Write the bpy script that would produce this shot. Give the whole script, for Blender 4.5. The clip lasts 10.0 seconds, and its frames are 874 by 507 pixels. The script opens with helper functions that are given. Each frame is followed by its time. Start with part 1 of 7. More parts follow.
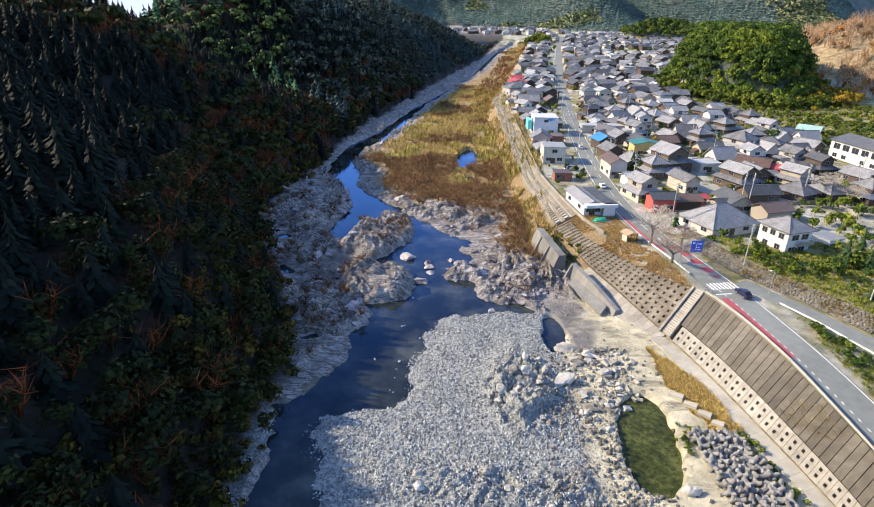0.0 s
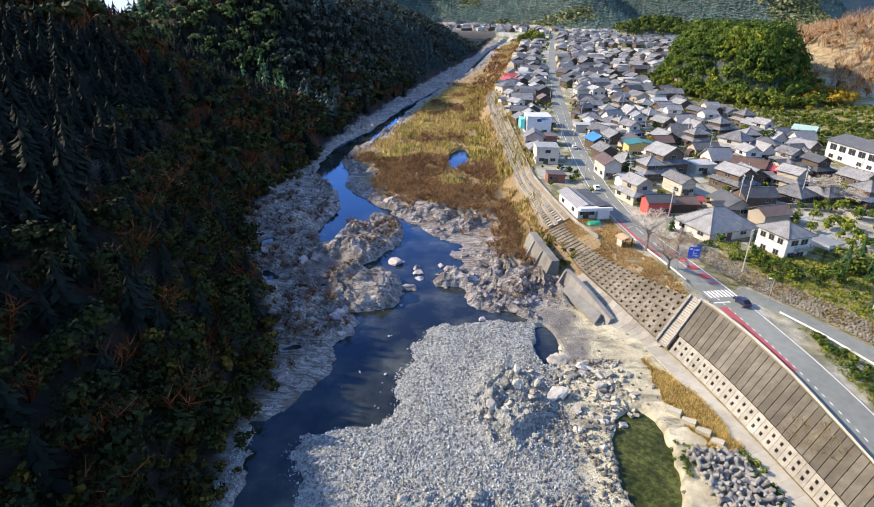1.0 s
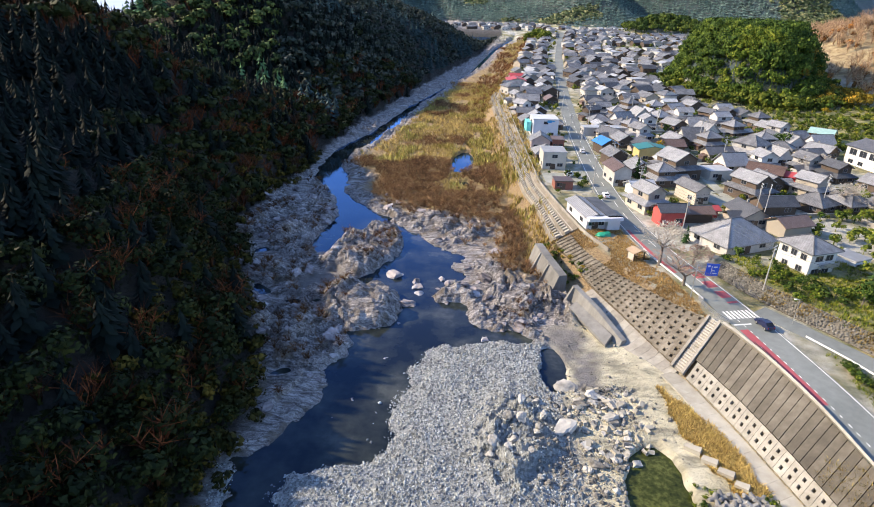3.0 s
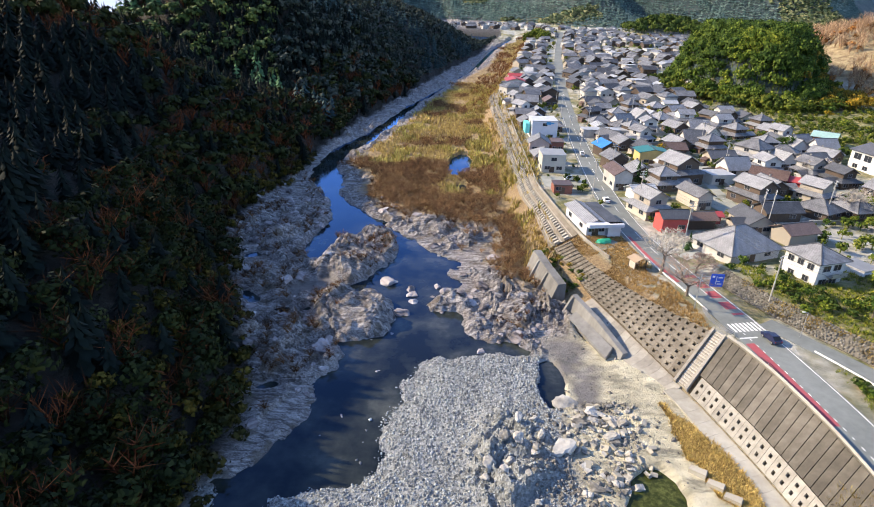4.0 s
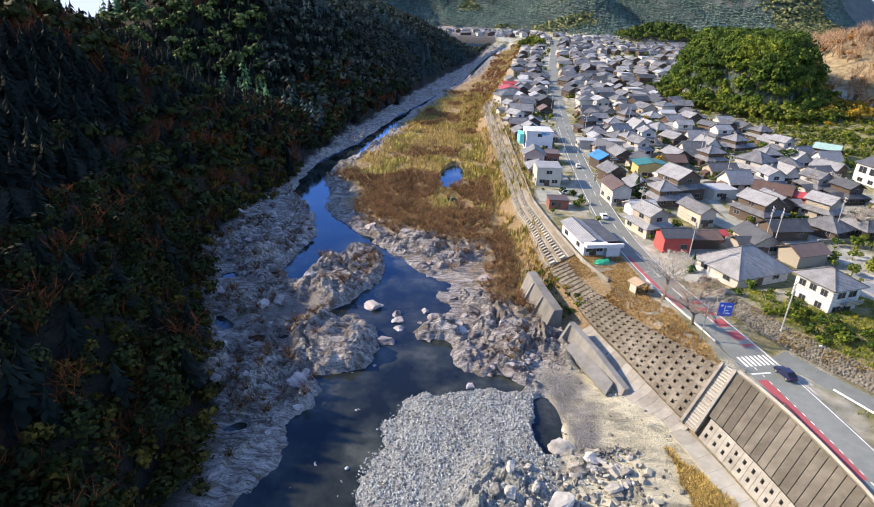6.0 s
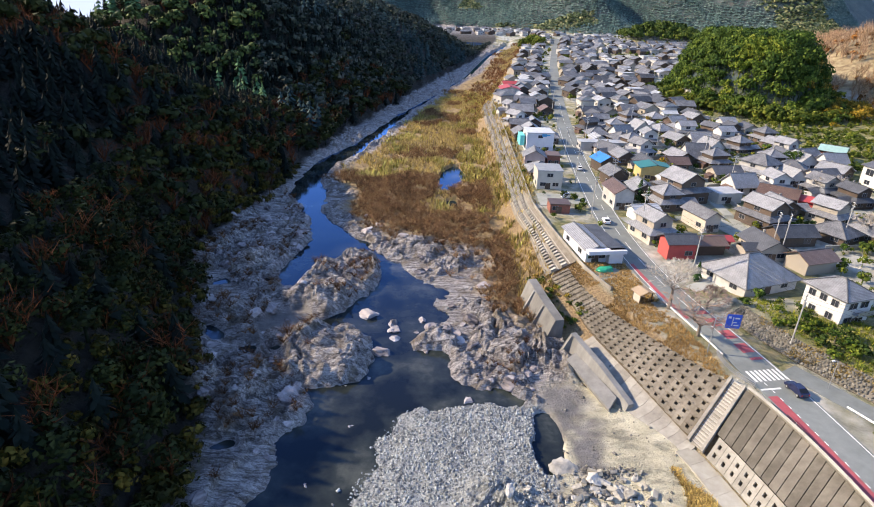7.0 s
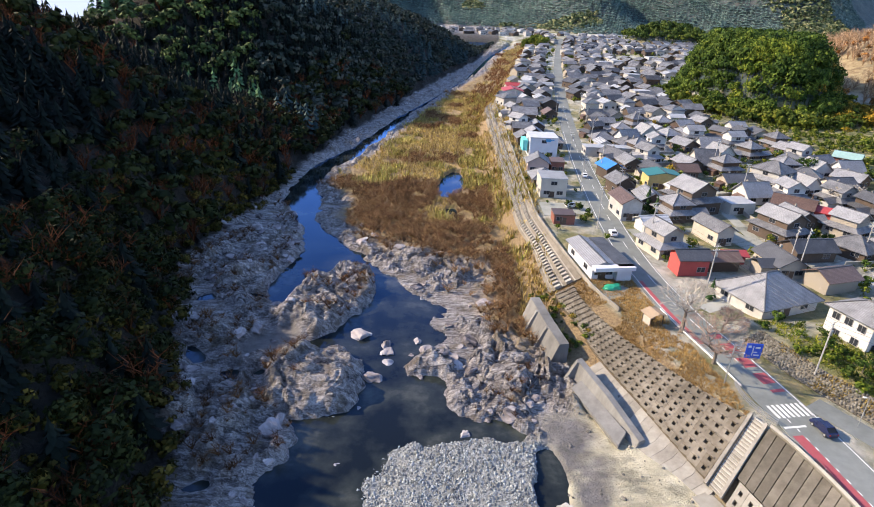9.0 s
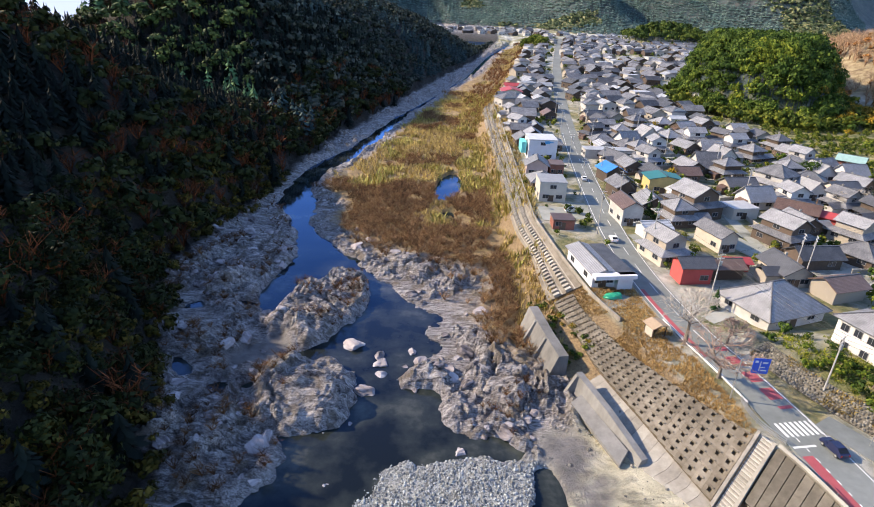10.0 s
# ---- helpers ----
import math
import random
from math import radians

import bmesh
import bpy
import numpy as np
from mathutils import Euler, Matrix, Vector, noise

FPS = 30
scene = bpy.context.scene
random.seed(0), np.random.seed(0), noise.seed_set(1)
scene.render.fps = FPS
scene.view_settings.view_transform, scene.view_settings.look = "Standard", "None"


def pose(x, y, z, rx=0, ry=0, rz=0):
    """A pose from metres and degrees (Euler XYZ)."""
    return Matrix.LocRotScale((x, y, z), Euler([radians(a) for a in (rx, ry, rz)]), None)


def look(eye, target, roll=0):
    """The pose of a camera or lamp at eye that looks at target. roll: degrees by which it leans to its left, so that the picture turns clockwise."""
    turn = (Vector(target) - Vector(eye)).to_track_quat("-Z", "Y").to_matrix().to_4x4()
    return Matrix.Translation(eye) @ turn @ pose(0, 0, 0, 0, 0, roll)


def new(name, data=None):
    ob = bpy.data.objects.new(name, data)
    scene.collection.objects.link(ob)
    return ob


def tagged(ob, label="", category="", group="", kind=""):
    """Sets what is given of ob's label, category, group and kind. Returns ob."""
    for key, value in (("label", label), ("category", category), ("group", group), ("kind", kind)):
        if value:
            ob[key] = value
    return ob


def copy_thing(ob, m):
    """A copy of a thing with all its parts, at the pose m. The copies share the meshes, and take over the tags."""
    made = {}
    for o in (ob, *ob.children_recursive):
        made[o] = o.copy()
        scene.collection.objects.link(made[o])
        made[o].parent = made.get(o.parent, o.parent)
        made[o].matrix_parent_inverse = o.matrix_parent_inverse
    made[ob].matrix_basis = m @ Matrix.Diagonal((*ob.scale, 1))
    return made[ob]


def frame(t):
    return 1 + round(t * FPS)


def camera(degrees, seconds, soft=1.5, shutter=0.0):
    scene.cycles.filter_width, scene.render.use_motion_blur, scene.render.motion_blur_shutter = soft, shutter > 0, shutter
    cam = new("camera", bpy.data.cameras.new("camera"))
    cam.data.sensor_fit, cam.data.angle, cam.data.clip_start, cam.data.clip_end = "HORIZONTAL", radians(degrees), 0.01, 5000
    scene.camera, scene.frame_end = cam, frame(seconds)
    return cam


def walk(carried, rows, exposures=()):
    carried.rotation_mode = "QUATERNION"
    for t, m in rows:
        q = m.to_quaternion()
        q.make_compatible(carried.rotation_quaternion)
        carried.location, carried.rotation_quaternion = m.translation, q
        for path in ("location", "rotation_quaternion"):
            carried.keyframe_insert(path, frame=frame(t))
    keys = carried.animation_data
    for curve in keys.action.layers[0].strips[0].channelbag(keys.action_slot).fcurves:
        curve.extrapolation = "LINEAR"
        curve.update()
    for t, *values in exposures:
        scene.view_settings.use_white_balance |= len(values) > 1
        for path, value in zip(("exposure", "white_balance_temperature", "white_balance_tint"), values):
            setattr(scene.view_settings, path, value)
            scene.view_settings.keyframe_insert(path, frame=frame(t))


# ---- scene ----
cam = camera(76.3, 10.0, soft=0.95)
PATH = [
    (0, (3.99, -20.099, 64.618), (3.884, -18.271, 63.814), 1.0),
    (0.5, (4.547, -17.34, 64.589), (4.458, -15.509, 63.789), 0.9),
    (1, (4.71, -14.806, 64.618), (4.628, -12.981, 63.805), 1.3),
    (1.5, (4.721, -12.628, 64.698), (4.636, -10.81, 63.868), 2.1),
    (2, (4.849, -10.554, 64.787), (4.751, -8.737, 63.958), 1.9),
    (2.5, (5.136, -8.363, 64.889), (5.034, -6.54, 64.07), 1.2),
    (4, (5.738, -1.343, 64.853), (5.645, 0.478, 64.031), 1.7),
    (4.5, (6.106, 1.17, 64.892), (6.02, 2.998, 64.085), 1.4),
    (5, (6.354, 3.619, 64.863), (6.272, 5.446, 64.054), 1.3),
    (5.5, (6.639, 5.96, 64.818), (6.562, 7.79, 64.017), 1.8),
    (7, (7.12, 12.73, 65.031), (7.044, 14.558, 64.224), 2.1),
    (7.5, (7.399, 14.833, 65.113), (7.32, 16.666, 64.315), 1.8),
    (8, (7.517, 17.215, 65.136), (7.448, 19.044, 64.33), 2.2),
    (8.5, (7.645, 19.421, 65.213), (7.576, 21.249, 64.405), 2.6),
    (9, (7.791, 21.323, 65.419), (7.707, 23.15, 64.609), 2.3),
    (9.5, (8.027, 23.188, 65.597), (7.93, 25.017, 64.793), 1.5),
    (10, (8.187, 25.532, 65.528), (8.108, 27.358, 64.716), 2.5),
]
walk(cam, [(t, look(e, g, r)) for t, e, g, r in PATH], [(0.0, 1.15, 6400, 17), (10.0, 1.07, 6350, 20)])

# ---- world, sun ----
SUN_EL = radians(31)
SUN_FROM = Vector((-math.cos(SUN_EL) * math.cos(radians(8)), math.cos(SUN_EL) * math.sin(radians(8)), math.sin(SUN_EL)))
world = bpy.data.worlds.new("world")
scene.world = world
world.use_nodes = True
wn = world.node_tree.nodes
sky = wn.new("ShaderNodeTexSky")
sky.sky_type, sky.sun_disc = "NISHITA", False
sky.dust_density, sky.ozone_density = 0.3, 3.0
sky.sun_elevation, sky.sun_rotation = SUN_EL, math.atan2(SUN_FROM.x, SUN_FROM.y)
world.node_tree.links.new(sky.outputs[0], wn["Background"].inputs[0])
wn["Background"].inputs[1].default_value = 0.15
sun = new("sun", bpy.data.lights.new("sun", "SUN"))
sun.data.energy, sun.data.angle, sun.data.color = 4.05, radians(0.6), (1.0, 0.85, 0.58)
sun.matrix_world = look((0, 0, 200), Vector((0, 0, 200)) - SUN_FROM)


# ---- noise and plan ----
def vnoise(x, y, seed=0):
    xi, yi = np.floor(x).astype(np.int64), np.floor(y).astype(np.int64)
    fx, fy = x - xi, y - yi
    fx, fy = fx * fx * (3 - 2 * fx), fy * fy * (3 - 2 * fy)

    def h(a, b):
        n = (a * 374761393 + b * 668265263 + seed * 974711) & 0xFFFFFFFF
        n = ((n ^ (n >> 13)) * 1274126177) & 0xFFFFFFFF
        n = ((n ^ (n >> 16)) * 2246822519) & 0xFFFFFFFF
        return (n & 0xFFFF) / 65535.0
    a = h(xi, yi) * (1 - fx) + h(xi + 1, yi) * fx
    b = h(xi, yi + 1) * (1 - fx) + h(xi + 1, yi + 1) * fx
    return (a * (1 - fy) + b * fy) * 2 - 1


def fbm(x, y, octaves=4, seed=0):
    s, amp = 0, 1.0
    for i in range(octaves):
        s = s + amp * vnoise(x * 2 ** i, y * 2 ** i, seed + i)
        amp *= 0.5
    return s * 0.55


def ridged(x, y, octaves=4, seed=0):
    s, amp = 0, 1.0
    for i in range(octaves):
        s = s + amp * (1 - 2 * np.abs(vnoise(x * 2 ** i, y * 2 ** i, seed + i)))
        amp *= 0.55
    return s * 0.5


def step(a, b, v):
    q = np.clip((v - a) / (b - a), 0, 1)
    return q * q * (3 - 2 * q)


def line(pairs, ease=4):
    ys, xs = [p[0] for p in pairs], [p[1] for p in pairs]

    def f(y):
        y = np.asarray(y, float)
        return (np.interp(y - ease, ys, xs) + np.interp(y, ys, xs) * 2 + np.interp(y + ease, ys, xs)) / 4
    return f


# plan lines: x as a function of y, looking upstream
hill_foot = line([(-150, -30), (40, -32), (58, -33), (70, -34), (86, -37.6), (96, -43), (108, -49.8), (125, -58), (146, -67.2), (168, -69.5), (203, -66), (246, -65.5), (305, -60.5), (380, -49), (500, -31), (704, 10), (800, 22), (1000, 48), (1400, 48)])
water_left = line([(-150, -25), (38, -25.5), (50, -27), (56, -29), (62, -23.5), (69, -21), (80, -19.5), (94, -19.2), (99, -26), (121, -29), (126, -27), (131, -32), (139, -38.5), (146, -40), (156, -38.5), (165, -37), (184, -43), (191, -46), (205, -57), (220, -58), (256, -57), (299, -46), (360, -38), (444, -24.5), (570, 2), (780, 28), (1000, 70), (1400, 70)], 1.5)
water_right = line([(-150, -13), (37, -14.2), (48, -20.4), (54.5, -21.5), (57, -14), (58, -6.2), (74, -6.1), (89, -1.3), (92.5, 4), (93.8, 22), (96, 22), (97.5, 14), (102, 8), (108, 9), (110, 4), (113.8, -1), (118, 1), (123, 6), (126, 7), (129, .5), (134, 5), (137, 4), (139, 0), (147.6, -7.4), (156, -14.5), (164, -19), (170, -26), (191, -40.5), (207, -42), (226, -49), (249, -48.3), (274, -41.4), (324, -36), (396, -28), (492, -10), (600, 13), (780, 36), (1000, 78), (1400, 78)], 1.5)
bank_foot = line([(-150, 60), (30, 58), (41, 56.8), (54, 54.2), (68, 51.3), (82, 47.6), (92, 42.5), (100, 38), (108, 33), (114, 29.8), (131, 24.8), (145, 24), (160, 25), (181, 21), (305, 15), (373, 13), (600, 42), (780, 62), (1000, 105), (1400, 105)])
bank_top = line([(-150, 66), (30, 64), (50, 63.4), (67, 62.6), (80, 60.6), (91, 57.4), (102, 51), (119, 44.3), (135, 37.8), (160, 33), (181, 29.7), (305, 26), (373, 23), (600, 52), (780, 74), (1000, 115), (1400, 115)])


cobble_line = line([(74, 85.5), (78, 83), (88, 77.5), (96.5, 72), (103.5, 68), (110.5, 65), (116, 63.2), (130, 62)])


def terrace(x, y):
    return 8.0 + 0.018 * (np.asarray(y, float) - 90) + 0.01 * (np.clip(x, 20, 400) - 60)


def water_level(y):
    y = np.asarray(y, float)
    return 0.008 * np.maximum(0, y - 190) + 0.017 * np.maximum(0, y - 430)


OUTCROPS = [  # rock masses: x, y, half width, half length, turn, crown above the water
    (-23.2, 137, 9.6, 18, -14, 3.5), (-18.5, 106, 10, 11.5, 8, 3.0), (-24, 90, 7, 10, 10, 2.4), (-46, 150, 7, 15, 15, 2.6), (-45, 122, 7, 9, -20, 2.4), (-34, 92, 9, 12, 20, 2.2),
    (18, 111, 10.5, 14, -25, 2.2), (20, 128, 9, 9, 30, 2.0), (4, 115, 6, 2.2, 40, 1.6), (8, 131, 8, 3, 28, 1.6), (-6, 160, 9, 8, -35, 2.8), (-19, 184, 8, 15, 25, 2.6), (-36, 216, 6, 16, 10, 2.0)]
POOLS = [  # water and wet hollows among the rocks: x, y, half width, half length, turn, depth
    (-31.5, 107.3, 4.2, 2.6, 20, 2.6), (-50, 136, 4.5, 1.6, 30, 1.8), (23.6, 86, 2.6, 7.5, 0, 3.0), (35.2, 53.5, 4.6, 12, -8, 3.0), (2.4, 236, 5.4, 19, -4, 4.5),
    (3.5, 204, 2.6, 5, 0, 3.2), (-52, 176, 4, 2, 20, 2.0), (27.5, 108, 1.6, 5, 10, 2.2), (-28, 80, 3, 1.5, 30, 1.4), (-36, 139, 1.6, 9, 32, 2.2), (-44, 112, 1.4, 5, 40, 1.8), (-42, 138, 5, 1.3, -25, 1.8), (-36, 98, 1.3, 5, 30, 1.7)]
SILT = [(-31, 117.5, 7.5, 4.5, 50), (17.5, 142.5, 6, 4.5, 30), (9, 205, 5, 14, 0), (26.5, 93, 4.5, 8, -20), (30, 84, 3, 7, 0)]  # flat grey beds of fines


def lobe(x, y, cx, cy, rx, ry, turn):
    """How deep inside a turned oval a place lies, in metres; below 0 outside."""
    c, sn = math.cos(math.radians(turn)), math.sin(math.radians(turn))
    u, v = ((x - cx) * c + (y - cy) * sn) / rx, ((y - cy) * c - (x - cx) * sn) / ry
    return (1 - np.sqrt(u * u + v * v + 1e-6)) * min(rx, ry)


def ground_height(x, y, parts=False):
    x, y = np.asarray(x, float), np.asarray(y, float)
    wz = water_level(y)
    far = step(300, 700, y)
    wob = (fbm(x / 9, y / 9, 3, 5) * 1.9 + fbm(x / 2.4, y / 2.4, 2, 9) * 1.3 + fbm(x / .9, y / .9, 1, 10) * 0.5) * (1 - 0.6 * far)
    yw = y + (2.6 * fbm(x / 4.5, y / 4.5, 3, 27) + .8 * fbm(x / 1.3, y / 1.3, 1, 29)) * (1 - far)
    xl, xr, xf, xb, xt = water_left(yw), water_right(yw), hill_foot(y), bank_foot(y), bank_top(y)
    dl, dr = xl - x + wob, x - xr + wob
    left = dl > dr
    masses = [(lobe(x, y, *o[:5]) + wob, o[5]) for o in OUTCROPS]
    d = np.maximum(dl, dr)
    for q, _ in masses:
        d = np.maximum(d, q)
    silt = 0
    for o in SILT:
        silt = np.maximum(silt, step(-1.6, 2.0, lobe(x, y, *o) + wob * 1.2))
    # gravel bar and sand: the right side below the pool
    gravel = step(25, 19, x + wob) * step(97, 90, y) * np.where(left, 0, 1) + step(60, 54, y) * step(-26, -28, x) * np.where(left, 1, 0)
    sand = step(22, 27, x + wob * 0.5) * step(112, 100, y) * np.where(left, 0, 1)
    sand = sand * (1 - step(97, 103, y) * step(33, 28, x))
    gravel = np.clip(np.where(left, gravel, np.maximum(gravel, step(97, 91, y) * (1 - sand))), 0, 1)
    island = np.where(left, 0, 1) * step(4, 12, dr + 3 * fbm(x / 14, y / 14, 2, 3)) * step(146, 172, y + fbm(x / 20, y / 20, 2, 8) * 14 + 0.35 * x)
    island = np.maximum(island, np.where(left, 0, 1) * step(-14, -4, x - xb + fbm(x / 6, y / 6, 2, 4) * 5) * step(112, 128, y))
    rock = np.clip(1 - gravel - sand - island, 0, 1)
    wx, wy = x + 3.5 * vnoise(x / 7, y / 7, 301), y + 3.5 * vnoise(x / 7, y / 7, 302)
    strata = ridged((wx * 0.8 + wy * 0.6) / 3.0, (wy * 0.8 - wx * 0.6) / 10, 4, 12)
    blocks = fbm((wx * 0.85 + wy * 0.5) / 6.5, (wy * 0.85 - wx * 0.5) / 12, 3, 23) * 3.4
    fl = np.floor(blocks)
    ledge = fl + np.clip((blocks - fl - 0.55) / 0.45, 0, 1) ** 2
    rough = ledge * 1.15 + ridged(wx / 13, wy / 13, 3, 21) * 1.0 + strata * 0.7 + np.abs(vnoise((x + 0.6 * y) / 2.6, (y - 0.6 * x) / 1.5, 44)) * 0.65 + np.abs(vnoise(x / 1.05, y / 1.2, 45)) * 0.36 + vnoise(x / 0.4, y / 0.4, 46) * 0.1 - 0.7
    h_rock = np.clip(d * 0.75, -2, 0.75) + np.clip(d, 0, 30) * 0.03 + rough * np.clip(0.3 + d * 0.2, 0.0, 1.0)
    for q, crown in masses:
        h_rock = h_rock + (crown - 0.9) * step(-.5, 2.4, q) * (1 + 0.2 * strata)
    crev = np.clip(1 - np.abs(vnoise((wx + 0.5 * wy) / 6.5, (wy - 0.5 * wx) / 4.2, 331)) / 0.14, 0, 1) * 2.1 + np.clip(1 - np.abs(vnoise((wx - 0.4 * wy) / 2.9, (wy + 0.4 * wx) / 2.1, 332)) / 0.2, 0, 1) * 0.6
    h_rock = h_rock - crev * np.clip(d * 0.18, 0, 1)
    h_rock = np.where(d > .3, np.maximum(h_rock + .3 * step(.3, 2, d), .1 + .12 * strata + .06 * np.minimum(d, 6)), h_rock)
    h_rock = h_rock * (1 - silt) + 0.22 * silt
    h_gravel = np.clip(d * 0.17, -2, 0.75) + 0.3 * fbm(x / 7, y / 7, 3, 15) + 0.26 * fbm(x / 1.8, y / 1.8, 2, 19) + 0.02
    h_sand = 0.75 + np.clip((x - 34) * 0.06, -0.2, 0.9) + 0.16 * fbm(x / 8, y / 8, 2, 16)
    h_isle = 1.5 + 0.7 * fbm(x / 16, y / 16, 3, 17)
    hump = 0
    for o in POOLS:
        hump = hump - o[5] * step(-.3, 1.0, lobe(x, y, *o[:5]) + wob * .5)
    rocky = np.clip((ridged(wx / 3.2, wy / 3.2, 4, 61) + 0.25), 0, 2) * 1.25 + np.abs(vnoise(x / 0.9, y / 0.9, 62)) * 0.5
    bed = rock * h_rock + gravel * h_gravel + sand * h_sand + island * h_isle + hump
    bed = bed + gravel * rocky * np.exp(-(((x - 15) / 6.5) ** 2 + ((y - 64) / 11) ** 2) ** 2) * 2.1 + gravel * rocky * np.exp(-(((x - 12) / 18) ** 2 + ((y - 40) / 6) ** 2) ** 2) * 0.9
    bed = np.maximum(bed, -1.6) + wz
    # left hill sides
    s = xf - x + wob * 0.8
    sp = np.maximum(s, 0)
    f1 = np.interp(y, [-200, 0, 40, 75, 110, 165, 205, 250, 300, 350, 420, 480], [1.0, 0.95, 0.84, 0.88, 1.2, 1.34, 1.29, 0.88, 0.53, 0.33, 0.12, 0])
    hill1 = f1 * (44 * (1 - np.exp(-sp / 36)) + (0.06 + 0.10 * step(120, 175, y)) * np.clip(sp - 70 + 25 * step(120, 175, y), 0, 70))
    f2 = np.interp(y, [250, 300, 370, 500, 700, 790, 880, 960, 1200], [0, 0.46, 1.16, 1.0, 0.95, 0.72, 0.26, 0, 0])
    hill2 = f2 * 118 * (1 - np.exp(-sp / 118)) * (1 - 0.75 * step(150, 240, sp + (700 - y) * 0.12))
    # slope raised, mostly out of view, to throw shade onto river and bar
    hill1 = hill1 + np.clip(np.interp(y, [30, 55, 75], [.68, .64, .55]) * np.minimum(sp, 190) - hill1, 0, 110) * step(225, 165, y)
    left_h = np.maximum(hill1, hill2) + fbm(x / 42, y / 42, 4, 70) * np.clip(sp * 0.12, 0, 7) + fbm(x / 9, y / 9, 2, 71) * np.clip(sp * 0.05, 0, 0.8)
    low = np.where(s > 0, bed * np.exp(-sp / 12) + left_h, bed)
    # right bank and terrace
    u = (x - xb) / np.maximum(xt - xb, 1)
    tz = terrace(x, y)
    foot_z = np.where(y < 120, 1.4, 1.8) + wz
    k = np.clip(u, 0, 1)
    bank = foot_z + (tz - foot_z) * k
    blend = step(-0.6, 0.0, u)
    z = np.where(u > 0, bank, low * (1 - blend) + np.where(s > 0, low, np.maximum(low, foot_z * blend)) * blend)
    plain_far = step(950, 1040, y)
    z = z * (1 - plain_far) + np.maximum(np.where(s > 0, z, 0), tz) * plain_far
    # wooded mound, brown hill, far mountains
    mx, my = (x - 189) / 42, (y - 405) / 60
    mound = 32 * np.clip(1.35 - 1.35 * (mx * mx + my * my) ** 1.6, 0, 1) ** 0.8
    rx_, ry_ = (x - 365) / 130, (y - 500) / 130
    brown = 33 * step(1.25, 0.35, np.sqrt(rx_ * rx_ + ry_ * ry_)) + 13 * step(1.1, .3, np.hypot((x - 300) / 95, (y - 430) / 75))
    wide = y + np.maximum(0, x - 250) * 0.9 + np.maximum(0, -60 - x) * 0.6
    wide = wide + 120 * ridged((x + 0.25 * y) / 210, y / 900, 3, 83) - 30
    far_h = np.maximum(0, wide - 1230) * 0.46 * (0.55 + 0.6 * step(-1, 1, fbm(x / 420, y / 420, 3, 80)))
    far_h = 330 * (1 - np.exp(-far_h / 330)) * step(0.66, 0.42, x / np.maximum(y, 1)) * step(950, 1300, y) * step(-0.32, -0.18, x / np.maximum(y, 1))
    far_h = far_h + 62 * step(0.42, 0.58, x / np.maximum(y, 1)) * step(1700, 2900, y)
    knoll = 84 * np.exp(-(((x - 238) / 70) ** 2 + ((y - 1290) / 120) ** 2)) + 20 * np.exp(-(((x - 305) / 55) ** 2 + ((y - 960) / 40) ** 2))
    garden = 1.9 * step(1.2, 3.6, x - cobble_line(y)) * step(74, 84, y) * step(128, 118, y) * step(112, 98, x)
    right_rise = garden + 14 * step(105, 190, x - 0.10 * y) * step(150, 60, y)
    gully = (ridged((x + 0.35 * y) / 230, (y - 0.3 * x) / 620, 3, 90) * 140 + fbm(x / 70, y / 70, 3, 91) * 14) * step(20, 150, far_h)
    z = z - 420 * step(-300, -620, x) * step(430, 760, y)  # the land falls away behind the spur
    z = z + np.maximum(0, (np.maximum(np.maximum(mound, brown), knoll) + far_h + gully)) * np.maximum(step(0, 30, x - xt), step(880, 1150, y)) + right_rise
    if not parts:
        return z
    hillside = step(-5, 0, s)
    wood = np.clip(step(6, 12, np.maximum(np.maximum(mound, brown * 0), knoll)) + step(3, 14, far_h), 0, 1)
    terr = step(0.9, 1.02, u)
    fadef = step(1000, 820, y)
    rock, gravel, sand, island = rock * fadef, gravel * fadef, sand * fadef, island * fadef
    terr = terr * fadef
    bankm = step(-0.05, 0.1, u) * (1 - terr) * fadef
    terr = np.maximum(terr, (1 - fadef) * (1 - hillside))
    field = np.maximum(step(112, 130, x) * step(205, 225, y) * step(360, 330, y), step(69, 74, x + (y - 100) * 0.42) * step(122, 112, y) * step(66, 72, x))
    browns = step(4, 14, brown) * (1 - step(4, 8, mound))
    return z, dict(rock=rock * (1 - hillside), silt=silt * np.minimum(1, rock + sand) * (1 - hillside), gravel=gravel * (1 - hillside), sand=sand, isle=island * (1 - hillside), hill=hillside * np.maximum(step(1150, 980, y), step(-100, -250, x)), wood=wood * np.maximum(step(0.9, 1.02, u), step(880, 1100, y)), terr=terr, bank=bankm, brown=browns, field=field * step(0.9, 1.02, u))


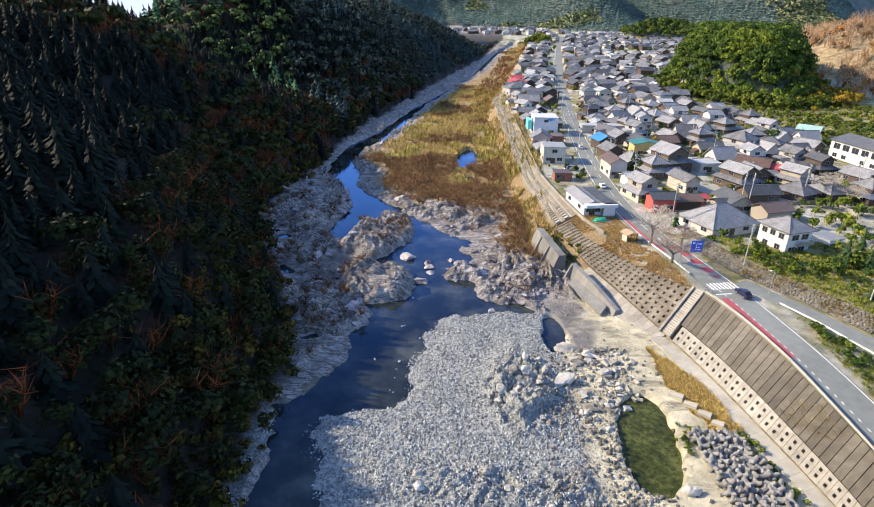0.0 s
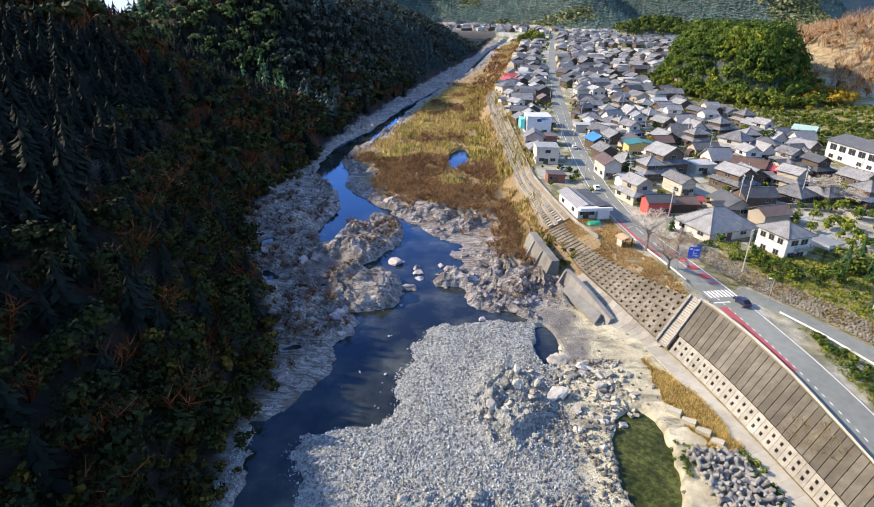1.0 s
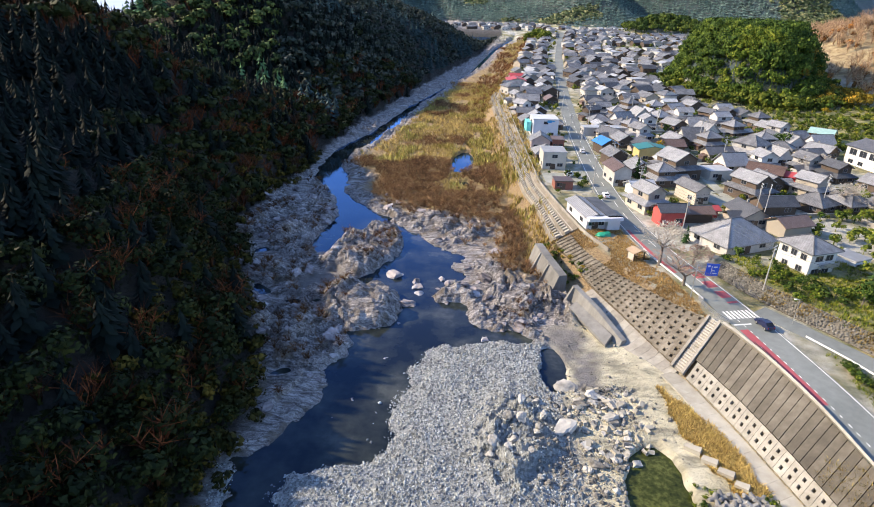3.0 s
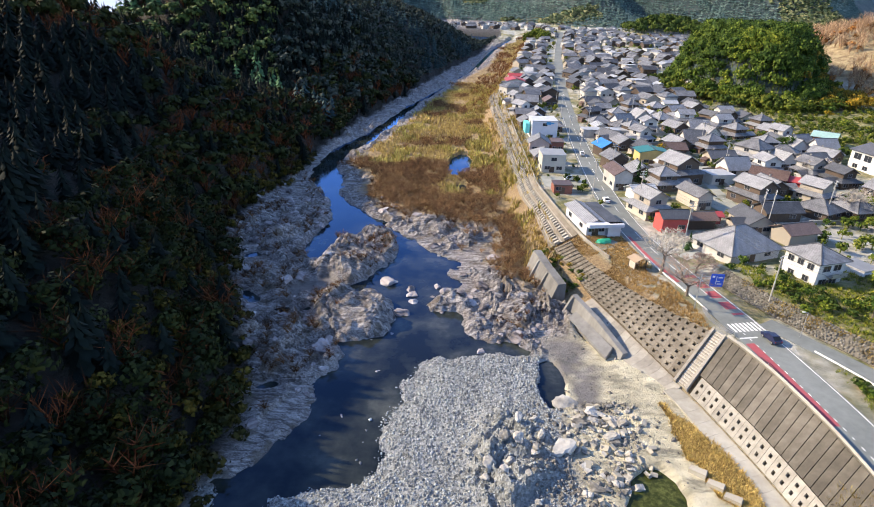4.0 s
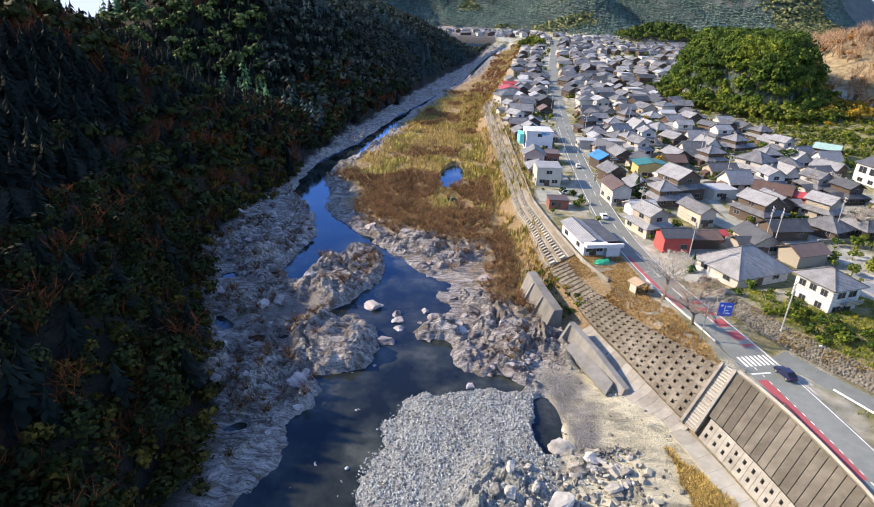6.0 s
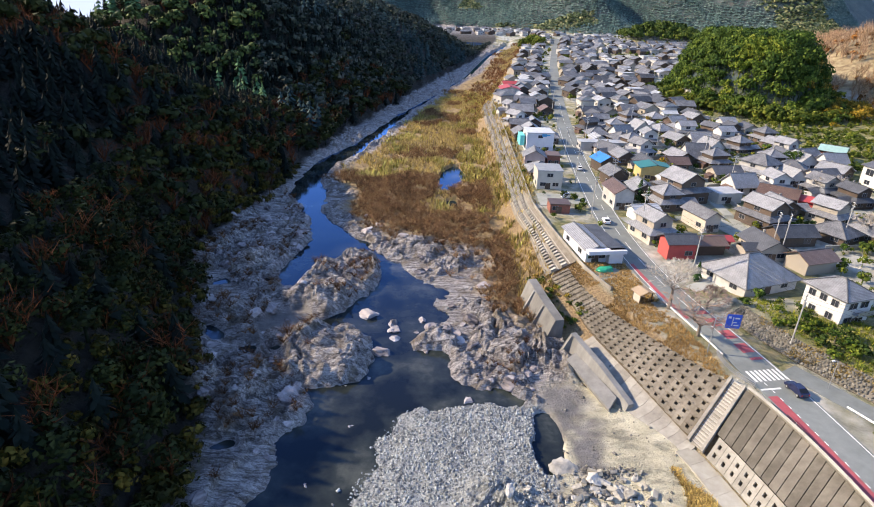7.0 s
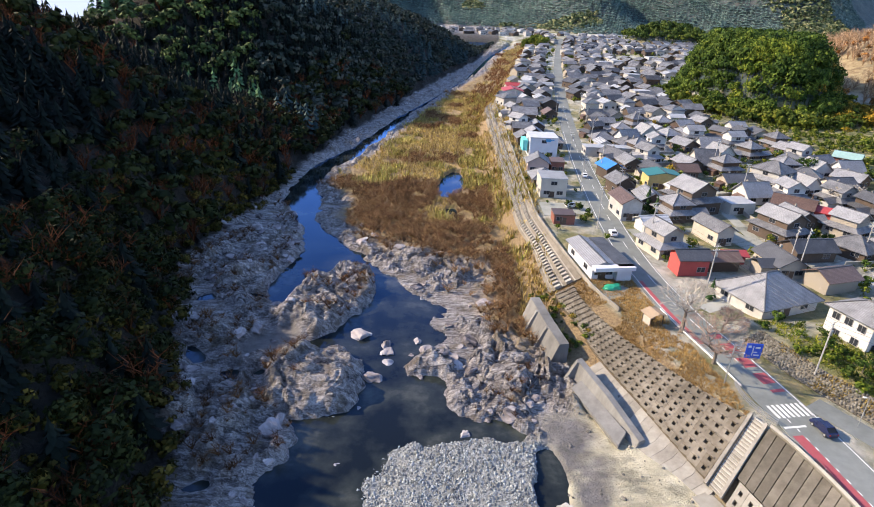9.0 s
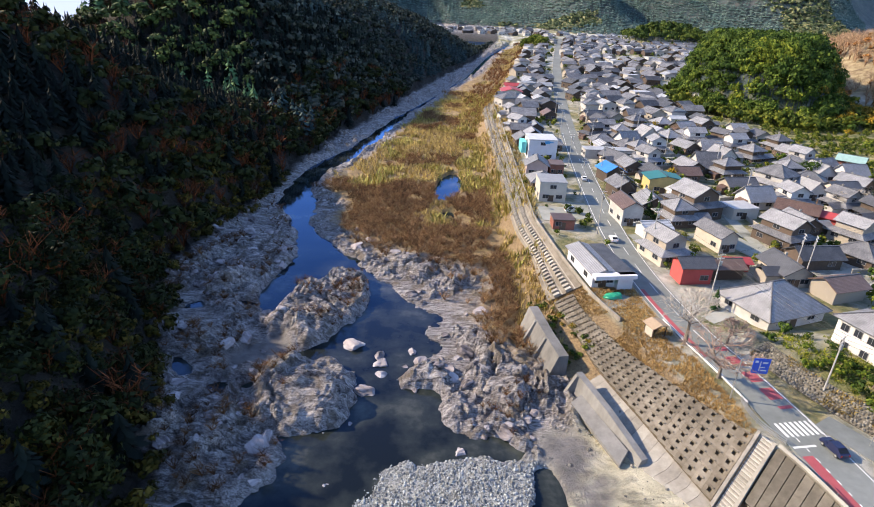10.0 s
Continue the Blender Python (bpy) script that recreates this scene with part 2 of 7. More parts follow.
# ---- materials ----
def ramp_mat(name, stops, scale=1.0, detail=6.0, rough=0.85, bump=0.3, bump_scale=None, island=0.0, metal=0.0, stretch=(1, 1, 1), distance=0.1, second=None, obj_random=0.0, tint=0.0):
    """A surface whose colour runs through stops by noise, with a second, broader noise, relief and per-piece variation."""
    m = bpy.data.materials.new(name)
    m.use_nodes = True
    nt, N, L = m.node_tree, m.node_tree.nodes, m.node_tree.links
    b = N["Principled BSDF"]
    co = N.new("ShaderNodeTexCoord")
    mp = N.new("ShaderNodeMapping")
    mp.inputs["Scale"].default_value = stretch
    L.new(co.outputs["Object"], mp.inputs[0])
    n1, n2 = N.new("ShaderNodeTexNoise"), N.new("ShaderNodeTexNoise")
    n1.inputs["Scale"].default_value, n1.inputs["Detail"].default_value = scale, detail
    n1.inputs["Roughness"].default_value = 0.65
    n2.inputs["Scale"].default_value, n2.inputs["Detail"].default_value = scale * 0.13, 4
    L.new(mp.outputs[0], n1.inputs[0]), L.new(mp.outputs[0], n2.inputs[0])
    mix = N.new("ShaderNodeMath")
    mix.operation = "MULTIPLY_ADD"
    mix.inputs[1].default_value = 0.5
    half = N.new("ShaderNodeMath")
    half.operation = "MULTIPLY"
    half.inputs[1].default_value = 0.5
    L.new(n2.outputs[0], half.inputs[0]), L.new(n1.outputs[0], mix.inputs[0]), L.new(half.outputs[0], mix.inputs[2])
    value = mix.outputs[0]
    for amount, node, socket in ((island, "ShaderNodeNewGeometry", "Random Per Island"), (obj_random, "ShaderNodeObjectInfo", "Random")):
        if amount:
            g = N.new(node)
            a = N.new("ShaderNodeMath")
            a.operation = "MULTIPLY_ADD"
            a.inputs[1].default_value = amount
            s = N.new("ShaderNodeMath")
            s.operation = "SUBTRACT"
            s.inputs[1].default_value = amount * 0.5
            L.new(value, s.inputs[0]), L.new(g.outputs[socket], a.inputs[0]), L.new(s.outputs[0], a.inputs[2])
            value = a.outputs[0]
    r = N.new("ShaderNodeValToRGB")
    while len(r.color_ramp.elements) < len(stops):
        r.color_ramp.elements.new(0.5)
    for e, (p, c) in zip(r.color_ramp.elements, stops):
        e.position, e.color = p, (*c, 1)
    L.new(value, r.inputs[0])
    colour = r.outputs[0]
    if tint:
        at = N.new("ShaderNodeAttribute")
        at.attribute_name = "tint"
        hs = N.new("ShaderNodeMix")
        hs.data_type, hs.blend_type = "RGBA", "MULTIPLY"
        hs.inputs[0].default_value = tint
        L.new(colour, hs.inputs[6]), L.new(at.outputs["Color"], hs.inputs[7])
        colour = hs.outputs[2]
    L.new(colour, b.inputs["Base Color"])
    b.inputs["Roughness"].default_value, b.inputs["Metallic"].default_value = rough, metal
    if bump:
        n3 = N.new("ShaderNodeTexNoise")
        n3.inputs["Scale"].default_value, n3.inputs["Detail"].default_value = bump_scale or scale * 2, 8
        L.new(mp.outputs[0], n3.inputs[0])
        bp = N.new("ShaderNodeBump")
        bp.inputs["Strength"].default_value, bp.inputs["Distance"].default_value = bump, distance
        L.new(n3.outputs[0], bp.inputs["Height"]), L.new(bp.outputs[0], b.inputs["Normal"])
    return m


def ground_mat():
    m = bpy.data.materials.new("ground_mix")
    m.use_nodes = True
    N, L = m.node_tree.nodes, m.node_tree.links
    b = N["Principled BSDF"]
    co = N.new("ShaderNodeTexCoord")

    def noise_at(scale, detail=6, stretch=None, rough=0.6):
        n = N.new("ShaderNodeTexNoise")
        n.inputs["Scale"].default_value, n.inputs["Detail"].default_value, n.inputs["Roughness"].default_value = scale, detail, rough
        n.inputs["Distortion"].default_value = 0.9 if stretch else 0.0
        if stretch:
            mp = N.new("ShaderNodeMapping")
            mp.inputs["Scale"].default_value = stretch
            mp.inputs["Rotation"].default_value = (0, 0, 0.65)
            L.new(co.outputs["Object"], mp.inputs[0]), L.new(mp.outputs[0], n.inputs[0])
        else:
            L.new(co.outputs["Object"], n.inputs[0])
        return n.outputs[0]

    def ramp(src, *stops):
        r = N.new("ShaderNodeValToRGB")
        while len(r.color_ramp.elements) < len(stops):
            r.color_ramp.elements.new(0.5)
        for e, (p, c) in zip(r.color_ramp.elements, stops):
            e.position, e.color = p, (*c, 1)
        L.new(src, r.inputs[0])
        return r.outputs[0]

    def blend(fac, a, c, mode="MIX"):
        x = N.new("ShaderNodeMix")
        x.data_type, x.blend_type = "RGBA", mode
        L.new(fac, x.inputs[0])
        L.new(a, x.inputs[6]), L.new(c, x.inputs[7])
        return x.outputs[2]
    fine, mid, broad = noise_at(1.6, 9, rough=0.7), noise_at(0.28, 6), noise_at(0.05, 5)
    strat = noise_at(0.5, 8, (0.4, 2.2, 1.4), 0.7)
    vor = N.new("ShaderNodeTexVoronoi")
    vor.inputs["Scale"].default_value = 2.6
    L.new(co.outputs["Object"], vor.inputs[0])
    pebble = ramp(vor.outputs["Color"], (0.15, (0.12, 0.13, 0.128)), (0.5, (0.285, 0.303, 0.30)), (0.85, (0.48, 0.50, 0.49)))
    crisp = noise_at(4.6, 10, (0.5, 1.7, 1.2), 0.85)
    mixed = N.new("ShaderNodeMath")
    mixed.operation = "MULTIPLY_ADD"
    mixed.inputs[1].default_value = 0.56
    halfs = N.new("ShaderNodeMath")
    halfs.operation = "MULTIPLY"
    halfs.inputs[1].default_value = 0.44
    L.new(strat, halfs.inputs[0]), L.new(crisp, mixed.inputs[0]), L.new(halfs.outputs[0], mixed.inputs[2])
    rock = ramp(mixed.outputs[0], (0.405, (0.030, 0.026, 0.027)), (0.465, (0.16, 0.147, 0.145)), (0.525, (0.39, 0.366, 0.358)), (0.61, (0.72, 0.69, 0.675)))
    rock = blend(ramp(mid, (0.52, (0, 0, 0)), (0.62, (0.75, 0.75, 0.75))), rock, ramp(fine, (0.35, (0.06, 0.048, 0.036)), (0.65, (0.22, 0.18, 0.13))))
    crack = noise_at(0.9, 10, (0.6, 1.8, 1.0), 0.8)
    rock = blend(ramp(crack, (0.41, (0.92, 0.92, 0.92)), (0.475, (0, 0, 0))), rock, ramp(fine, (0.3, (0.035, 0.03, 0.028)), (0.7, (0.08, 0.07, 0.062))))
    layers = {
        "rock": rock,
        "gravel": blend(ramp(mid, (0.4, (0, 0, 0)), (0.6, (0.5, 0.5, 0.5))), pebble, ramp(fine, (0.3, (0.25, 0.265, 0.27)), (0.7, (0.55, 0.57, 0.57)))),
        "silt": ramp(mid, (0.35, (0.13, 0.125, 0.125)), (0.65, (0.24, 0.23, 0.225))),
        "sand": blend(ramp(noise_at(0.14, 8, (0.7, 1.6, 1), 0.66), (0.50, (0, 0, 0)), (0.63, (0.85, 0.85, 0.85))), ramp(mid, (0.3, (0.42, 0.385, 0.275)), (0.5, (0.62, 0.575, 0.42)), (0.7, (0.80, 0.75, 0.58))), ramp(fine, (0.3, (0.14, 0.135, 0.10)), (0.7, (0.30, 0.285, 0.225)))),
        "isle": ramp(mid, (0.3, (0.13, 0.085, 0.045)), (0.5, (0.30, 0.21, 0.10)), (0.7, (0.42, 0.31, 0.13))),
        # near-black: part of the hillside's shade is put into this colour
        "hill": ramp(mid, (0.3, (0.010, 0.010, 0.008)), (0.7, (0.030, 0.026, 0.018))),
        "bank": ramp(fine, (0.3, (0.16, 0.11, 0.06)), (0.5, (0.30, 0.21, 0.11)), (0.7, (0.40, 0.30, 0.15))),
        "terr": blend(ramp(broad, (0.42, (0, 0, 0)), (0.58, (1, 1, 1))), ramp(mid, (0.35, (0.09, 0.11, 0.035)), (0.5, (0.20, 0.19, 0.08)), (0.65, (0.34, 0.28, 0.14))), ramp(mid, (0.35, (0.28, 0.275, 0.225)), (0.5, (0.44, 0.43, 0.375)), (0.68, (0.60, 0.58, 0.52)))),
        "field": ramp(mid, (0.32, (0.085, 0.105, 0.03)), (0.48, (0.20, 0.20, 0.07)), (0.64, (0.40, 0.33, 0.15))),
        # bluish, to go with the haze tint of the mountain trees
        "wood": ramp(broad, (0.35, (0.035, 0.055, 0.055)), (0.52, (0.055, 0.08, 0.075)), (0.68, (0.09, 0.09, 0.085))),
        "brown": ramp(mid, (0.35, (0.20, 0.14, 0.075)), (0.52, (0.34, 0.26, 0.14)), (0.68, (0.46, 0.38, 0.21)))}
    out = layers["rock"]
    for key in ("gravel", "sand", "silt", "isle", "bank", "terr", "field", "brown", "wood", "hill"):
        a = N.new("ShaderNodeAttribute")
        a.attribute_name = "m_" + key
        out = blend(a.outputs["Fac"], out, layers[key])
    L.new(out, b.inputs["Base Color"])
    b.inputs["Roughness"].default_value = 0.9
    bp = N.new("ShaderNodeBump")
    bp.inputs["Strength"].default_value, bp.inputs["Distance"].default_value = 1.0, 0.6
    add = N.new("ShaderNodeMath")
    two = N.new("ShaderNodeMath")
    two.operation = "MULTIPLY_ADD"
    two.inputs[1].default_value = 0.6
    L.new(crisp, two.inputs[0]), L.new(fine, two.inputs[2])
    L.new(strat, add.inputs[0]), L.new(two.outputs[0], add.inputs[1])
    L.new(add.outputs[0], bp.inputs["Height"]), L.new(bp.outputs[0], b.inputs["Normal"])
    return m


def water_mat():
    m = bpy.data.materials.new("river_water")
    m.use_nodes = True
    N, L = m.node_tree.nodes, m.node_tree.links
    N.remove(N["Principled BSDF"])
    co, n, bp = N.new("ShaderNodeTexCoord"), N.new("ShaderNodeTexNoise"), N.new("ShaderNodeBump")
    n.inputs["Scale"].default_value, n.inputs["Detail"].default_value = 1.1, 4
    bp.inputs["Strength"].default_value, bp.inputs["Distance"].default_value = 0.04, 0.1
    L.new(co.outputs["Object"], n.inputs[0]), L.new(n.outputs[0], bp.inputs["Height"])
    silt, bed = N.new("ShaderNodeTexNoise"), N.new("ShaderNodeValToRGB")  # silt and green stones seen through the water
    silt.inputs["Scale"].default_value, silt.inputs["Detail"].default_value, silt.inputs["Roughness"].default_value = 0.09, 6, 0.6
    bed.color_ramp.elements.new(0.5)
    for e, (p, c) in zip(bed.color_ramp.elements, ((0.40, (0.008, 0.011, 0.011, 1)), (0.55, (0.026, 0.032, 0.028, 1)), (0.72, (0.085, 0.092, 0.078, 1)))):
        e.position, e.color = p, c
    L.new(co.outputs["Object"], silt.inputs[0]), L.new(silt.outputs[0], bed.inputs[0])
    body, gloss, mix, fr, gain = N.new("ShaderNodeBsdfDiffuse"), N.new("ShaderNodeBsdfGlossy"), N.new("ShaderNodeMixShader"), N.new("ShaderNodeFresnel"), N.new("ShaderNodeMath")
    # gloss coloured blue, so the mirrored sky looks deeper than it is
    gloss.inputs["Color"].default_value, gloss.inputs["Roughness"].default_value = (0.28, 0.52, 1.0, 1), 0.03
    fr.inputs["IOR"].default_value = 1.33
    gain.operation, gain.use_clamp = "MULTIPLY_ADD", True
    gain.inputs[1].default_value, gain.inputs[2].default_value = 1.9, -0.026
    L.new(bed.outputs[0], body.inputs["Color"]), L.new(bp.outputs[0], gloss.inputs["Normal"]), L.new(bp.outputs[0], fr.inputs["Normal"])
    L.new(fr.outputs[0], gain.inputs[0]), L.new(gain.outputs[0], mix.inputs[0]), L.new(body.outputs[0], mix.inputs[1]), L.new(gloss.outputs[0], mix.inputs[2])
    L.new(mix.outputs[0], N["Material Output"].inputs["Surface"])
    return m


def plain(name, c, rough=0.6, spread=0.25, scale=3.0, bump=0.15, metal=0.0, obj_random=0.0):
    lo, hi = tuple(v * (1 - spread) for v in c), tuple(min(1, v * (1 + spread * 0.6)) for v in c)
    return ramp_mat(name, [(0.3, lo), (0.7, hi)], scale, 6, rough, bump, None, 0, metal, obj_random=obj_random, distance=0.03)


MAT = dict(ground=ground_mat(), water=water_mat())


def pond_mat():
    m = ramp_mat("algae_water", [(0.38, (0.012, 0.017, 0.004)), (0.5, (0.04, 0.048, 0.011)), (0.60, (0.10, 0.11, 0.028))], 1.1, 9, 0.12, 0.03, 1.0)
    m.node_tree.nodes["Principled BSDF"].inputs["Specular IOR Level"].default_value = .18
    return m


MAT["pond"] = pond_mat()


# ---- mesh helpers ----
class Geo:
    def __init__(self):
        self.v, self.f = [], []

    def add(self, verts, faces, m=None):
        n = len(self.v)
        self.v += [tuple(m @ Vector(p)) if m else tuple(p) for p in verts]
        self.f += [tuple(i + n for i in f) for f in faces]
        return self

    def box(self, x0, x1, y0, y1, z0, z1, m=None):
        return self.add([(x0, y0, z0), (x1, y0, z0), (x1, y1, z0), (x0, y1, z0), (x0, y0, z1), (x1, y0, z1), (x1, y1, z1), (x0, y1, z1)],
                        [(3, 2, 1, 0), (4, 5, 6, 7), (0, 1, 5, 4), (1, 2, 6, 5), (2, 3, 7, 6), (3, 0, 4, 7)], m)

    def slab(self, quad, t, m=None):
        """A four-sided plate of thickness t below its upper face."""
        a, b_, c, d = (Vector(p) for p in quad)
        n = (b_ - a).cross(c - a).normalized() * t
        return self.add([a, b_, c, d, a - n, b_ - n, c - n, d - n], [(0, 1, 2, 3), (7, 6, 5, 4), (4, 5, 1, 0), (5, 6, 2, 1), (6, 7, 3, 2), (7, 4, 0, 3)], m)

    def tube(self, a, b_, r0, r1=None, n=6):
        a, b_ = Vector(a), Vector(b_)
        r1 = r0 if r1 is None else r1
        q = (b_ - a).to_track_quat("Z", "Y")
        ring = [(math.cos(i * 2 * math.pi / n), math.sin(i * 2 * math.pi / n)) for i in range(n)]
        vs = [a + q @ Vector((c * r0, s * r0, 0)) for c, s in ring] + [b_ + q @ Vector((c * r1, s * r1, 0)) for c, s in ring]
        fs = [(i, (i + 1) % n, n + (i + 1) % n, n + i) for i in range(n)] + [tuple(range(n - 1, -1, -1)), tuple(range(n, 2 * n))]
        return self.add(vs, fs)

    def cable(self, pts, r):
        """One round strand through pts."""
        n = len(self.v)
        for p in pts:
            self.v += [(p.x, p.y, p.z + r), (p.x + r * .87, p.y, p.z - r * .5), (p.x - r * .87, p.y, p.z - r * .5)]
        for i in range(len(pts) - 1):
            a, b_ = n + 3 * i, n + 3 * i + 3
            self.f += [(a + k, a + (k + 1) % 3, b_ + (k + 1) % 3, b_ + k) for k in range(3)]
        return self

    def mesh(self, name, material, smooth=False):
        me = bpy.data.meshes.new(name)
        me.from_pydata(self.v, [], self.f)
        if material:
            me.materials.append(material)
        if smooth:
            me.polygons.foreach_set("use_smooth", [True] * len(me.polygons))
        return me


def part(name, geo, material, parent, label="", smooth=False):
    me = geo if isinstance(geo, bpy.types.Mesh) else geo.mesh(name, material, smooth)
    ob = new(name, me)
    ob.parent = parent
    if label:
        tagged(ob, label)
    return ob


def thing(name, label, category, group="", kind="", m=None):
    ob = tagged(new(name), label, category, group, kind)
    if m is not None:
        ob.matrix_world = m
    return ob


def tri_mesh(name, verts, tris, material, tint=None, smooth=False):
    """One mesh from arrays of corners and triangles."""
    verts, tris = np.asarray(verts, np.float32), np.asarray(tris, np.int32)
    me = bpy.data.meshes.new(name)
    me.vertices.add(len(verts)), me.loops.add(tris.size), me.polygons.add(len(tris))
    me.vertices.foreach_set("co", verts.ravel())
    me.loops.foreach_set("vertex_index", tris.ravel())
    me.polygons.foreach_set("loop_start", np.arange(0, tris.size, 3, dtype=np.int32))
    if smooth:
        me.polygons.foreach_set("use_smooth", np.ones(len(tris), bool))
    me.update(calc_edges=True)
    if tint is not None:
        a = me.attributes.new("tint", "FLOAT_COLOR", "POINT")
        a.data.foreach_set("color", np.concatenate([tint, np.ones((len(tint), 1))], 1).astype(np.float32).ravel())
    me.materials.append(material)
    return me


def scatter(name, templates, places, material, rng, tints=None, smooth=False):
    """Joins copies of templates (verts, tris): places are rows of x, y, z, scale, height scale, turn."""
    V, T, C, n = [], [], [], 0
    for i, (x, y, z, s, hs, a) in enumerate(places):
        v, t = templates[rng.integers(len(templates))]
        c, sn = math.cos(a), math.sin(a)
        w = np.empty_like(v)
        w[:, 0], w[:, 1], w[:, 2] = (v[:, 0] * c - v[:, 1] * sn) * s + x, (v[:, 0] * sn + v[:, 1] * c) * s + y, v[:, 2] * hs + z
        V.append(w), T.append(t + n)
        n += len(v)
        if tints is not None:
            C.append(np.repeat(np.asarray(tints[i])[None, :], len(v), 0))
    return tri_mesh(name, np.concatenate(V), np.concatenate(T), material, np.concatenate(C) if C else None, smooth)


def spot(rng, n, x0, x1, y0, y1):
    return rng.uniform(x0, x1, n), rng.uniform(y0, y1, n)


# ---- ground and water ----
def spaced(*runs):
    out = [runs[0][0]]
    for a, b_, d0, d1 in runs:
        p = a
        while p < b_ - 1e-6:
            q = (p - a) / (b_ - a)
            p = min(b_, p + d0 + (d1 - d0) * q)
            out.append(p)
    return np.array(out)


def sheet(name, xs, ys, height, material, masks=None):
    X, Y = np.meshgrid(xs, ys)
    got = height(X.ravel(), Y.ravel())
    z, mk = got if isinstance(got, tuple) else (got, {})
    nx, ny = len(xs), len(ys)
    i = (np.arange(ny - 1)[:, None] * nx + np.arange(nx - 1)[None, :]).ravel()
    quads = np.stack([i, i + 1, i + nx + 1, i + nx], 1).astype(np.int32)
    me = bpy.data.meshes.new(name)
    me.vertices.add(nx * ny), me.loops.add(quads.size), me.polygons.add(len(quads))
    me.vertices.foreach_set("co", np.stack([X.ravel(), Y.ravel(), z], 1).astype(np.float32).ravel())
    me.loops.foreach_set("vertex_index", quads.ravel())
    me.polygons.foreach_set("loop_start", np.arange(0, quads.size, 4, dtype=np.int32))
    me.polygons.foreach_set("use_smooth", np.ones(len(quads), bool))
    me.update(calc_edges=True)
    if "rock" in mk:  # broken rock keeps hard facets
        hard = (mk["rock"] + 0.7 * mk["gravel"])[i] > 0.6
        me.polygons.foreach_set("use_smooth", ~hard)
    for key, val in mk.items():
        a = me.attributes.new("m_" + key, "FLOAT", "POINT")
        a.data.foreach_set("value", np.clip(val, 0, 1).astype(np.float32))
    me.materials.append(material)
    return new(name, me)


gx = spaced((-2600, -400, 180, 30), (-400, -75, 26, 1.2), (-75, -66, 1.2, 0.4), (-66, 50, 0.45, 0.45), (50, 72, 0.4, 1.0), (72, 420, 1.5, 9), (420, 3400, 12, 170))
gy = spaced((-420, 25, 40, 1.0), (25, 150, 0.5, 0.5), (150, 330, 0.6, 1.6), (330, 1000, 1.8, 8), (1000, 4300, 10, 70))
ground = sheet("ground", gx, gy, lambda x, y: ground_height(x, y, True), MAT["ground"])
tagged(ground, "valley ground of river rock, gravel, banks, terrace and wooded slopes", "ground", kind="structure")
water = sheet("water", spaced((-90, 140, 4, 4)), spaced((-300, 1100, 8, 8)), lambda x, y: water_level(y) - 1.25 * step(360, 460, y) + 0 * x, MAT["water"])
tagged(water, "dark still river water reflecting blue sky and slope", "water", kind="structure")
pond = sheet("pond", spaced((24.5, 45, 2, 2)), spaced((34, 66, 2, 2)), lambda x, y: 0.03 + 0 * x, MAT["pond"])
tagged(pond, "shallow green algae pool between the bar and the path", "water", kind="structure")


hm = bpy.data.materials.new("horizon_haze")  # bright sky low behind the hills
hm.use_nodes = True
hn = hm.node_tree.nodes
hn.remove(hn["Principled BSDF"])
he = hn.new("ShaderNodeEmission")
he.inputs["Color"].default_value, he.inputs["Strength"].default_value = (0.62, 0.74, 0.95, 1), 0.62
hm.node_tree.links.new(he.outputs[0], hn["Material Output"].inputs["Surface"])
hv, hf = [], []
for i in range(41):
    a_ = radians(-62 + i * 3.1)
    hv += [(4500 * math.sin(a_), 4500 * math.cos(a_), -900), (4500 * math.sin(a_), 4500 * math.cos(a_), 420)]
    if i:
        hf.append((2 * i - 2, 2 * i, 2 * i + 1, 2 * i - 1))
haze = bpy.data.meshes.new("backdrop")
haze.from_pydata(hv, [], hf)
haze.materials.append(hm)
tagged(new("backdrop", haze), "bright hazy sky low over the horizon", "sky", kind="structure")

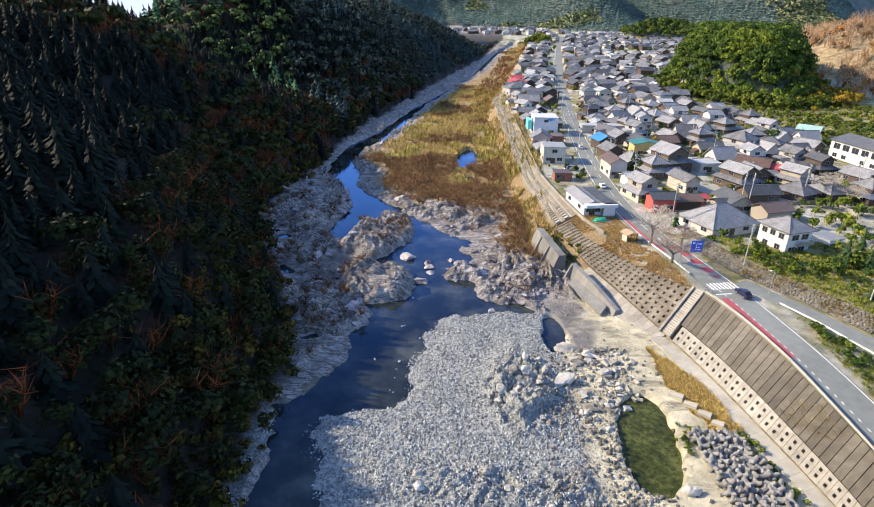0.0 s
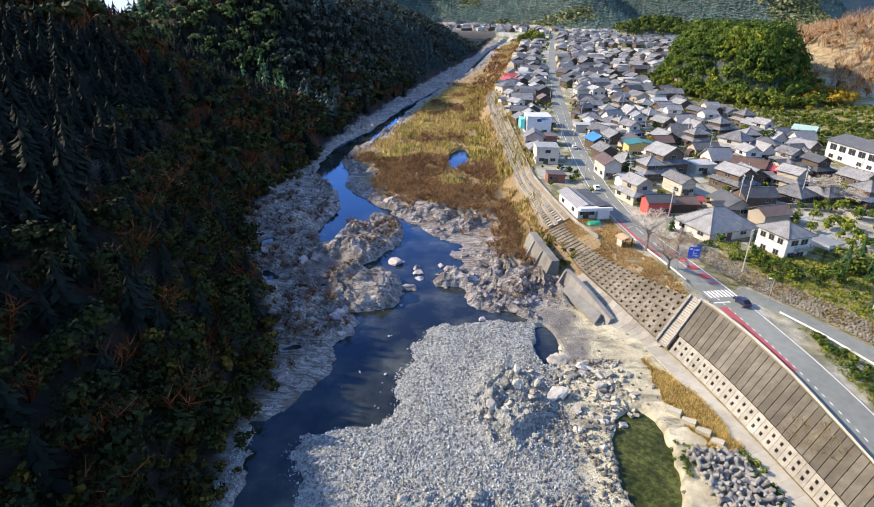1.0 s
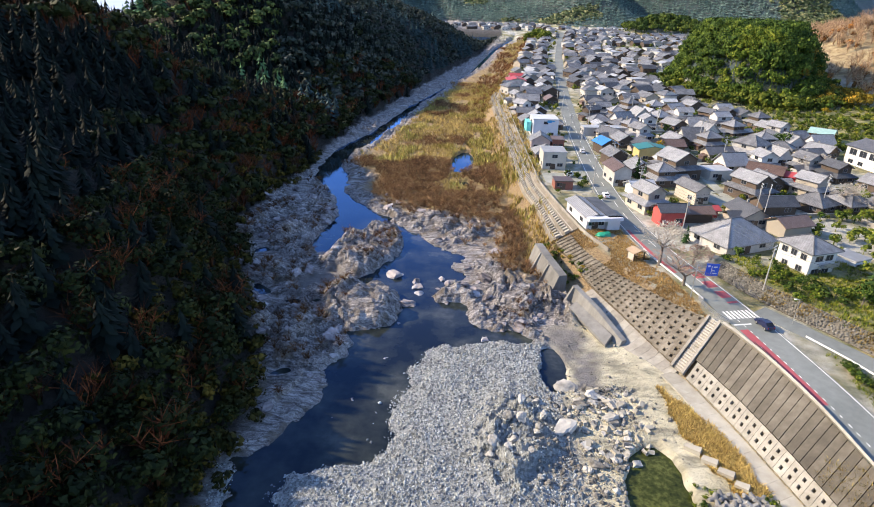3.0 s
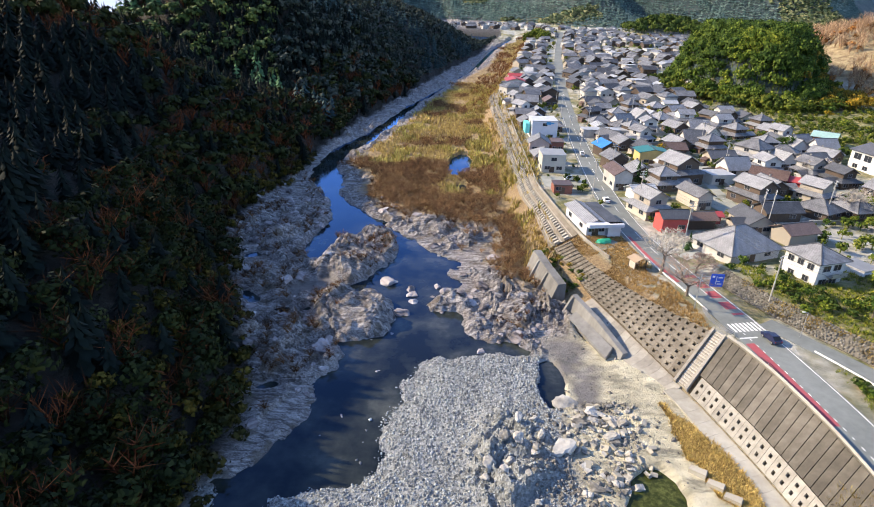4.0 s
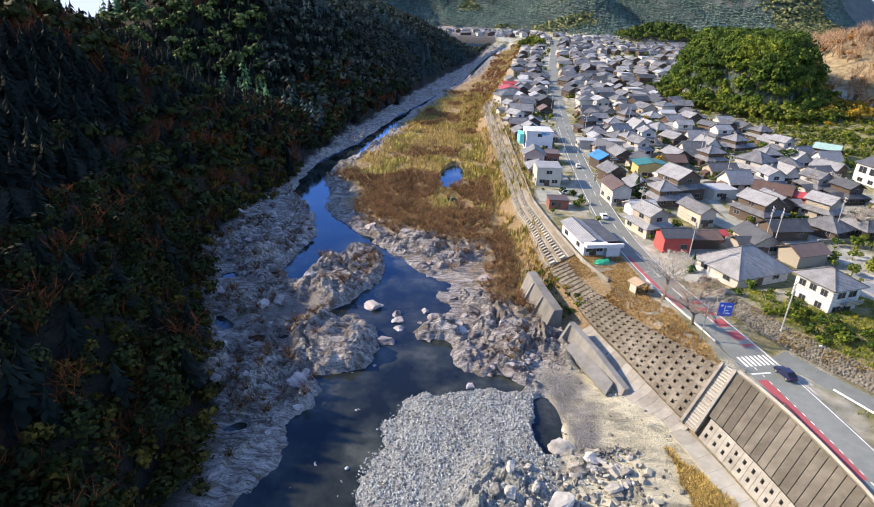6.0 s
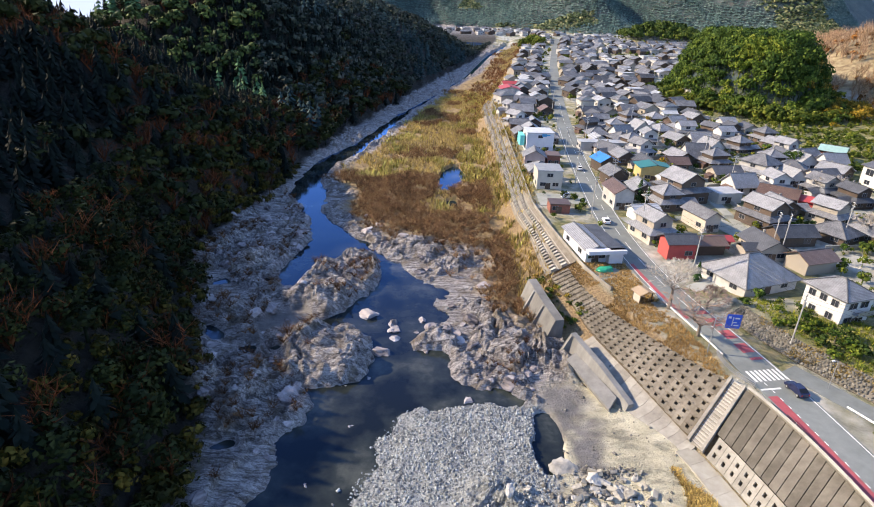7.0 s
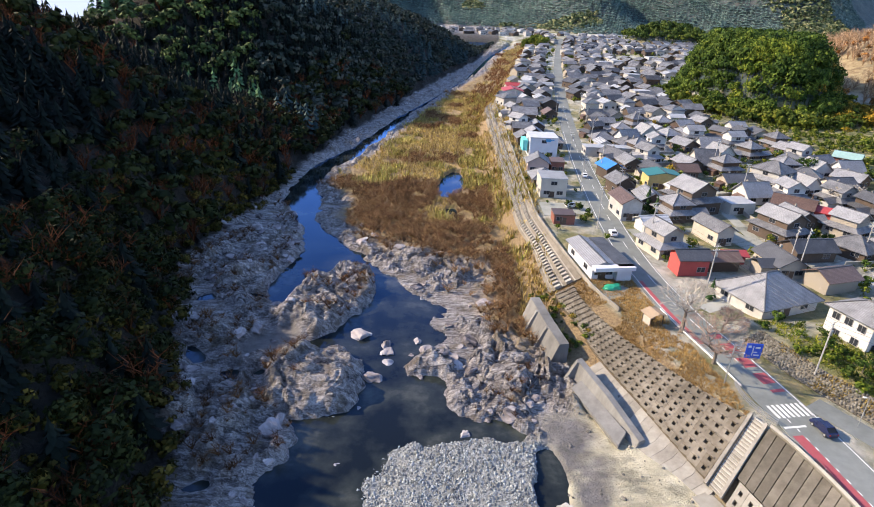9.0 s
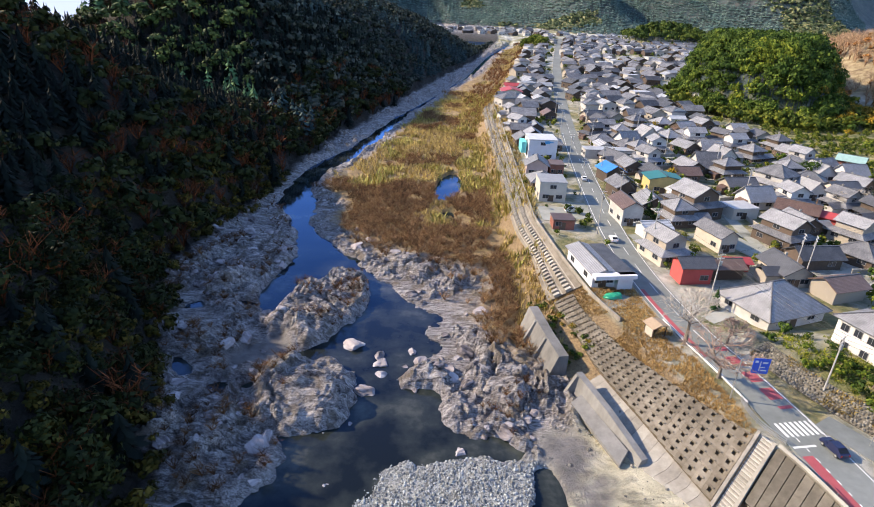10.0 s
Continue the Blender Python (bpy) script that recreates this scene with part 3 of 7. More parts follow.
# ---- surfaces ----
G3 = lambda a, b_, c: [(0.3, a), (0.5, b_), (0.7, c)]
MAT.update(
    cedar=ramp_mat("cedar_needles", G3((0.010, 0.022, 0.010), (0.020, 0.040, 0.016), (0.042, 0.065, 0.024)), 0.25, island=0.3, bump=0, tint=1.0, rough=0.8),
    leaf=ramp_mat("broad_leaves", G3((0.03, 0.055, 0.012), (0.075, 0.115, 0.025), (0.17, 0.20, 0.05)), 0.3, island=0.5, bump=0, tint=1.0, rough=0.7),
    twig=ramp_mat("bare_twigs", G3((0.10, 0.07, 0.05), (0.20, 0.15, 0.11), (0.33, 0.27, 0.21)), 1.0, island=0.4, bump=0, tint=1.0),
    reed=ramp_mat("dry_reeds", G3((0.20, 0.14, 0.06), (0.42, 0.32, 0.14), (0.62, 0.50, 0.24)), 0.12, island=0.5, bump=0, tint=1.0),
    brush=ramp_mat("brown_brush", G3((0.06, 0.035, 0.02), (0.14, 0.085, 0.045), (0.25, 0.17, 0.09)), 0.2, island=0.5, bump=0, tint=1.0),
    stone=ramp_mat("river_stone", [(0.22, (0.11, 0.118, 0.128)), (0.45, (0.185, 0.205, 0.208)), (0.78, (0.41, 0.44, 0.44))], 1.5, island=0.8, bump=0.5, rough=0.85),
    bedrock=ramp_mat("bed_rock", [(0.34, (0.08, 0.07, 0.071)), (0.45, (0.24, 0.215, 0.22)), (0.56, (0.36, 0.33, 0.335)), (0.72, (0.50, 0.47, 0.47))], 1.8, 10, 0.9, 1.0, 2.0, obj_random=0.25, distance=0.4, stretch=(0.5, 2.0, 1.3)),
    boulder=ramp_mat("pale_boulder", [(0.30, (0.10, 0.095, 0.085)), (0.45, (0.27, 0.26, 0.235)), (0.60, (0.43, 0.415, 0.38)), (0.78, (0.56, 0.545, 0.51))], 2.4, 10, 0.9, 1.0, 3.5, obj_random=0.3, distance=0.25),
    concrete=ramp_mat("weathered_concrete", [(0.25, (0.13, 0.12, 0.10)), (0.45, (0.26, 0.24, 0.205)), (0.65, (0.38, 0.36, 0.31))], 0.7, 8, 0.9, 0.35, 6, obj_random=0.18, distance=0.05, stretch=(1, 1, 0.35)),
    pale_concrete=ramp_mat("pale_concrete", [(0.25, (0.30, 0.28, 0.24)), (0.5, (0.45, 0.43, 0.38)), (0.7, (0.58, 0.56, 0.51))], 0.8, 8, 0.9, 0.3, 6, obj_random=0.2, distance=0.04),
    dark_concrete=ramp_mat("stained_concrete", [(0.28, (0.042, 0.036, 0.027)), (0.48, (0.10, 0.088, 0.067)), (0.68, (0.19, 0.17, 0.135))], 0.55, 8, 0.9, 0.4, 6, obj_random=0.12, distance=0.05),
    asphalt=ramp_mat("worn_asphalt", [(0.3, (0.12, 0.13, 0.122)), (0.5, (0.175, 0.19, 0.178)), (0.7, (0.23, 0.245, 0.23))], 0.5, 9, 0.85, 0.2, 30, distance=0.02),
    yard=ramp_mat("yard_paving", G3((0.17, 0.19, 0.16), (0.28, 0.29, 0.25), (0.38, 0.38, 0.34)), 0.4, 8, 0.9, 0.2, obj_random=0.3),
    road_white=plain("road_paint_white", (0.72, 0.72, 0.70), 0.7, 0.3, 2.0), road_red=plain("road_paint_red", (0.36, 0.075, 0.085), 0.75, 0.3, 0.8),
    steel=plain("galvanised_steel", (0.42, 0.43, 0.43), 0.45, 0.2, metal=0.6), dark_steel=plain("dark_rail", (0.06, 0.055, 0.05), 0.6), white_paint=plain("white_painted_steel", (0.78, 0.78, 0.76), 0.5, 0.12),
    bark=ramp_mat("grey_bark", G3((0.10, 0.08, 0.06), (0.20, 0.165, 0.13), (0.32, 0.28, 0.23)), 2, bump=0.6), pole=plain("concrete_pole", (0.40, 0.38, 0.35), 0.8), wire=plain("black_wire", (0.03, 0.03, 0.03), 0.5))

for key in ("cedar", "leaf", "brush"):
    MAT[key].node_tree.nodes["Principled BSDF"].inputs["Specular IOR Level"].default_value = .12


# ---- plants as templates ----
def conifer(rng, levels, per, ragged=0.25):
    v, t = [], []
    for i in range(levels):
        q = i / (levels - 1)
        z, r = 0.12 + 0.86 * q, 0.24 * (1 - q) ** 0.75 + 0.025
        for k in range(per):
            a = (k + rng.uniform(-.4, .4)) * 2 * math.pi / per + i * 0.7
            rr, w = r * rng.uniform(1 - ragged, 1 + ragged), r * 2.2 / per
            zz = z + rng.uniform(-.03, .03)
            ca, sa, n = math.cos(a), math.sin(a), len(v)
            v += [(0, 0, zz + 0.10), (ca * rr * .62 - sa * w, sa * rr * .62 + ca * w, zz - 0.02), (ca * rr, sa * rr, zz - 0.07), (ca * rr * .62 + sa * w, sa * rr * .62 - ca * w, zz - 0.02)]
            t += [(n, n + 1, n + 2), (n, n + 2, n + 3)]
    n = len(v)
    v += [(0.02, 0, 0), (-0.01, 0.017, 0), (-0.01, -0.017, 0), (0, 0, 0.9)]
    t += [(n, n + 1, n + 3), (n + 1, n + 2, n + 3), (n + 2, n, n + 3)]
    return np.array(v), np.array(t)


def leafy(rng, clumps, size=0.2, low=0.18, spread=0.42, trunk=0.035):
    """A crown of bent leaf clumps about several lobes, on a trunk; 1 high."""
    lobes = [(rng.uniform(-.2, .2), rng.uniform(-.2, .2), rng.uniform(low + .25, .78), rng.uniform(.18, .3)) for _ in range(6)] + [(0, 0, 0.55, spread * .8)]
    v, t = [], []
    for _ in range(clumps):
        lx, ly, lz, lr = lobes[rng.integers(len(lobes))]
        d = rng.normal(size=3)
        d /= np.linalg.norm(d)
        d[2] = abs(d[2]) * 0.9 - 0.25 if rng.random() < .8 else d[2]
        c = np.array([lx, ly, lz]) + d * lr * rng.uniform(.7, 1.1)
        s = size * rng.uniform(.5, 1.1)
        u = np.cross(d, rng.normal(size=3))
        u /= np.linalg.norm(u) + 1e-9
        w = np.cross(d, u)
        n = len(v)
        v += [c + u * s * .6, c + w * s * .45 - d * s * .25, c - u * s * .55, c - w * s * .5 - d * s * .2]
        t += [(n, n + 1, n + 2), (n, n + 2, n + 3)]
    n = len(v)
    v += [np.array(p) for p in ((trunk, 0, 0), (-trunk * .5, trunk * .87, 0), (-trunk * .5, -trunk * .87, 0), (0, 0, 0.7))]
    t += [(n, n + 1, n + 3), (n + 1, n + 2, n + 3), (n + 2, n, n + 3)]
    return np.array(v), np.array(t)


def tuft(rng, blades, lean=0.5):
    v, t = [], []
    for _ in range(blades):
        a, l, h = rng.uniform(0, 6.28), rng.uniform(.1, lean), rng.uniform(.5, 1.1)
        bx, by, w = rng.uniform(-.3, .3), rng.uniform(-.3, .3), rng.uniform(.05, .12)
        ca, sa, n = math.cos(a), math.sin(a), len(v)
        v += [(bx - sa * w, by + ca * w, -.1), (bx + sa * w, by - ca * w, -.1), (bx + ca * l, by + sa * l, h)]
        t.append((n, n + 1, n + 2))
    return np.array(v), np.array(t)


def bare(rng, twigs=60):
    """A leafless crown of thin upright twigs on a forked trunk; 1 high."""
    v, t = [], []

    def blade(a, b_, w):
        a, b_ = np.array(a), np.array(b_)
        s = np.cross(b_ - a, rng.normal(size=3))
        s = s / (np.linalg.norm(s) + 1e-9) * w
        n = len(v)
        v.extend([a - s, a + s, b_])
        t.append((n, n + 1, n + 2))
    tips = []
    for k in range(7):
        a, r, h = k * 0.9 + rng.uniform(-.3, .3), rng.uniform(.12, .32), rng.uniform(.5, .8)
        tip = np.array([math.cos(a) * r, math.sin(a) * r, h])
        blade((0, 0, rng.uniform(.0, .25)), tip, .018), blade((0, 0, rng.uniform(.0, .25)), tip, .018)
        tips.append(tip)
    for _ in range(twigs):
        a = tips[rng.integers(7)] * rng.uniform(.5, 1)
        blade(a, a + np.array([rng.normal() * .13, rng.normal() * .13, rng.uniform(.05, .32)]), .009)
    return np.array(v), np.array(t)


def jittered(rng, x0, x1, y0, y1, d):
    nx, ny = max(1, int((x1 - x0) / d)), max(1, int((y1 - y0) / d))
    X, Y = np.meshgrid(np.arange(nx), np.arange(ny))
    X, Y = X.ravel() * d + x0 + rng.uniform(0, d, nx * ny), Y.ravel() * d + y0 + rng.uniform(0, d, nx * ny)
    return X, Y


def forest(name, label, templates, xs, ys, heights, material, seed, tint_lo, tint_hi, wide=1.0, category="trees", sink=0.3):
    rng = np.random.default_rng(seed)
    z = ground_height(xs, ys) - sink
    n = len(xs)
    h = rng.uniform(heights[0], heights[1], n)
    k = rng.random((n, 1))
    tint = np.array(tint_lo) * (1 - k) + np.array(tint_hi) * k
    rows = np.stack([xs, ys, z, h * wide, h, rng.uniform(0, 6.28, n)], 1)
    ob = new(name, scatter(name, templates, rows, material, rng, tint))
    return tagged(ob, label, category, kind="stuff")


RNG = np.random.default_rng(5)
CON_FINE, CON_MID, CON_FAR = [conifer(RNG, 9, 7, .4) for _ in range(4)], [conifer(RNG, 6, 5) for _ in range(4)], [conifer(RNG, 3, 4, .35) for _ in range(3)]
LEAF_FINE, LEAF_MID, LEAF_FAR = [leafy(RNG, 230, .105) for _ in range(5)], [leafy(RNG, 80, .20) for _ in range(4)], [leafy(RNG, 16, .5) for _ in range(3)]
BUSH = [leafy(RNG, 75, .22, 0, .5, .02) for _ in range(4)]
TUFT, BARE = [tuft(RNG, 11, .7) for _ in range(5)], [bare(RNG) for _ in range(4)]
FUZZ = [bare(RNG, 120) for _ in range(4)]

# left hill side, in shade; the tree tints are darkened to deepen it
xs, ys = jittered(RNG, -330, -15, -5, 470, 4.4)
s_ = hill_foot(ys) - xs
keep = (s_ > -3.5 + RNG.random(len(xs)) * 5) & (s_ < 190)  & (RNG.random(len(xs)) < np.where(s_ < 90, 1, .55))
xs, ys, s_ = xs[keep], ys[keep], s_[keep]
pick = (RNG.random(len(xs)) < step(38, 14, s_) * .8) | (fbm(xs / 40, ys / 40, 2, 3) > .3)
forest("cedar_wood", "dense dark green cedar wood, tinted darker for the shaded valley slope", CON_FINE, xs[~pick], ys[~pick], (6, 11), MAT["cedar"], 11, (.15, .17, .36), (.30, .31, .62), 1.25)
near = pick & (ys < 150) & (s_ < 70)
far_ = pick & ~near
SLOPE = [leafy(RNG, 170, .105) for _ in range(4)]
forest("broadleaf_wood", "mixed broadleaf trees tinted dark for the shaded lower slope", SLOPE, xs[near], ys[near], (5, 9), MAT["leaf"], 12, (.10, .12, .13), (.22, .22, .20), 1.3)
forest("broadleaf_wood", "mixed broadleaf trees tinted dark higher up the shaded slope", LEAF_MID, xs[far_][::2], ys[far_][::2], (6, 10), MAT["leaf"], 27, (.12, .14, .16), (.26, .25, .26), 1.25)
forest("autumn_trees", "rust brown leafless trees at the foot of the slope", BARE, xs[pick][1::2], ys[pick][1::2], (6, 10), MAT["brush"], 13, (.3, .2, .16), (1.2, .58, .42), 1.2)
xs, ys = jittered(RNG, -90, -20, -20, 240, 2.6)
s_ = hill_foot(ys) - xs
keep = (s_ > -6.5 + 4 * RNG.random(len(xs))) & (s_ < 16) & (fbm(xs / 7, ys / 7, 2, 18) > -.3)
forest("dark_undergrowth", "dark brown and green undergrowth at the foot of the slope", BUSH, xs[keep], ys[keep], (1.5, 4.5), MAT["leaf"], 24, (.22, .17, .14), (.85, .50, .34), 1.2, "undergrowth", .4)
# second spur across the river; its lit and shaded sides differ by tree tint
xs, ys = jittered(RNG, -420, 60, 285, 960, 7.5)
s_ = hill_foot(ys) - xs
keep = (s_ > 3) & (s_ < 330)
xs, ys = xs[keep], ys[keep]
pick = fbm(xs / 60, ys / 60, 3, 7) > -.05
lit_side = xs < -.36 * ys + 12
forest("cedar_wood", "cedar wood tinted paler for the lit side of the far spur", CON_MID, xs[lit_side & ~pick], ys[lit_side & ~pick], (8, 13), MAT["cedar"], 28, (2.0, 2.3, 3.0), (4.2, 4.4, 4.6), 1.4)
forest("broadleaf_wood", "broadleaf trees tinted grey-green for the lit side of the far spur", LEAF_MID, xs[lit_side & pick], ys[lit_side & pick], (7, 11), MAT["leaf"], 29, (.5, .56, .9), (1.1, 1.05, 1.1), 1.3)
pick, xs, ys = pick[~lit_side], xs[~lit_side], ys[~lit_side]
# the shaded side: tints pushed to blue for haze
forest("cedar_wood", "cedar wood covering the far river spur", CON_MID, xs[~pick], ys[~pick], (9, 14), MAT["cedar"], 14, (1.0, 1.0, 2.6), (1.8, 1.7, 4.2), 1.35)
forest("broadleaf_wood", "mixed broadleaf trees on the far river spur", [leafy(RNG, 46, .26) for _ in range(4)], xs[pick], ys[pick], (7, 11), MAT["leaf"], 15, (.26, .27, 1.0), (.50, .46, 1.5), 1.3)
# wooded mound by the village
xs, ys = jittered(RNG, 138, 242, 336, 474, 3.2)
e_ = ((xs - 189) / 44.5) ** 2 + ((ys - 405) / 64) ** 2
keep = (e_ < 1) & (ys < 455)
xs, ys, e_ = xs[keep], ys[keep], e_[keep]
pick = (fbm(xs / 22, ys / 22, 2, 9) > .1) & (ys < 380)
forest("mound_grove", "bright green bamboo and broadleaf grove on the mound", LEAF_FINE, xs[~pick], ys[~pick], (9, 15), MAT["leaf"], 16, (.30, .46, .30), (.85, .92, .48), .9)
forest("yellow_bamboo", "yellow-green bamboo on the sunny side of the mound", LEAF_FINE, xs[pick], ys[pick], (8, 13), MAT["leaf"], 17, (.9, 1.0, .5), (1.6, 1.4, .6), .9)
xs, ys = jittered(RNG, 122, 256, 318, 470, 4.0)
e_ = ((xs - 189) / 44.5) ** 2 + ((ys - 405) / 64) ** 2
keep = (e_ >= 1) & (e_ < 1.55 + .3 * fbm(xs / 12, ys / 12, 2, 4)) & (ys < 430)
forest("mound_fringe", "lower mixed green and orange trees round the mound", LEAF_MID, xs[keep], ys[keep], (5, 10), MAT["leaf"], 26, (.42, .5, .34), (1.25, 1.05, .5), 1.05)
xs, ys = jittered(RNG, 196, 250, 335, 400, 4.5)
keep = np.hypot((xs - 222) / 22, (ys - 362) / 26) < 1 + .35 * fbm(xs / 8, ys / 8, 2, 6)
forest("autumn_grove", "orange and russet autumn trees beside the mound", LEAF_FINE, xs[keep], ys[keep], (6, 11), MAT["leaf"], 39, (1.6, .85, .45), (3.2, 1.5, .6), .95)
# brown hill behind it
xs, ys = jittered(RNG, 215, 540, 350, 690, 6.0)
b_ = 33 * step(1.25, .35, np.hypot((xs - 365) / 130, (ys - 500) / 130)) + 13 * step(1.1, .3, np.hypot((xs - 300) / 95, (ys - 430) / 75))
keep = (b_ > .6) & (fbm(xs / 30, ys / 30, 2, 12) > -.25) & (((xs - 189) / 44.5) ** 2 + ((ys - 405) / 64) ** 2 > 1)
xs, ys = xs[keep], ys[keep]
forest("larch_wood", "leafless brown wood on the hill behind the mound", BARE, xs, ys, (9, 15), MAT["twig"], 18, (1.3, 1.1, .85), (2.2, 1.85, 1.4), .9)
forest("orange_trees", "orange brown autumn trees on the hill side", LEAF_MID, xs[::3], ys[::3], (5, 9), MAT["brush"], 19, (1.3, 1.0, .6), (2.4, 1.6, .8))
# far mountains and knolls; distance haze is put into the mountain tree tints
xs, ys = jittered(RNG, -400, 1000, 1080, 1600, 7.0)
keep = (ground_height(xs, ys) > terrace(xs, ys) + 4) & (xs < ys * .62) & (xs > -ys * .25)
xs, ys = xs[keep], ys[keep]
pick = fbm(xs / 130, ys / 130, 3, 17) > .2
forest("mountain_forest", "distant cedar forest on the mountain side, tinted hazy blue", CON_FAR, xs[~pick], ys[~pick], (8, 14), MAT["cedar"], 20, (3.8, 3.3, 7.5), (6.6, 5.2, 11), 1.7)
forest("mountain_forest", "distant mixed brown and green mountain forest under a haze tint", LEAF_FAR, xs[pick], ys[pick], (7, 11), MAT["leaf"], 21, (1.0, .9, 2.0), (1.9, 1.5, 2.8), 1.5)
xs, ys = jittered(RNG, 230, 380, 900, 1010, 8)
keep = np.hypot((xs - 305) / 70, (ys - 955) / 48) < 1
forest("shrine_grove", "dark tree grove in the far village", LEAF_MID, xs[keep], ys[keep], (12, 18), MAT["leaf"], 22, (.4, .5, .4), (.8, .8, .5))

# reeds, brush and grass of the river island and the banks
xs, ys = jittered(RNG, -45, 32, 118, 480, 1.55)
_, mk = ground_height(xs, ys, True)
z_ = ground_height(xs, ys) - water_level(ys)
dens = np.clip(mk["isle"] + mk["bank"] * (ys > 128), 0, 1)
keep = (dens > RNG.random(len(xs))) & (z_ > .5) & (fbm(xs / 9, ys / 9, 3, 33) > -.28)
xs, ys = xs[keep], ys[keep]
dark = (fbm(xs / 16, ys / 16, 2, 35) + step(262, 200, ys) * .75 - .25 > .06) & (xs < bank_foot(ys) - 2)
forest("dry_reeds", "golden dry reeds on the river island", TUFT, xs[~dark], ys[~dark], (1.1, 2.4), MAT["reed"], 31, (.8, .75, .6), (1.25, 1.2, .8), .9, "reeds", .05)
forest("brown_brush", "dark brown leafless brush on the river island", FUZZ, xs[dark], ys[dark], (1.4, 3.4), MAT["brush"], 32, (1.0, .95, .9), (2.1, 1.9, 1.7), 1.7, "brush", .1)
pick = (~dark) & (fbm(xs / 12, ys / 12, 2, 41) > .18)
forest("willow_scrub", "yellow-green willow scrub among the reeds", TUFT, xs[pick][::2], ys[pick][::2], (1.6, 3.4), MAT["reed"], 33, (.62, .75, .35), (.95, 1.05, .5), 1.3, "scrub", .3)
xs, ys = jittered(RNG, -40, 130, 330, 1000, 3.4)
u_ = (xs - bank_foot(ys)) / (bank_top(ys) - bank_foot(ys))
keep = (u_ > -1.6 + fbm(xs / 14, ys / 14, 2, 47) * .9) & (u_ < .95) & (ys > 470 - RNG.random(len(xs)) * 140)
pick = fbm(xs / 18, ys / 25, 2, 48) > .05
forest("bank_brush", "brown leafless brush along the upper river bank", BARE, xs[keep & pick], ys[keep & pick], (2.2, 4.6), MAT["brush"], 36, (.9, .75, .65), (1.7, 1.25, 1.0), 1.5, "brush", .1)
forest("bank_reeds", "pale golden reeds along the upper river bank", TUFT, xs[keep & ~pick], ys[keep & ~pick], (1.2, 2.6), MAT["reed"], 37, (.7, .7, .5), (1.1, 1.05, .75), 1.8, "reeds", .05)
xs, ys = jittered(RNG, 70, 125, 800, 960, 7)
keep = np.hypot((xs - 97) / 17, (ys - 880) / 60) < 1 + .3 * fbm(xs / 10, ys / 10, 2, 49)
forest("river_trees", "yellow-green trees in a clump beside the upper river", LEAF_MID, xs[keep], ys[keep], (8, 14), MAT["leaf"], 38, (.7, .7, .4), (1.3, 1.15, .5), 1.0)
xs, ys = jittered(RNG, -75, 30, 60, 230, 2.0)
_, mk = ground_height(xs, ys, True)
keep = (mk["rock"] > .7) & (ground_height(xs, ys) > 1.2) & (fbm(xs / 8, ys / 8, 2, 52) > .2 - .8 * step(32, 5, xs - hill_foot(ys)))
forest("rock_brush", "low brown brush growing on the river rocks", BARE, xs[keep], ys[keep], (.6, 2.4), MAT["brush"], 34, (.4, .32, .26), (1.0, .75, .52), 2.2, "brush", .1)


# ---- river stones ----
def pebble(rng, n=5):
    """A rough stone about 1 across."""
    v, t = [], []
    for r, z in ((.50, -.12), (.36, .28)):
        for k in range(n):
            a = k * 2 * math.pi / n + rng.uniform(-.3, .3)
            q = r * rng.uniform(.75, 1.25)
            v.append((math.cos(a) * q, math.sin(a) * q * .75, z + rng.uniform(-.08, .08)))
    for k in range(n):
        a, b_ = k, (k + 1) % n
        t += [(a, b_, b_ + n), (a, b_ + n, a + n)]
    v.append((0, 0, .42))
    t += [(n + k, n + (k + 1) % n, 2 * n) for k in range(n)]
    return np.array(v), np.array(t)


def stones(name, label, xs, ys, size, seed, material="stone", lift=.12):
    rng = np.random.default_rng(seed)
    z = ground_height(xs, ys)
    s = size[0] + (size[1] - size[0]) * rng.random(len(xs)) ** 3
    rows = np.stack([xs, ys, z + s * lift, s, s * rng.uniform(.55, .9, len(xs)), rng.uniform(0, 6.28, len(xs))], 1)
    return tagged(new(name, scatter(name, [pebble(rng, 4) for _ in range(8)], rows, MAT[material], rng)), label, "stones", kind="stuff")


R2 = np.random.default_rng(8)
xs, ys = spot(R2, 46000, -38, 26, 28, 94)
_, mk = ground_height(xs, ys, True)
outcrop = np.exp(-(((xs - 14) / 9) ** 2 + ((ys - 66) / 11) ** 2) ** 2)
keep = (mk["gravel"] > .6) & (ground_height(xs, ys) > -.32) & (R2.random(len(xs)) > outcrop * .8)
stones("gravel_bar", "grey river gravel and cobbles on the bar", xs[keep], ys[keep], (.16, .62), 41)
xs, ys = spot(R2, 11000, 18, 46, 30, 106)
keep = (ground_height(xs, ys) > -.1) & (R2.random(len(xs)) < np.where((ys < 80) & (xs < 36), 1, .03) * (.25 + (fbm(xs / 5, ys / 5, 2, 77) > 0)))
stones("rubble", "pale broken stones strewn on the sand", xs[keep], ys[keep], (.2, 1.1), 42, "boulder")
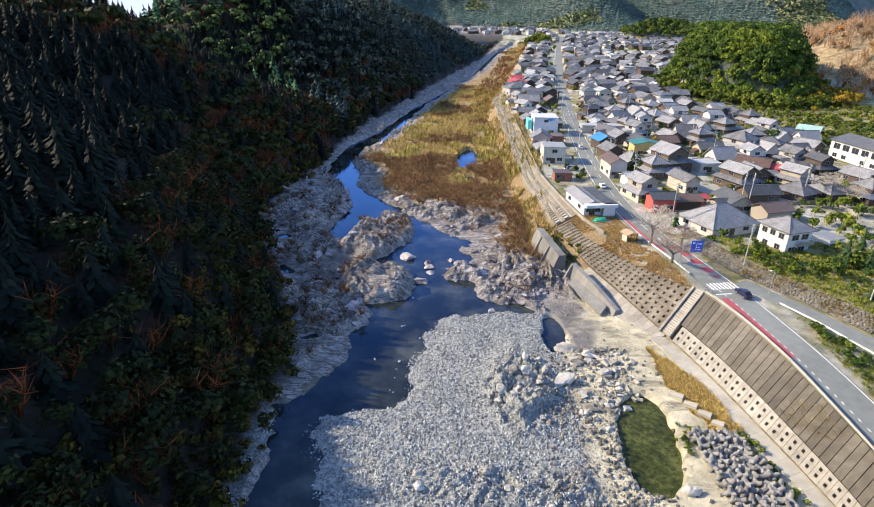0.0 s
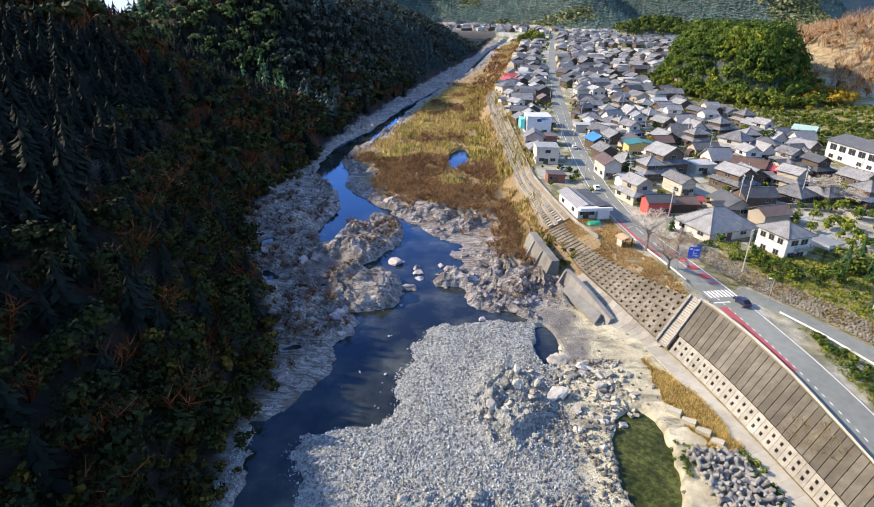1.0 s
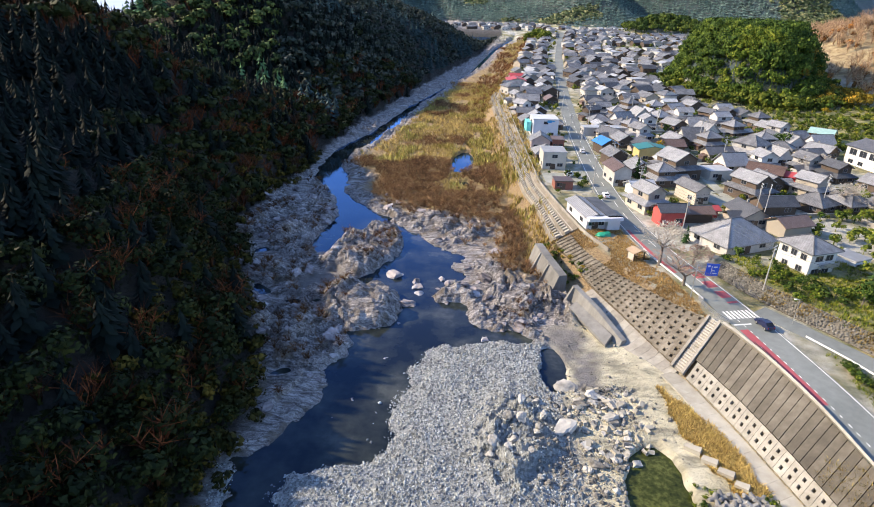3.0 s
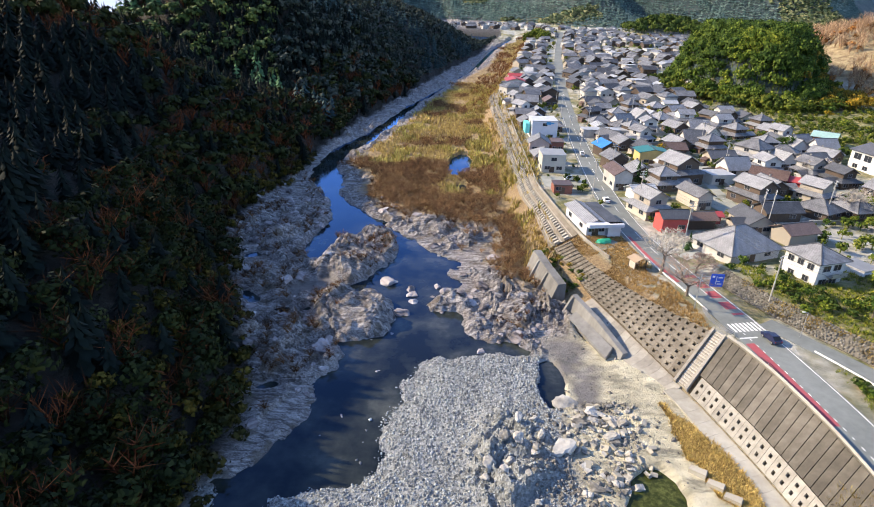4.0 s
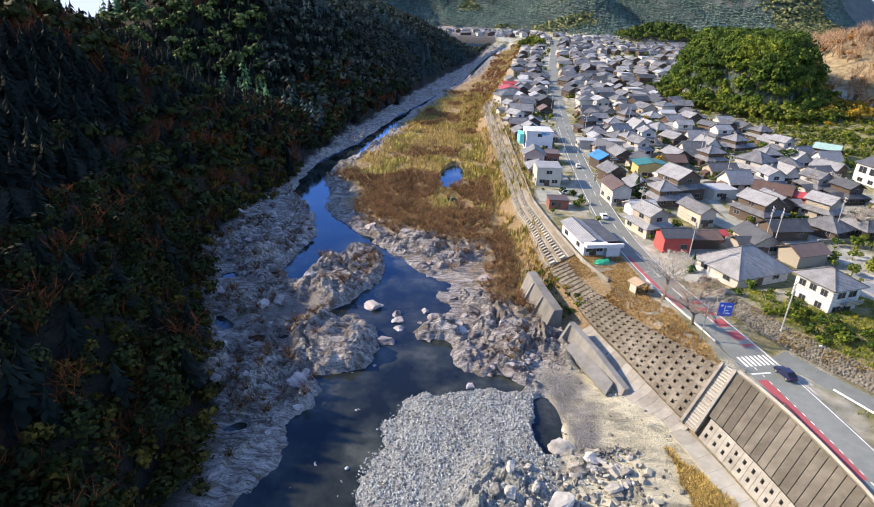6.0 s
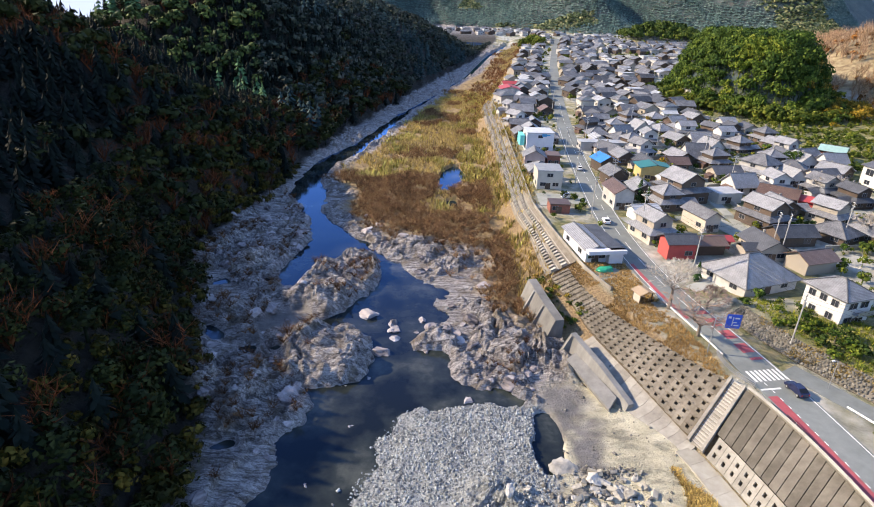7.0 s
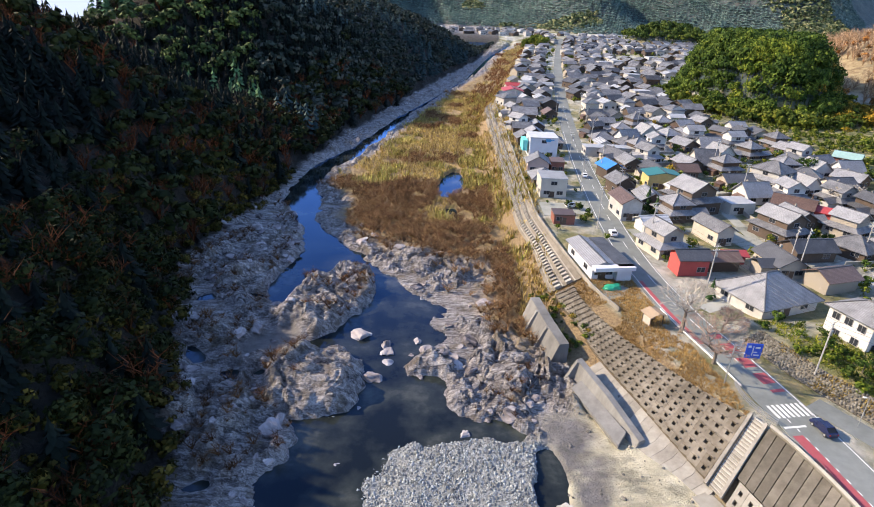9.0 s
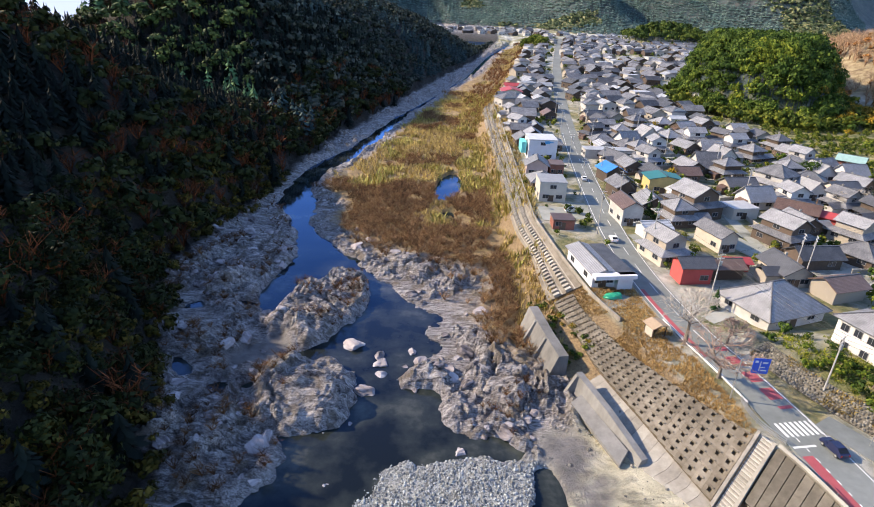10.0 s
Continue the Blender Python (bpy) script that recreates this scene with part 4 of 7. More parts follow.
xs, ys = spot(R2, 900, -24, 12, 52, 130)
z_ = ground_height(xs, ys)
keep = (z_ < .35) & (z_ > -.9) & (fbm(xs / 5, ys / 5, 2, 14) > .2)
stones("shallow_stones", "wet stones breaking the shallow water", xs[keep], ys[keep], (.3, 1.0), 43, "stone", .5)


def boulder_mesh(rng, name, squash=.7, angular=.5, mat="boulder"):
    bm = bmesh.new()
    bmesh.ops.create_icosphere(bm, subdivisions=3, radius=.5)
    off = Vector(rng.uniform(-50, 50, 3))
    cuts = [(Vector(rng.normal(size=3)).normalized(), rng.uniform(.26, .42)) for _ in range(9)]
    for v in bm.verts:
        for n_, d_ in cuts:  # planes broken off the stone
            q = v.co.dot(n_) - d_
            if q > 0:
                v.co -= n_ * q * (angular + .4)
        v.co *= 1 + .34 * noise.noise(v.co * 2.6 + off) + .17 * noise.noise(v.co * 6 + off) + .06 * noise.noise(v.co * 15 + off)
        v.co.z *= squash
    me = bpy.data.meshes.new(name)
    bm.to_mesh(me)
    bm.free()
    me.materials.append(MAT[mat])
    return me


BEDS = [boulder_mesh(R2, "bed_rock", R2.uniform(.4, .7), .7, "bedrock") for _ in range(10)]
BOULDERS = [boulder_mesh(R2, "boulder", R2.uniform(.5, .85)) for _ in range(10)]


def boulder(x, y, size, label, group="boulders", tilt=20, mesh=None, low=-.9):
    ob = new("boulder", BOULDERS[R2.integers(10)] if mesh is None else mesh)
    z = max(float(ground_height(np.array([x]), np.array([y]))[0]), low)
    ob.matrix_world = pose(x, y, z + size * .08, R2.uniform(-tilt, tilt), R2.uniform(-tilt, tilt), R2.uniform(0, 360)) @ Matrix.Diagonal((size, size * R2.uniform(.65, 1), size * R2.uniform(.7, 1), 1))
    return tagged(ob, label, "boulder", group)


for x, y, s in ((25.6, 79.5, 5.0), (26.8, 74, 2.6), (23.0, 67, 4.6), (29.5, 77, 3.0), (31.5, 71, 3.4), (34, 74.5, 2.6), (27.2, 60, 2.6), (38, 42, 2.6)):
    boulder(x, y, s, "large pale grey boulder on the sunlit river bar")
for i in range(70):
    x, y = R2.uniform(23, 38), R2.uniform(52, 78)
    if (x - 36) ** 2 / 30 + (y - 51) ** 2 / 100 > 1:
        boulder(x, y, R2.uniform(.6, 1.9), "broken pale rock block in the sunlit debris", "debris blocks", 35)
for i in range(22):
    boulder(R2.uniform(10, 21), R2.uniform(54, 76), R2.uniform(.8, 2.4), "rough grey boulder bedded in river gravel", "gravel boulders")
for i in range(22):
    boulder(R2.uniform(-4, 24), R2.uniform(28, 44), R2.uniform(.8, 2.4), "shaded grey boulder bedded in river gravel", "gravel boulders")
for x, y, s in ((-12.6, 122.9, 4.6), (-6.0, 117.6, 3.6), (-6.4, 119.8, 3.0), (-7.6, 108.2, 4.0), (-5.5, 113.8, 2.4), (-.3, 121.7, 2.2), (1.4, 109.5, 1.6), (10.2, 94.6, 2.2), (-8.7, 99.5, 1.2), (-1.2, 117, 1.6), (-2.5, 115.5, 1.0), (-9.5, 86, 1.2), (-13.5, 73, 1.1), (-16, 68, .9), (2.2, 116, 3.2)):
    boulder(x, y, s * 1.15, "pale rock standing in the dark river water", "rocks in the river", 10, BEDS[R2.integers(10)], -.35)
for i in range(200):
    y = R2.uniform(66, 215)
    x = float(water_left(y)) - R2.random() ** 1.4 * 34 if i % 3 else float(water_right(y)) + R2.uniform(1, 15)
    if x < float(hill_foot(y)) + 1 or (y < 98 and x > -10) or (i % 3 == 0 and y > 185):
        continue
    boulder(x, y, 1.2 + 3.2 * R2.random() ** 2, "weathered grey rock among the river outcrops", "bed rocks", 14, BEDS[R2.integers(10)])


# ---- river works on the sunny bank ----
F_Y, T_DY = [-40, 40, 54, 68, 82, 100, 118, 135, 400], [3, 4, 6, 8.5, 9.5, 8, 5, 2, 1]


def bank_point(f, v, lift=0.0):
    """A point of the bank: station f along its foot, v from foot (0) to top (1)."""
    fy, ty = f, f + float(np.interp(f, F_Y, T_DY))
    fx, tx = float(bank_foot(fy)), float(bank_top(ty))
    x, y = fx + (tx - fx) * v, fy + (ty - fy) * v
    xb, xt = float(bank_foot(y)), float(bank_top(y))
    zf, zt = (1.4 if y < 120 else 1.8) + float(water_level(y)), float(terrace(x, y))
    return Vector((x, y, zf + (zt - zf) * min(1, max(0, (x - xb) / max(xt - xb, 1))) + lift))


def bank_plate(f0, f1, v0, v1, lift, t, geo=None):
    g = geo or Geo()
    return g.slab([bank_point(f0, v0, lift), bank_point(f0, v1, lift), bank_point(f1, v1, lift), bank_point(f1, v0, lift)][::-1], t)


MAT["soil"] = plain("brown_soil", (.115, .088, .055), .95, .4)
MAT["cell_concrete"] = ramp_mat("stained_cell_concrete", [(0.28, (0.17, 0.155, 0.125)), (0.5, (0.31, 0.288, 0.238)), (0.7, (0.43, 0.41, 0.35))], 0.7, 8, 0.9, 0.3, 6, obj_random=0.12, distance=0.04)
MAT["joint"] = plain("dark_joint", (.035, .032, .028), .9)
retaining = thing("retaining_wall", "stained concrete panel retaining wall below the road with pale cell blocks", "retaining wall", kind="structure")
f = -12.0
while f < 81.5:
    g1 = min(f + 1.45, 82.2)
    part("panel", bank_plate(f + .06, g1 - .06, .31, .965, .34 + .05 * R2.random(), .5), MAT["dark_concrete"], retaining)
    part("joint_rib", bank_plate(g1 - .08, g1 + .08, .30, .97, .20, .3), MAT["joint"], retaining)
    f = g1
cg = Geo()
for k in range(48):
    a = -14 + k * 2
    bank_plate(a, a + 2, .965, 1.0, .62, .8, cg)
part("coping", cg, MAT["concrete"], retaining)
f = -12.0
while f < 81:  # cell blocks: a frame round two openings
    a0, a1 = f + .03, f + 1.77
    g = Geo()
    for v0, v1 in ((.015, .075), (.125, .185), (.235, .295)):
        bank_plate(a0, a1, v0, v1, .42, .5, g)
    for v0, v1 in ((.075, .125), (.185, .235)):
        bank_plate(a0, a0 + .60, v0, v1, .42, .5, g)
        bank_plate(a1 - .60, a1, v0, v1, .42, .5, g)
    part("cell_block", g, MAT["cell_concrete"], retaining)
    part("cell_back", bank_plate(a0 + .1, a1 - .1, .03, .28, .14, .2), MAT["soil"], retaining)
    f += 1.8

steps = thing("bank_stairs", "long narrow concrete stairs up the river bank", "stairs", kind="structure")
for k in range(44):
    v0 = .03 + k * .0215
    a, b_ = bank_point(83.0, v0), bank_point(84.9, v0)
    c, d_ = bank_point(84.9, v0 + .0185), bank_point(83.0, v0 + .0185)
    zt = c.z + .42
    g = Geo().slab([Vector((p.x, p.y, zt)) for p in (a, d_, c, b_)][::-1], .34)
    part("tread", g, MAT["pale_concrete"] if k % 2 else MAT["concrete"], steps)
for s0 in (82.45, 85.0):
    part("stringer", bank_plate(s0, s0 + .5, .02, .98, .55, .7), MAT["concrete"], steps)

MAT["slope_concrete"] = ramp_mat("mossy_slope_concrete", [(0.26, (0.07, 0.057, 0.04)), (0.47, (0.15, 0.128, 0.096)), (0.68, (0.26, 0.23, 0.182))], 0.6, 9, 0.9, 0.4, 6, obj_random=0.14, distance=0.05)
revet = thing("slope_blocks", "weathered concrete slope blocks with square planting holes", "slope blocks", kind="structure")
for i in range(29):
    f0 = 85.7 + i * 1.75
    lo = float(np.interp(f0, [86, 100, 118, 124, 136], [.08, .25, .42, .46, .46]))
    hi = float(np.interp(f0, [86, 100, 112, 124, 136], [.93, .80, .74, .72, .78]))
    for j in range(7):
        v0, v1 = lo + (hi - lo) * j / 7, lo + (hi - lo) * (j + 1) / 7
        m0, m1 = v0 + (v1 - v0) * .40, v0 + (v1 - v0) * .78
        e0, e1 = f0 + .58, f0 + 1.16
        g = Geo()
        bank_plate(f0 + .008, f0 + 1.742, v0 + .001, m0, .30, .4, g)
        bank_plate(f0 + .008, f0 + 1.742, m1, v1 - .001, .34, .4, g)
        bank_plate(f0 + .008, e0, m0, m1, .30, .4, g)
        bank_plate(e1, f0 + 1.742, m0, m1, .30, .4, g)
        bank_plate(e0 - .1, e1 + .1, m1 - .006, m1 + .006, .62, .35, g)
        part("slope_block", g, MAT["slope_concrete"], revet)
rev_back = Geo()
for i in range(51):
    f0 = 85.7 + i
    bank_plate(f0, f0 + 1, float(np.interp(f0, [86, 100, 118, 124, 136], [.07, .24, .41, .45, .45])), float(np.interp(f0, [86, 100, 112, 124, 136], [.94, .81, .75, .73, .79])), .04, .1, rev_back)
part("soil_backing", rev_back, MAT["soil"], revet)

apron = thing("bank_apron", "smooth pale concrete apron along the foot of the bank", "apron", kind="structure")
for i in range(16):
    f0 = 84 + i * 1.7
    g = Geo()
    q = [bank_point(f0, .0, .5), bank_point(f0 + 1.66, .0, .5)]
    up = [bank_point(f0, float(np.interp(f0, [86, 100, 118], [.07, .23, .40])), .2), bank_point(f0 + 1.66, float(np.interp(f0 + 1.66, [86, 100, 118], [.07, .23, .40])), .2)]
    out = [p + Vector((-2.6, -1.2, -.9)) for p in q]
    g.slab([q[0], q[1], up[1], up[0]][::-1], .5), g.slab([out[0], out[1], q[1], q[0]][::-1], .6)
    part("slab", g, MAT["concrete"], apron)

MAT["path"] = ramp_mat("dusty_path_concrete", [(0.28, (0.24, 0.22, 0.175)), (0.5, (0.36, 0.335, 0.275)), (0.7, (0.48, 0.455, 0.385))], 0.5, 9, 0.9, 0.3, 6, obj_random=0.12, distance=0.03)
promenade = thing("river_path", "pale concrete path along the foot of the retaining wall", "path", kind="structure")
for i in range(34):
    f0 = -14 + i * 2.9
    q = []
    for ff, dx in ((f0, 0), (f0 + 2.87, 0), (f0 + 2.87, 1), (f0, 1)):
        wdt = float(np.interp(ff, [-20, 50, 60, 76, 90], [3.2, 3.2, 3.2, 3.4, 2.6]))
        q.append(Vector((float(bank_foot(ff)) + .1 - dx * wdt, ff - dx * wdt * .45, 1.75 - dx * .1)))
    part("slab", Geo().slab(q, .6), MAT["path"], promenade)


def wall_run(pts, z_top, z_bot, thick, batter):
    """A battered wall along pts (x, y): its river face leans out at the foot."""
    g = Geo()
    for (x0, y0), (x1, y1), t0, t1 in zip(pts, pts[1:], z_top, z_top[1:]):
        dx, dy = x1 - x0, y1 - y0
        l = math.hypot(dx, dy)
        nx, ny = dy / l, -dx / l
        if nx > 0:
            nx, ny = -nx, -ny
        vs = [(x0 + nx * batter, y0 + ny * batter, z_bot), (x1 + nx * batter, y1 + ny * batter, z_bot), (x1 - nx * thick, y1 - ny * thick, z_bot), (x0 - nx * thick, y0 - ny * thick, z_bot),
              (x0, y0, t0), (x1, y1, t1), (x1 - nx * thick, y1 - ny * thick, t1), (x0 - nx * thick, y0 - ny * thick, t0)]
        g.add(vs, [(3, 2, 1, 0), (4, 5, 6, 7), (0, 1, 5, 4), (1, 2, 6, 5), (2, 3, 7, 6), (3, 0, 4, 7)])
    return g


MAT["wall_concrete"] = ramp_mat("grey_wall_concrete", [(0.26, (0.10, 0.098, 0.092)), (0.46, (0.19, 0.186, 0.175)), (0.68, (0.30, 0.295, 0.28))], 0.5, 9, 0.9, 0.35, 6, obj_random=0.14, distance=0.05, stretch=(1, 1, 0.4))
old_wall = thing("weir_wall", "old grey concrete river wall with buttresses", "wall", kind="structure")
part("wall", wall_run([(24.0, 132), (26.0, 123), (28.2, 115)], [7.0, 6.6, 6.0], -1, 2.0, 2.6), MAT["wall_concrete"], old_wall)
part("wall", wall_run([(30.6, 110), (34.5, 101.5), (38.5, 93.5)], [6.2, 4.8, 2.2], -1, 1.2, 1.2), MAT["wall_concrete"], old_wall)
for x, y, hh in ((25.2, 127, 6.6), (26.6, 121, 6.2), (31.0, 109.6, 6.0)):
    g = Geo()
    g.add([(x + .4, y - .5, -1), (x + .4, y + .5, -1), (x - 3.6, y + .1, -1), (x - 3.6, y - .9, -1), (x + .4, y - .5, hh), (x + .4, y + .5, hh), (x - .4, y + .5, hh), (x - .4, y - .5, hh)],
          [(3, 2, 1, 0), (4, 5, 6, 7), (0, 1, 5, 4), (1, 2, 6, 5), (2, 3, 7, 6), (3, 0, 4, 7)])
    part("buttress", g, MAT["wall_concrete"], old_wall)
part("ramp", Geo().slab([(29.6, 106, 1.9), (31.6, 107.5, 2.6), (37.0, 95.5, 1.5), (35.2, 93.0, .6)], .9), MAT["wall_concrete"], old_wall)

# upstream embankment: rows of ladder blocks and a parapet
levee = thing("levee", "concrete block embankment with ladder rows beside the river", "embankment", kind="structure")
lg = [Geo(), Geo()]
for i in range(140):
    f0 = 138 + i * 1.75
    for row, (v0, v1) in enumerate(((.50, .60), (.70, .80))):
        g = Geo()
        bank_plate(f0, f0 + .85, v0, v1, .55, .7, g)
        if i < 75:
            part("ladder_block", g, MAT["concrete"], levee)
        else:
            lg[row].add(g.v, g.f)
for g in lg:
    tagged(part("ladder_blocks", g, MAT["concrete"], levee), kind="stuff")
g, g2 = Geo(), Geo()
for i in range(62):
    f0 = 138 + i * 4
    bank_plate(f0, f0 + 4, .40, .98, .12, .3, g)
    bank_plate(f0, f0 + 4, .455, .475, .3, .3, g2), bank_plate(f0, f0 + 4, .63, .65, .3, .3, g2), bank_plate(f0, f0 + 4, .85, .87, .3, .3, g2)
part("facing", g, MAT["slope_concrete"], levee)
part("kerb_line", g2, MAT["concrete"], levee)
for i in range(66):
    f0 = 121 + i * 4
    a, b_ = bank_point(f0, 1.0), bank_point(f0 + 3.97, 1.0)
    d_ = (b_ - a).normalized()
    n_ = Vector((-d_.y, d_.x, 0)) * .16
    g = Geo()
    za, zb = a.z - .4, a.z + .95
    g.add([(*(a - n_).xy, za), (*(b_ - n_).xy, za), (*(b_ + n_).xy, za), (*(a + n_).xy, za), (*(a - n_).xy, zb), (*(b_ - n_).xy, zb), (*(b_ + n_).xy, zb), (*(a + n_).xy, zb)],
          [(3, 2, 1, 0), (4, 5, 6, 7), (0, 1, 5, 4), (1, 2, 6, 5), (2, 3, 7, 6), (3, 0, 4, 7)])
    part("parapet", g, MAT["concrete"], levee)

# broken slabs in the debris and by the path
sg = [Geo().add([(-.5, -.32, -.5), (.48, -.38, -.5), (.55, .30, -.5), (-.42, .36, -.5), (-.46, -.30, .5), (.50, -.33, .42), (.46, .34, .5), (-.45, .30, .46)], [(3, 2, 1, 0), (4, 5, 6, 7), (0, 1, 5, 4), (1, 2, 6, 5), (2, 3, 7, 6), (3, 0, 4, 7)]).mesh("slab", MAT[k]) for k in ("path", "boulder")]
for i in range(64):
    x, y, big = R2.uniform(26, 38), R2.uniform(55, 79), R2.uniform(.7, 1.9)
    if (x - 36) ** 2 / 30 + (y - 51) ** 2 / 110 < 1:
        continue
    ob = new("broken_slab", sg[i % 2])
    ob.matrix_world = pose(x, y, max(.1, float(ground_height(np.array([x]), np.array([y]))[0])) + .22, R2.uniform(-28, 28), R2.uniform(-28, 28), R2.uniform(0, 360)) @ Matrix.Diagonal((big, big * R2.uniform(.5, 1), R2.uniform(.35, .8), 1))
    tagged(ob, "pale broken concrete slab among the river debris", "slab", "broken slabs")
for x, y, big in ((42.6, 63.8, 2.6), (44.2, 61.2, 2.4), (45.7, 58.8, 2.4), (47.0, 56.4, 2.0)):
    ob = new("broken_slab", sg[0])
    ob.matrix_world = pose(x, y, float(ground_height(np.array([x]), np.array([y]))[0]) + .35, 4, -8, -38) @ Matrix.Diagonal((big, 1.7, 1.0, 1))
    tagged(ob, "white concrete block lying beside the grass clump", "slab", "broken slabs")

# tetrapods
tg = Geo()
for d_ in ((0, 0, 1), (.943, 0, -.333), (-.471, .816, -.333), (-.471, -.816, -.333)):
    tg.tube((0, 0, 0), Vector(d_) * .95, .42, .27, 8)
tet_mesh = tg.mesh("tetrapod", MAT["wall_concrete"])
k = 0
for i in range(9):
    for j in range(12):
        x, y = 42.6 + i * 1.12 + R2.uniform(-.2, .2) + (j - 6) * -.12, 37.5 + j * 1.5 + R2.uniform(-.25, .25)
        if x > float(bank_foot(y)) - 4.9:
            continue
        ob = new("tetrapod", tet_mesh)
        ob.matrix_world = pose(x, y, max(.2, float(ground_height(np.array([x]), np.array([y]))[0])) + .45 + R2.uniform(0, .35), R2.uniform(0, 360), R2.uniform(0, 360), R2.uniform(0, 360))
        tagged(ob, "weathered concrete tetrapod in the wave-breaker heap", "tetrapod", "tetrapods")


# ---- road ----
def smooth_path(pts, n=8):
    """Points along a Catmull-Rom curve through pts."""
    P = [Vector(p) for p in ([pts[0]] + list(pts) + [pts[-1]])]
    out = []
    for a, b_, c, d in zip(P, P[1:], P[2:], P[3:]):
        for i in range(n):
            t = i / n
            out.append(.5 * ((2 * b_) + (c - a) * t + (2 * a - 5 * b_ + 4 * c - d) * t * t + (3 * b_ - a - 3 * c + d) * t ** 3))
    return out + [Vector(pts[-1])]


def ribbon(path, left, right, lift, thick=.12):
    """A strip along path from left to right of it, draped on the terrace."""
    g, rows = Geo(), []
    for i, p in enumerate(path):
        d = (path[min(i + 1, len(path) - 1)] - path[max(i - 1, 0)]).normalized()
        n = Vector((d.y, -d.x))
        row = []
        for off in (left, right):
            q = Vector(p[:2]) + n * off
            row.append((q.x, q.y, float(terrace(q.x, q.y)) + lift))
        rows.append(row)
    for i, ((ax, ay, az), (bx, by, bz)) in enumerate(rows):
        g.v += [(ax, ay, az), (bx, by, bz), (ax, ay, az - thick), (bx, by, bz - thick)]
        if i:
            j, k = 4 * i - 4, 4 * i
            g.f += [(j, j + 1, k + 1, k), (j + 2, j, k, k + 2), (j + 1, j + 3, k + 3, k + 1)]
    return g


def dashes(path, off, width, on, gap, lift, start=0.0, end=1e9):
    g, acc, run = Geo(), 0.0, []
    for a, b_ in zip(path, path[1:]):
        d = (b_ - a)
        l = d.length
        k = max(1, int(l / .25))
        for i in range(k):
            p = a + d * (i / k)
            s = acc + l * i / k
            inside = start <= s <= end and (s % (on + gap)) < on
            if inside:
                run.append(p)
            elif len(run) > 1:
                h = ribbon(run, off - width / 2, off + width / 2, lift, .02)
                g.add(h.v, h.f)
                run = []
            elif run:
                run = []
        acc += l
    if len(run) > 1:
        h = ribbon(run, off - width / 2, off + width / 2, lift, .02)
        g.add(h.v, h.f)
    return g


ROAD = smooth_path([Vector(p) for p in ((70.5, -30), (69.5, 0), (68.6, 25), (67.8, 45), (66.4, 68), (63.9, 86), (61.8, 97), (58.8, 110), (54.6, 127), (51.8, 148), (51.0, 175), (52.3, 215), (55.6, 270), (62.5, 350), (73.5, 450), (92, 600), (120, 800), (150, 1000))], 10)
road = new("road", ribbon(ROAD, -3.9, 3.6, .10).mesh("road", MAT["asphalt"]))
tagged(road, "worn grey-green asphalt road with white lines and red shoulder", "road", kind="structure")
part("edge_line", dashes(ROAD, 3.25, .16, 5, 0, .118, 0, 300), MAT["road_white"], road)
part("edge_line", dashes(ROAD, -1.75, .16, 1.0, 1.0, .118, 40, 126), MAT["road_white"], road)
part("edge_line", dashes(ROAD, -3.2, .16, 5, 0, .118, 138, 330), MAT["road_white"], road)
part("centre_line", dashes(ROAD, .35, .14, 5, 5, .118, 135, 420), MAT["road_white"], road)
part("red_shoulder", dashes(ROAD, -2.75, 1.7, 400, 1, .112, 99, 121.5), MAT["road_red"], road)
part("red_band", dashes(ROAD, 1.7, 2.4, 3.2, 1.4, .112, 131, 149), MAT["road_red"], road)
part("red_band", dashes(ROAD, -2.6, .9, 60, 1, .112, 146, 172), MAT["road_red"], road)


def road_frame(s):
    acc = 0.0
    for a, b_ in zip(ROAD, ROAD[1:]):
        l = (b_ - a).length
        if acc + l > s:
            d = (b_ - a).normalized()
            p = a + d * (s - acc)
            return Vector((p.x, p.y)), Vector((d.x, d.y)), Vector((d.y, -d.x))
        acc += l


def road_point(s, off, lift=.1):
    p, d, n = road_frame(s)
    q = p + n * off
    return Vector((q.x, q.y, float(terrace(q.x, q.y)) + lift))


cross = thing("crosswalk", "white striped zebra crossing on the road", "crosswalk", kind="structure")
for k in range(8):
    o = -3.0 + k * .85
    g = Geo().slab([road_point(125.3, o, .118), road_point(125.3, o + .45, .118), road_point(128.3, o + .45, .118), road_point(128.3, o, .118)], .02)
    part("stripe", g, MAT["road_white"], cross)
g = Geo().slab([road_point(123.0, -3.6, .118), road_point(123.0, .1, .118), road_point(123.4, .1, .118), road_point(123.4, -3.6, .118)], .02)
part("stop_line", g, MAT["road_white"], cross)

SIDE = smooth_path([Vector(p) for p in ((94, 30), (89, 50), (85.3, 64), (81.3, 74), (77.4, 82), (72.2, 90), (66.6, 98.5))], 8)
side = new("side_road", ribbon(SIDE, -2.0, 2.4, .09).mesh("side_road", MAT["asphalt"]))
tagged(side, "narrow grey side road joining at the bend", "road", kind="structure")

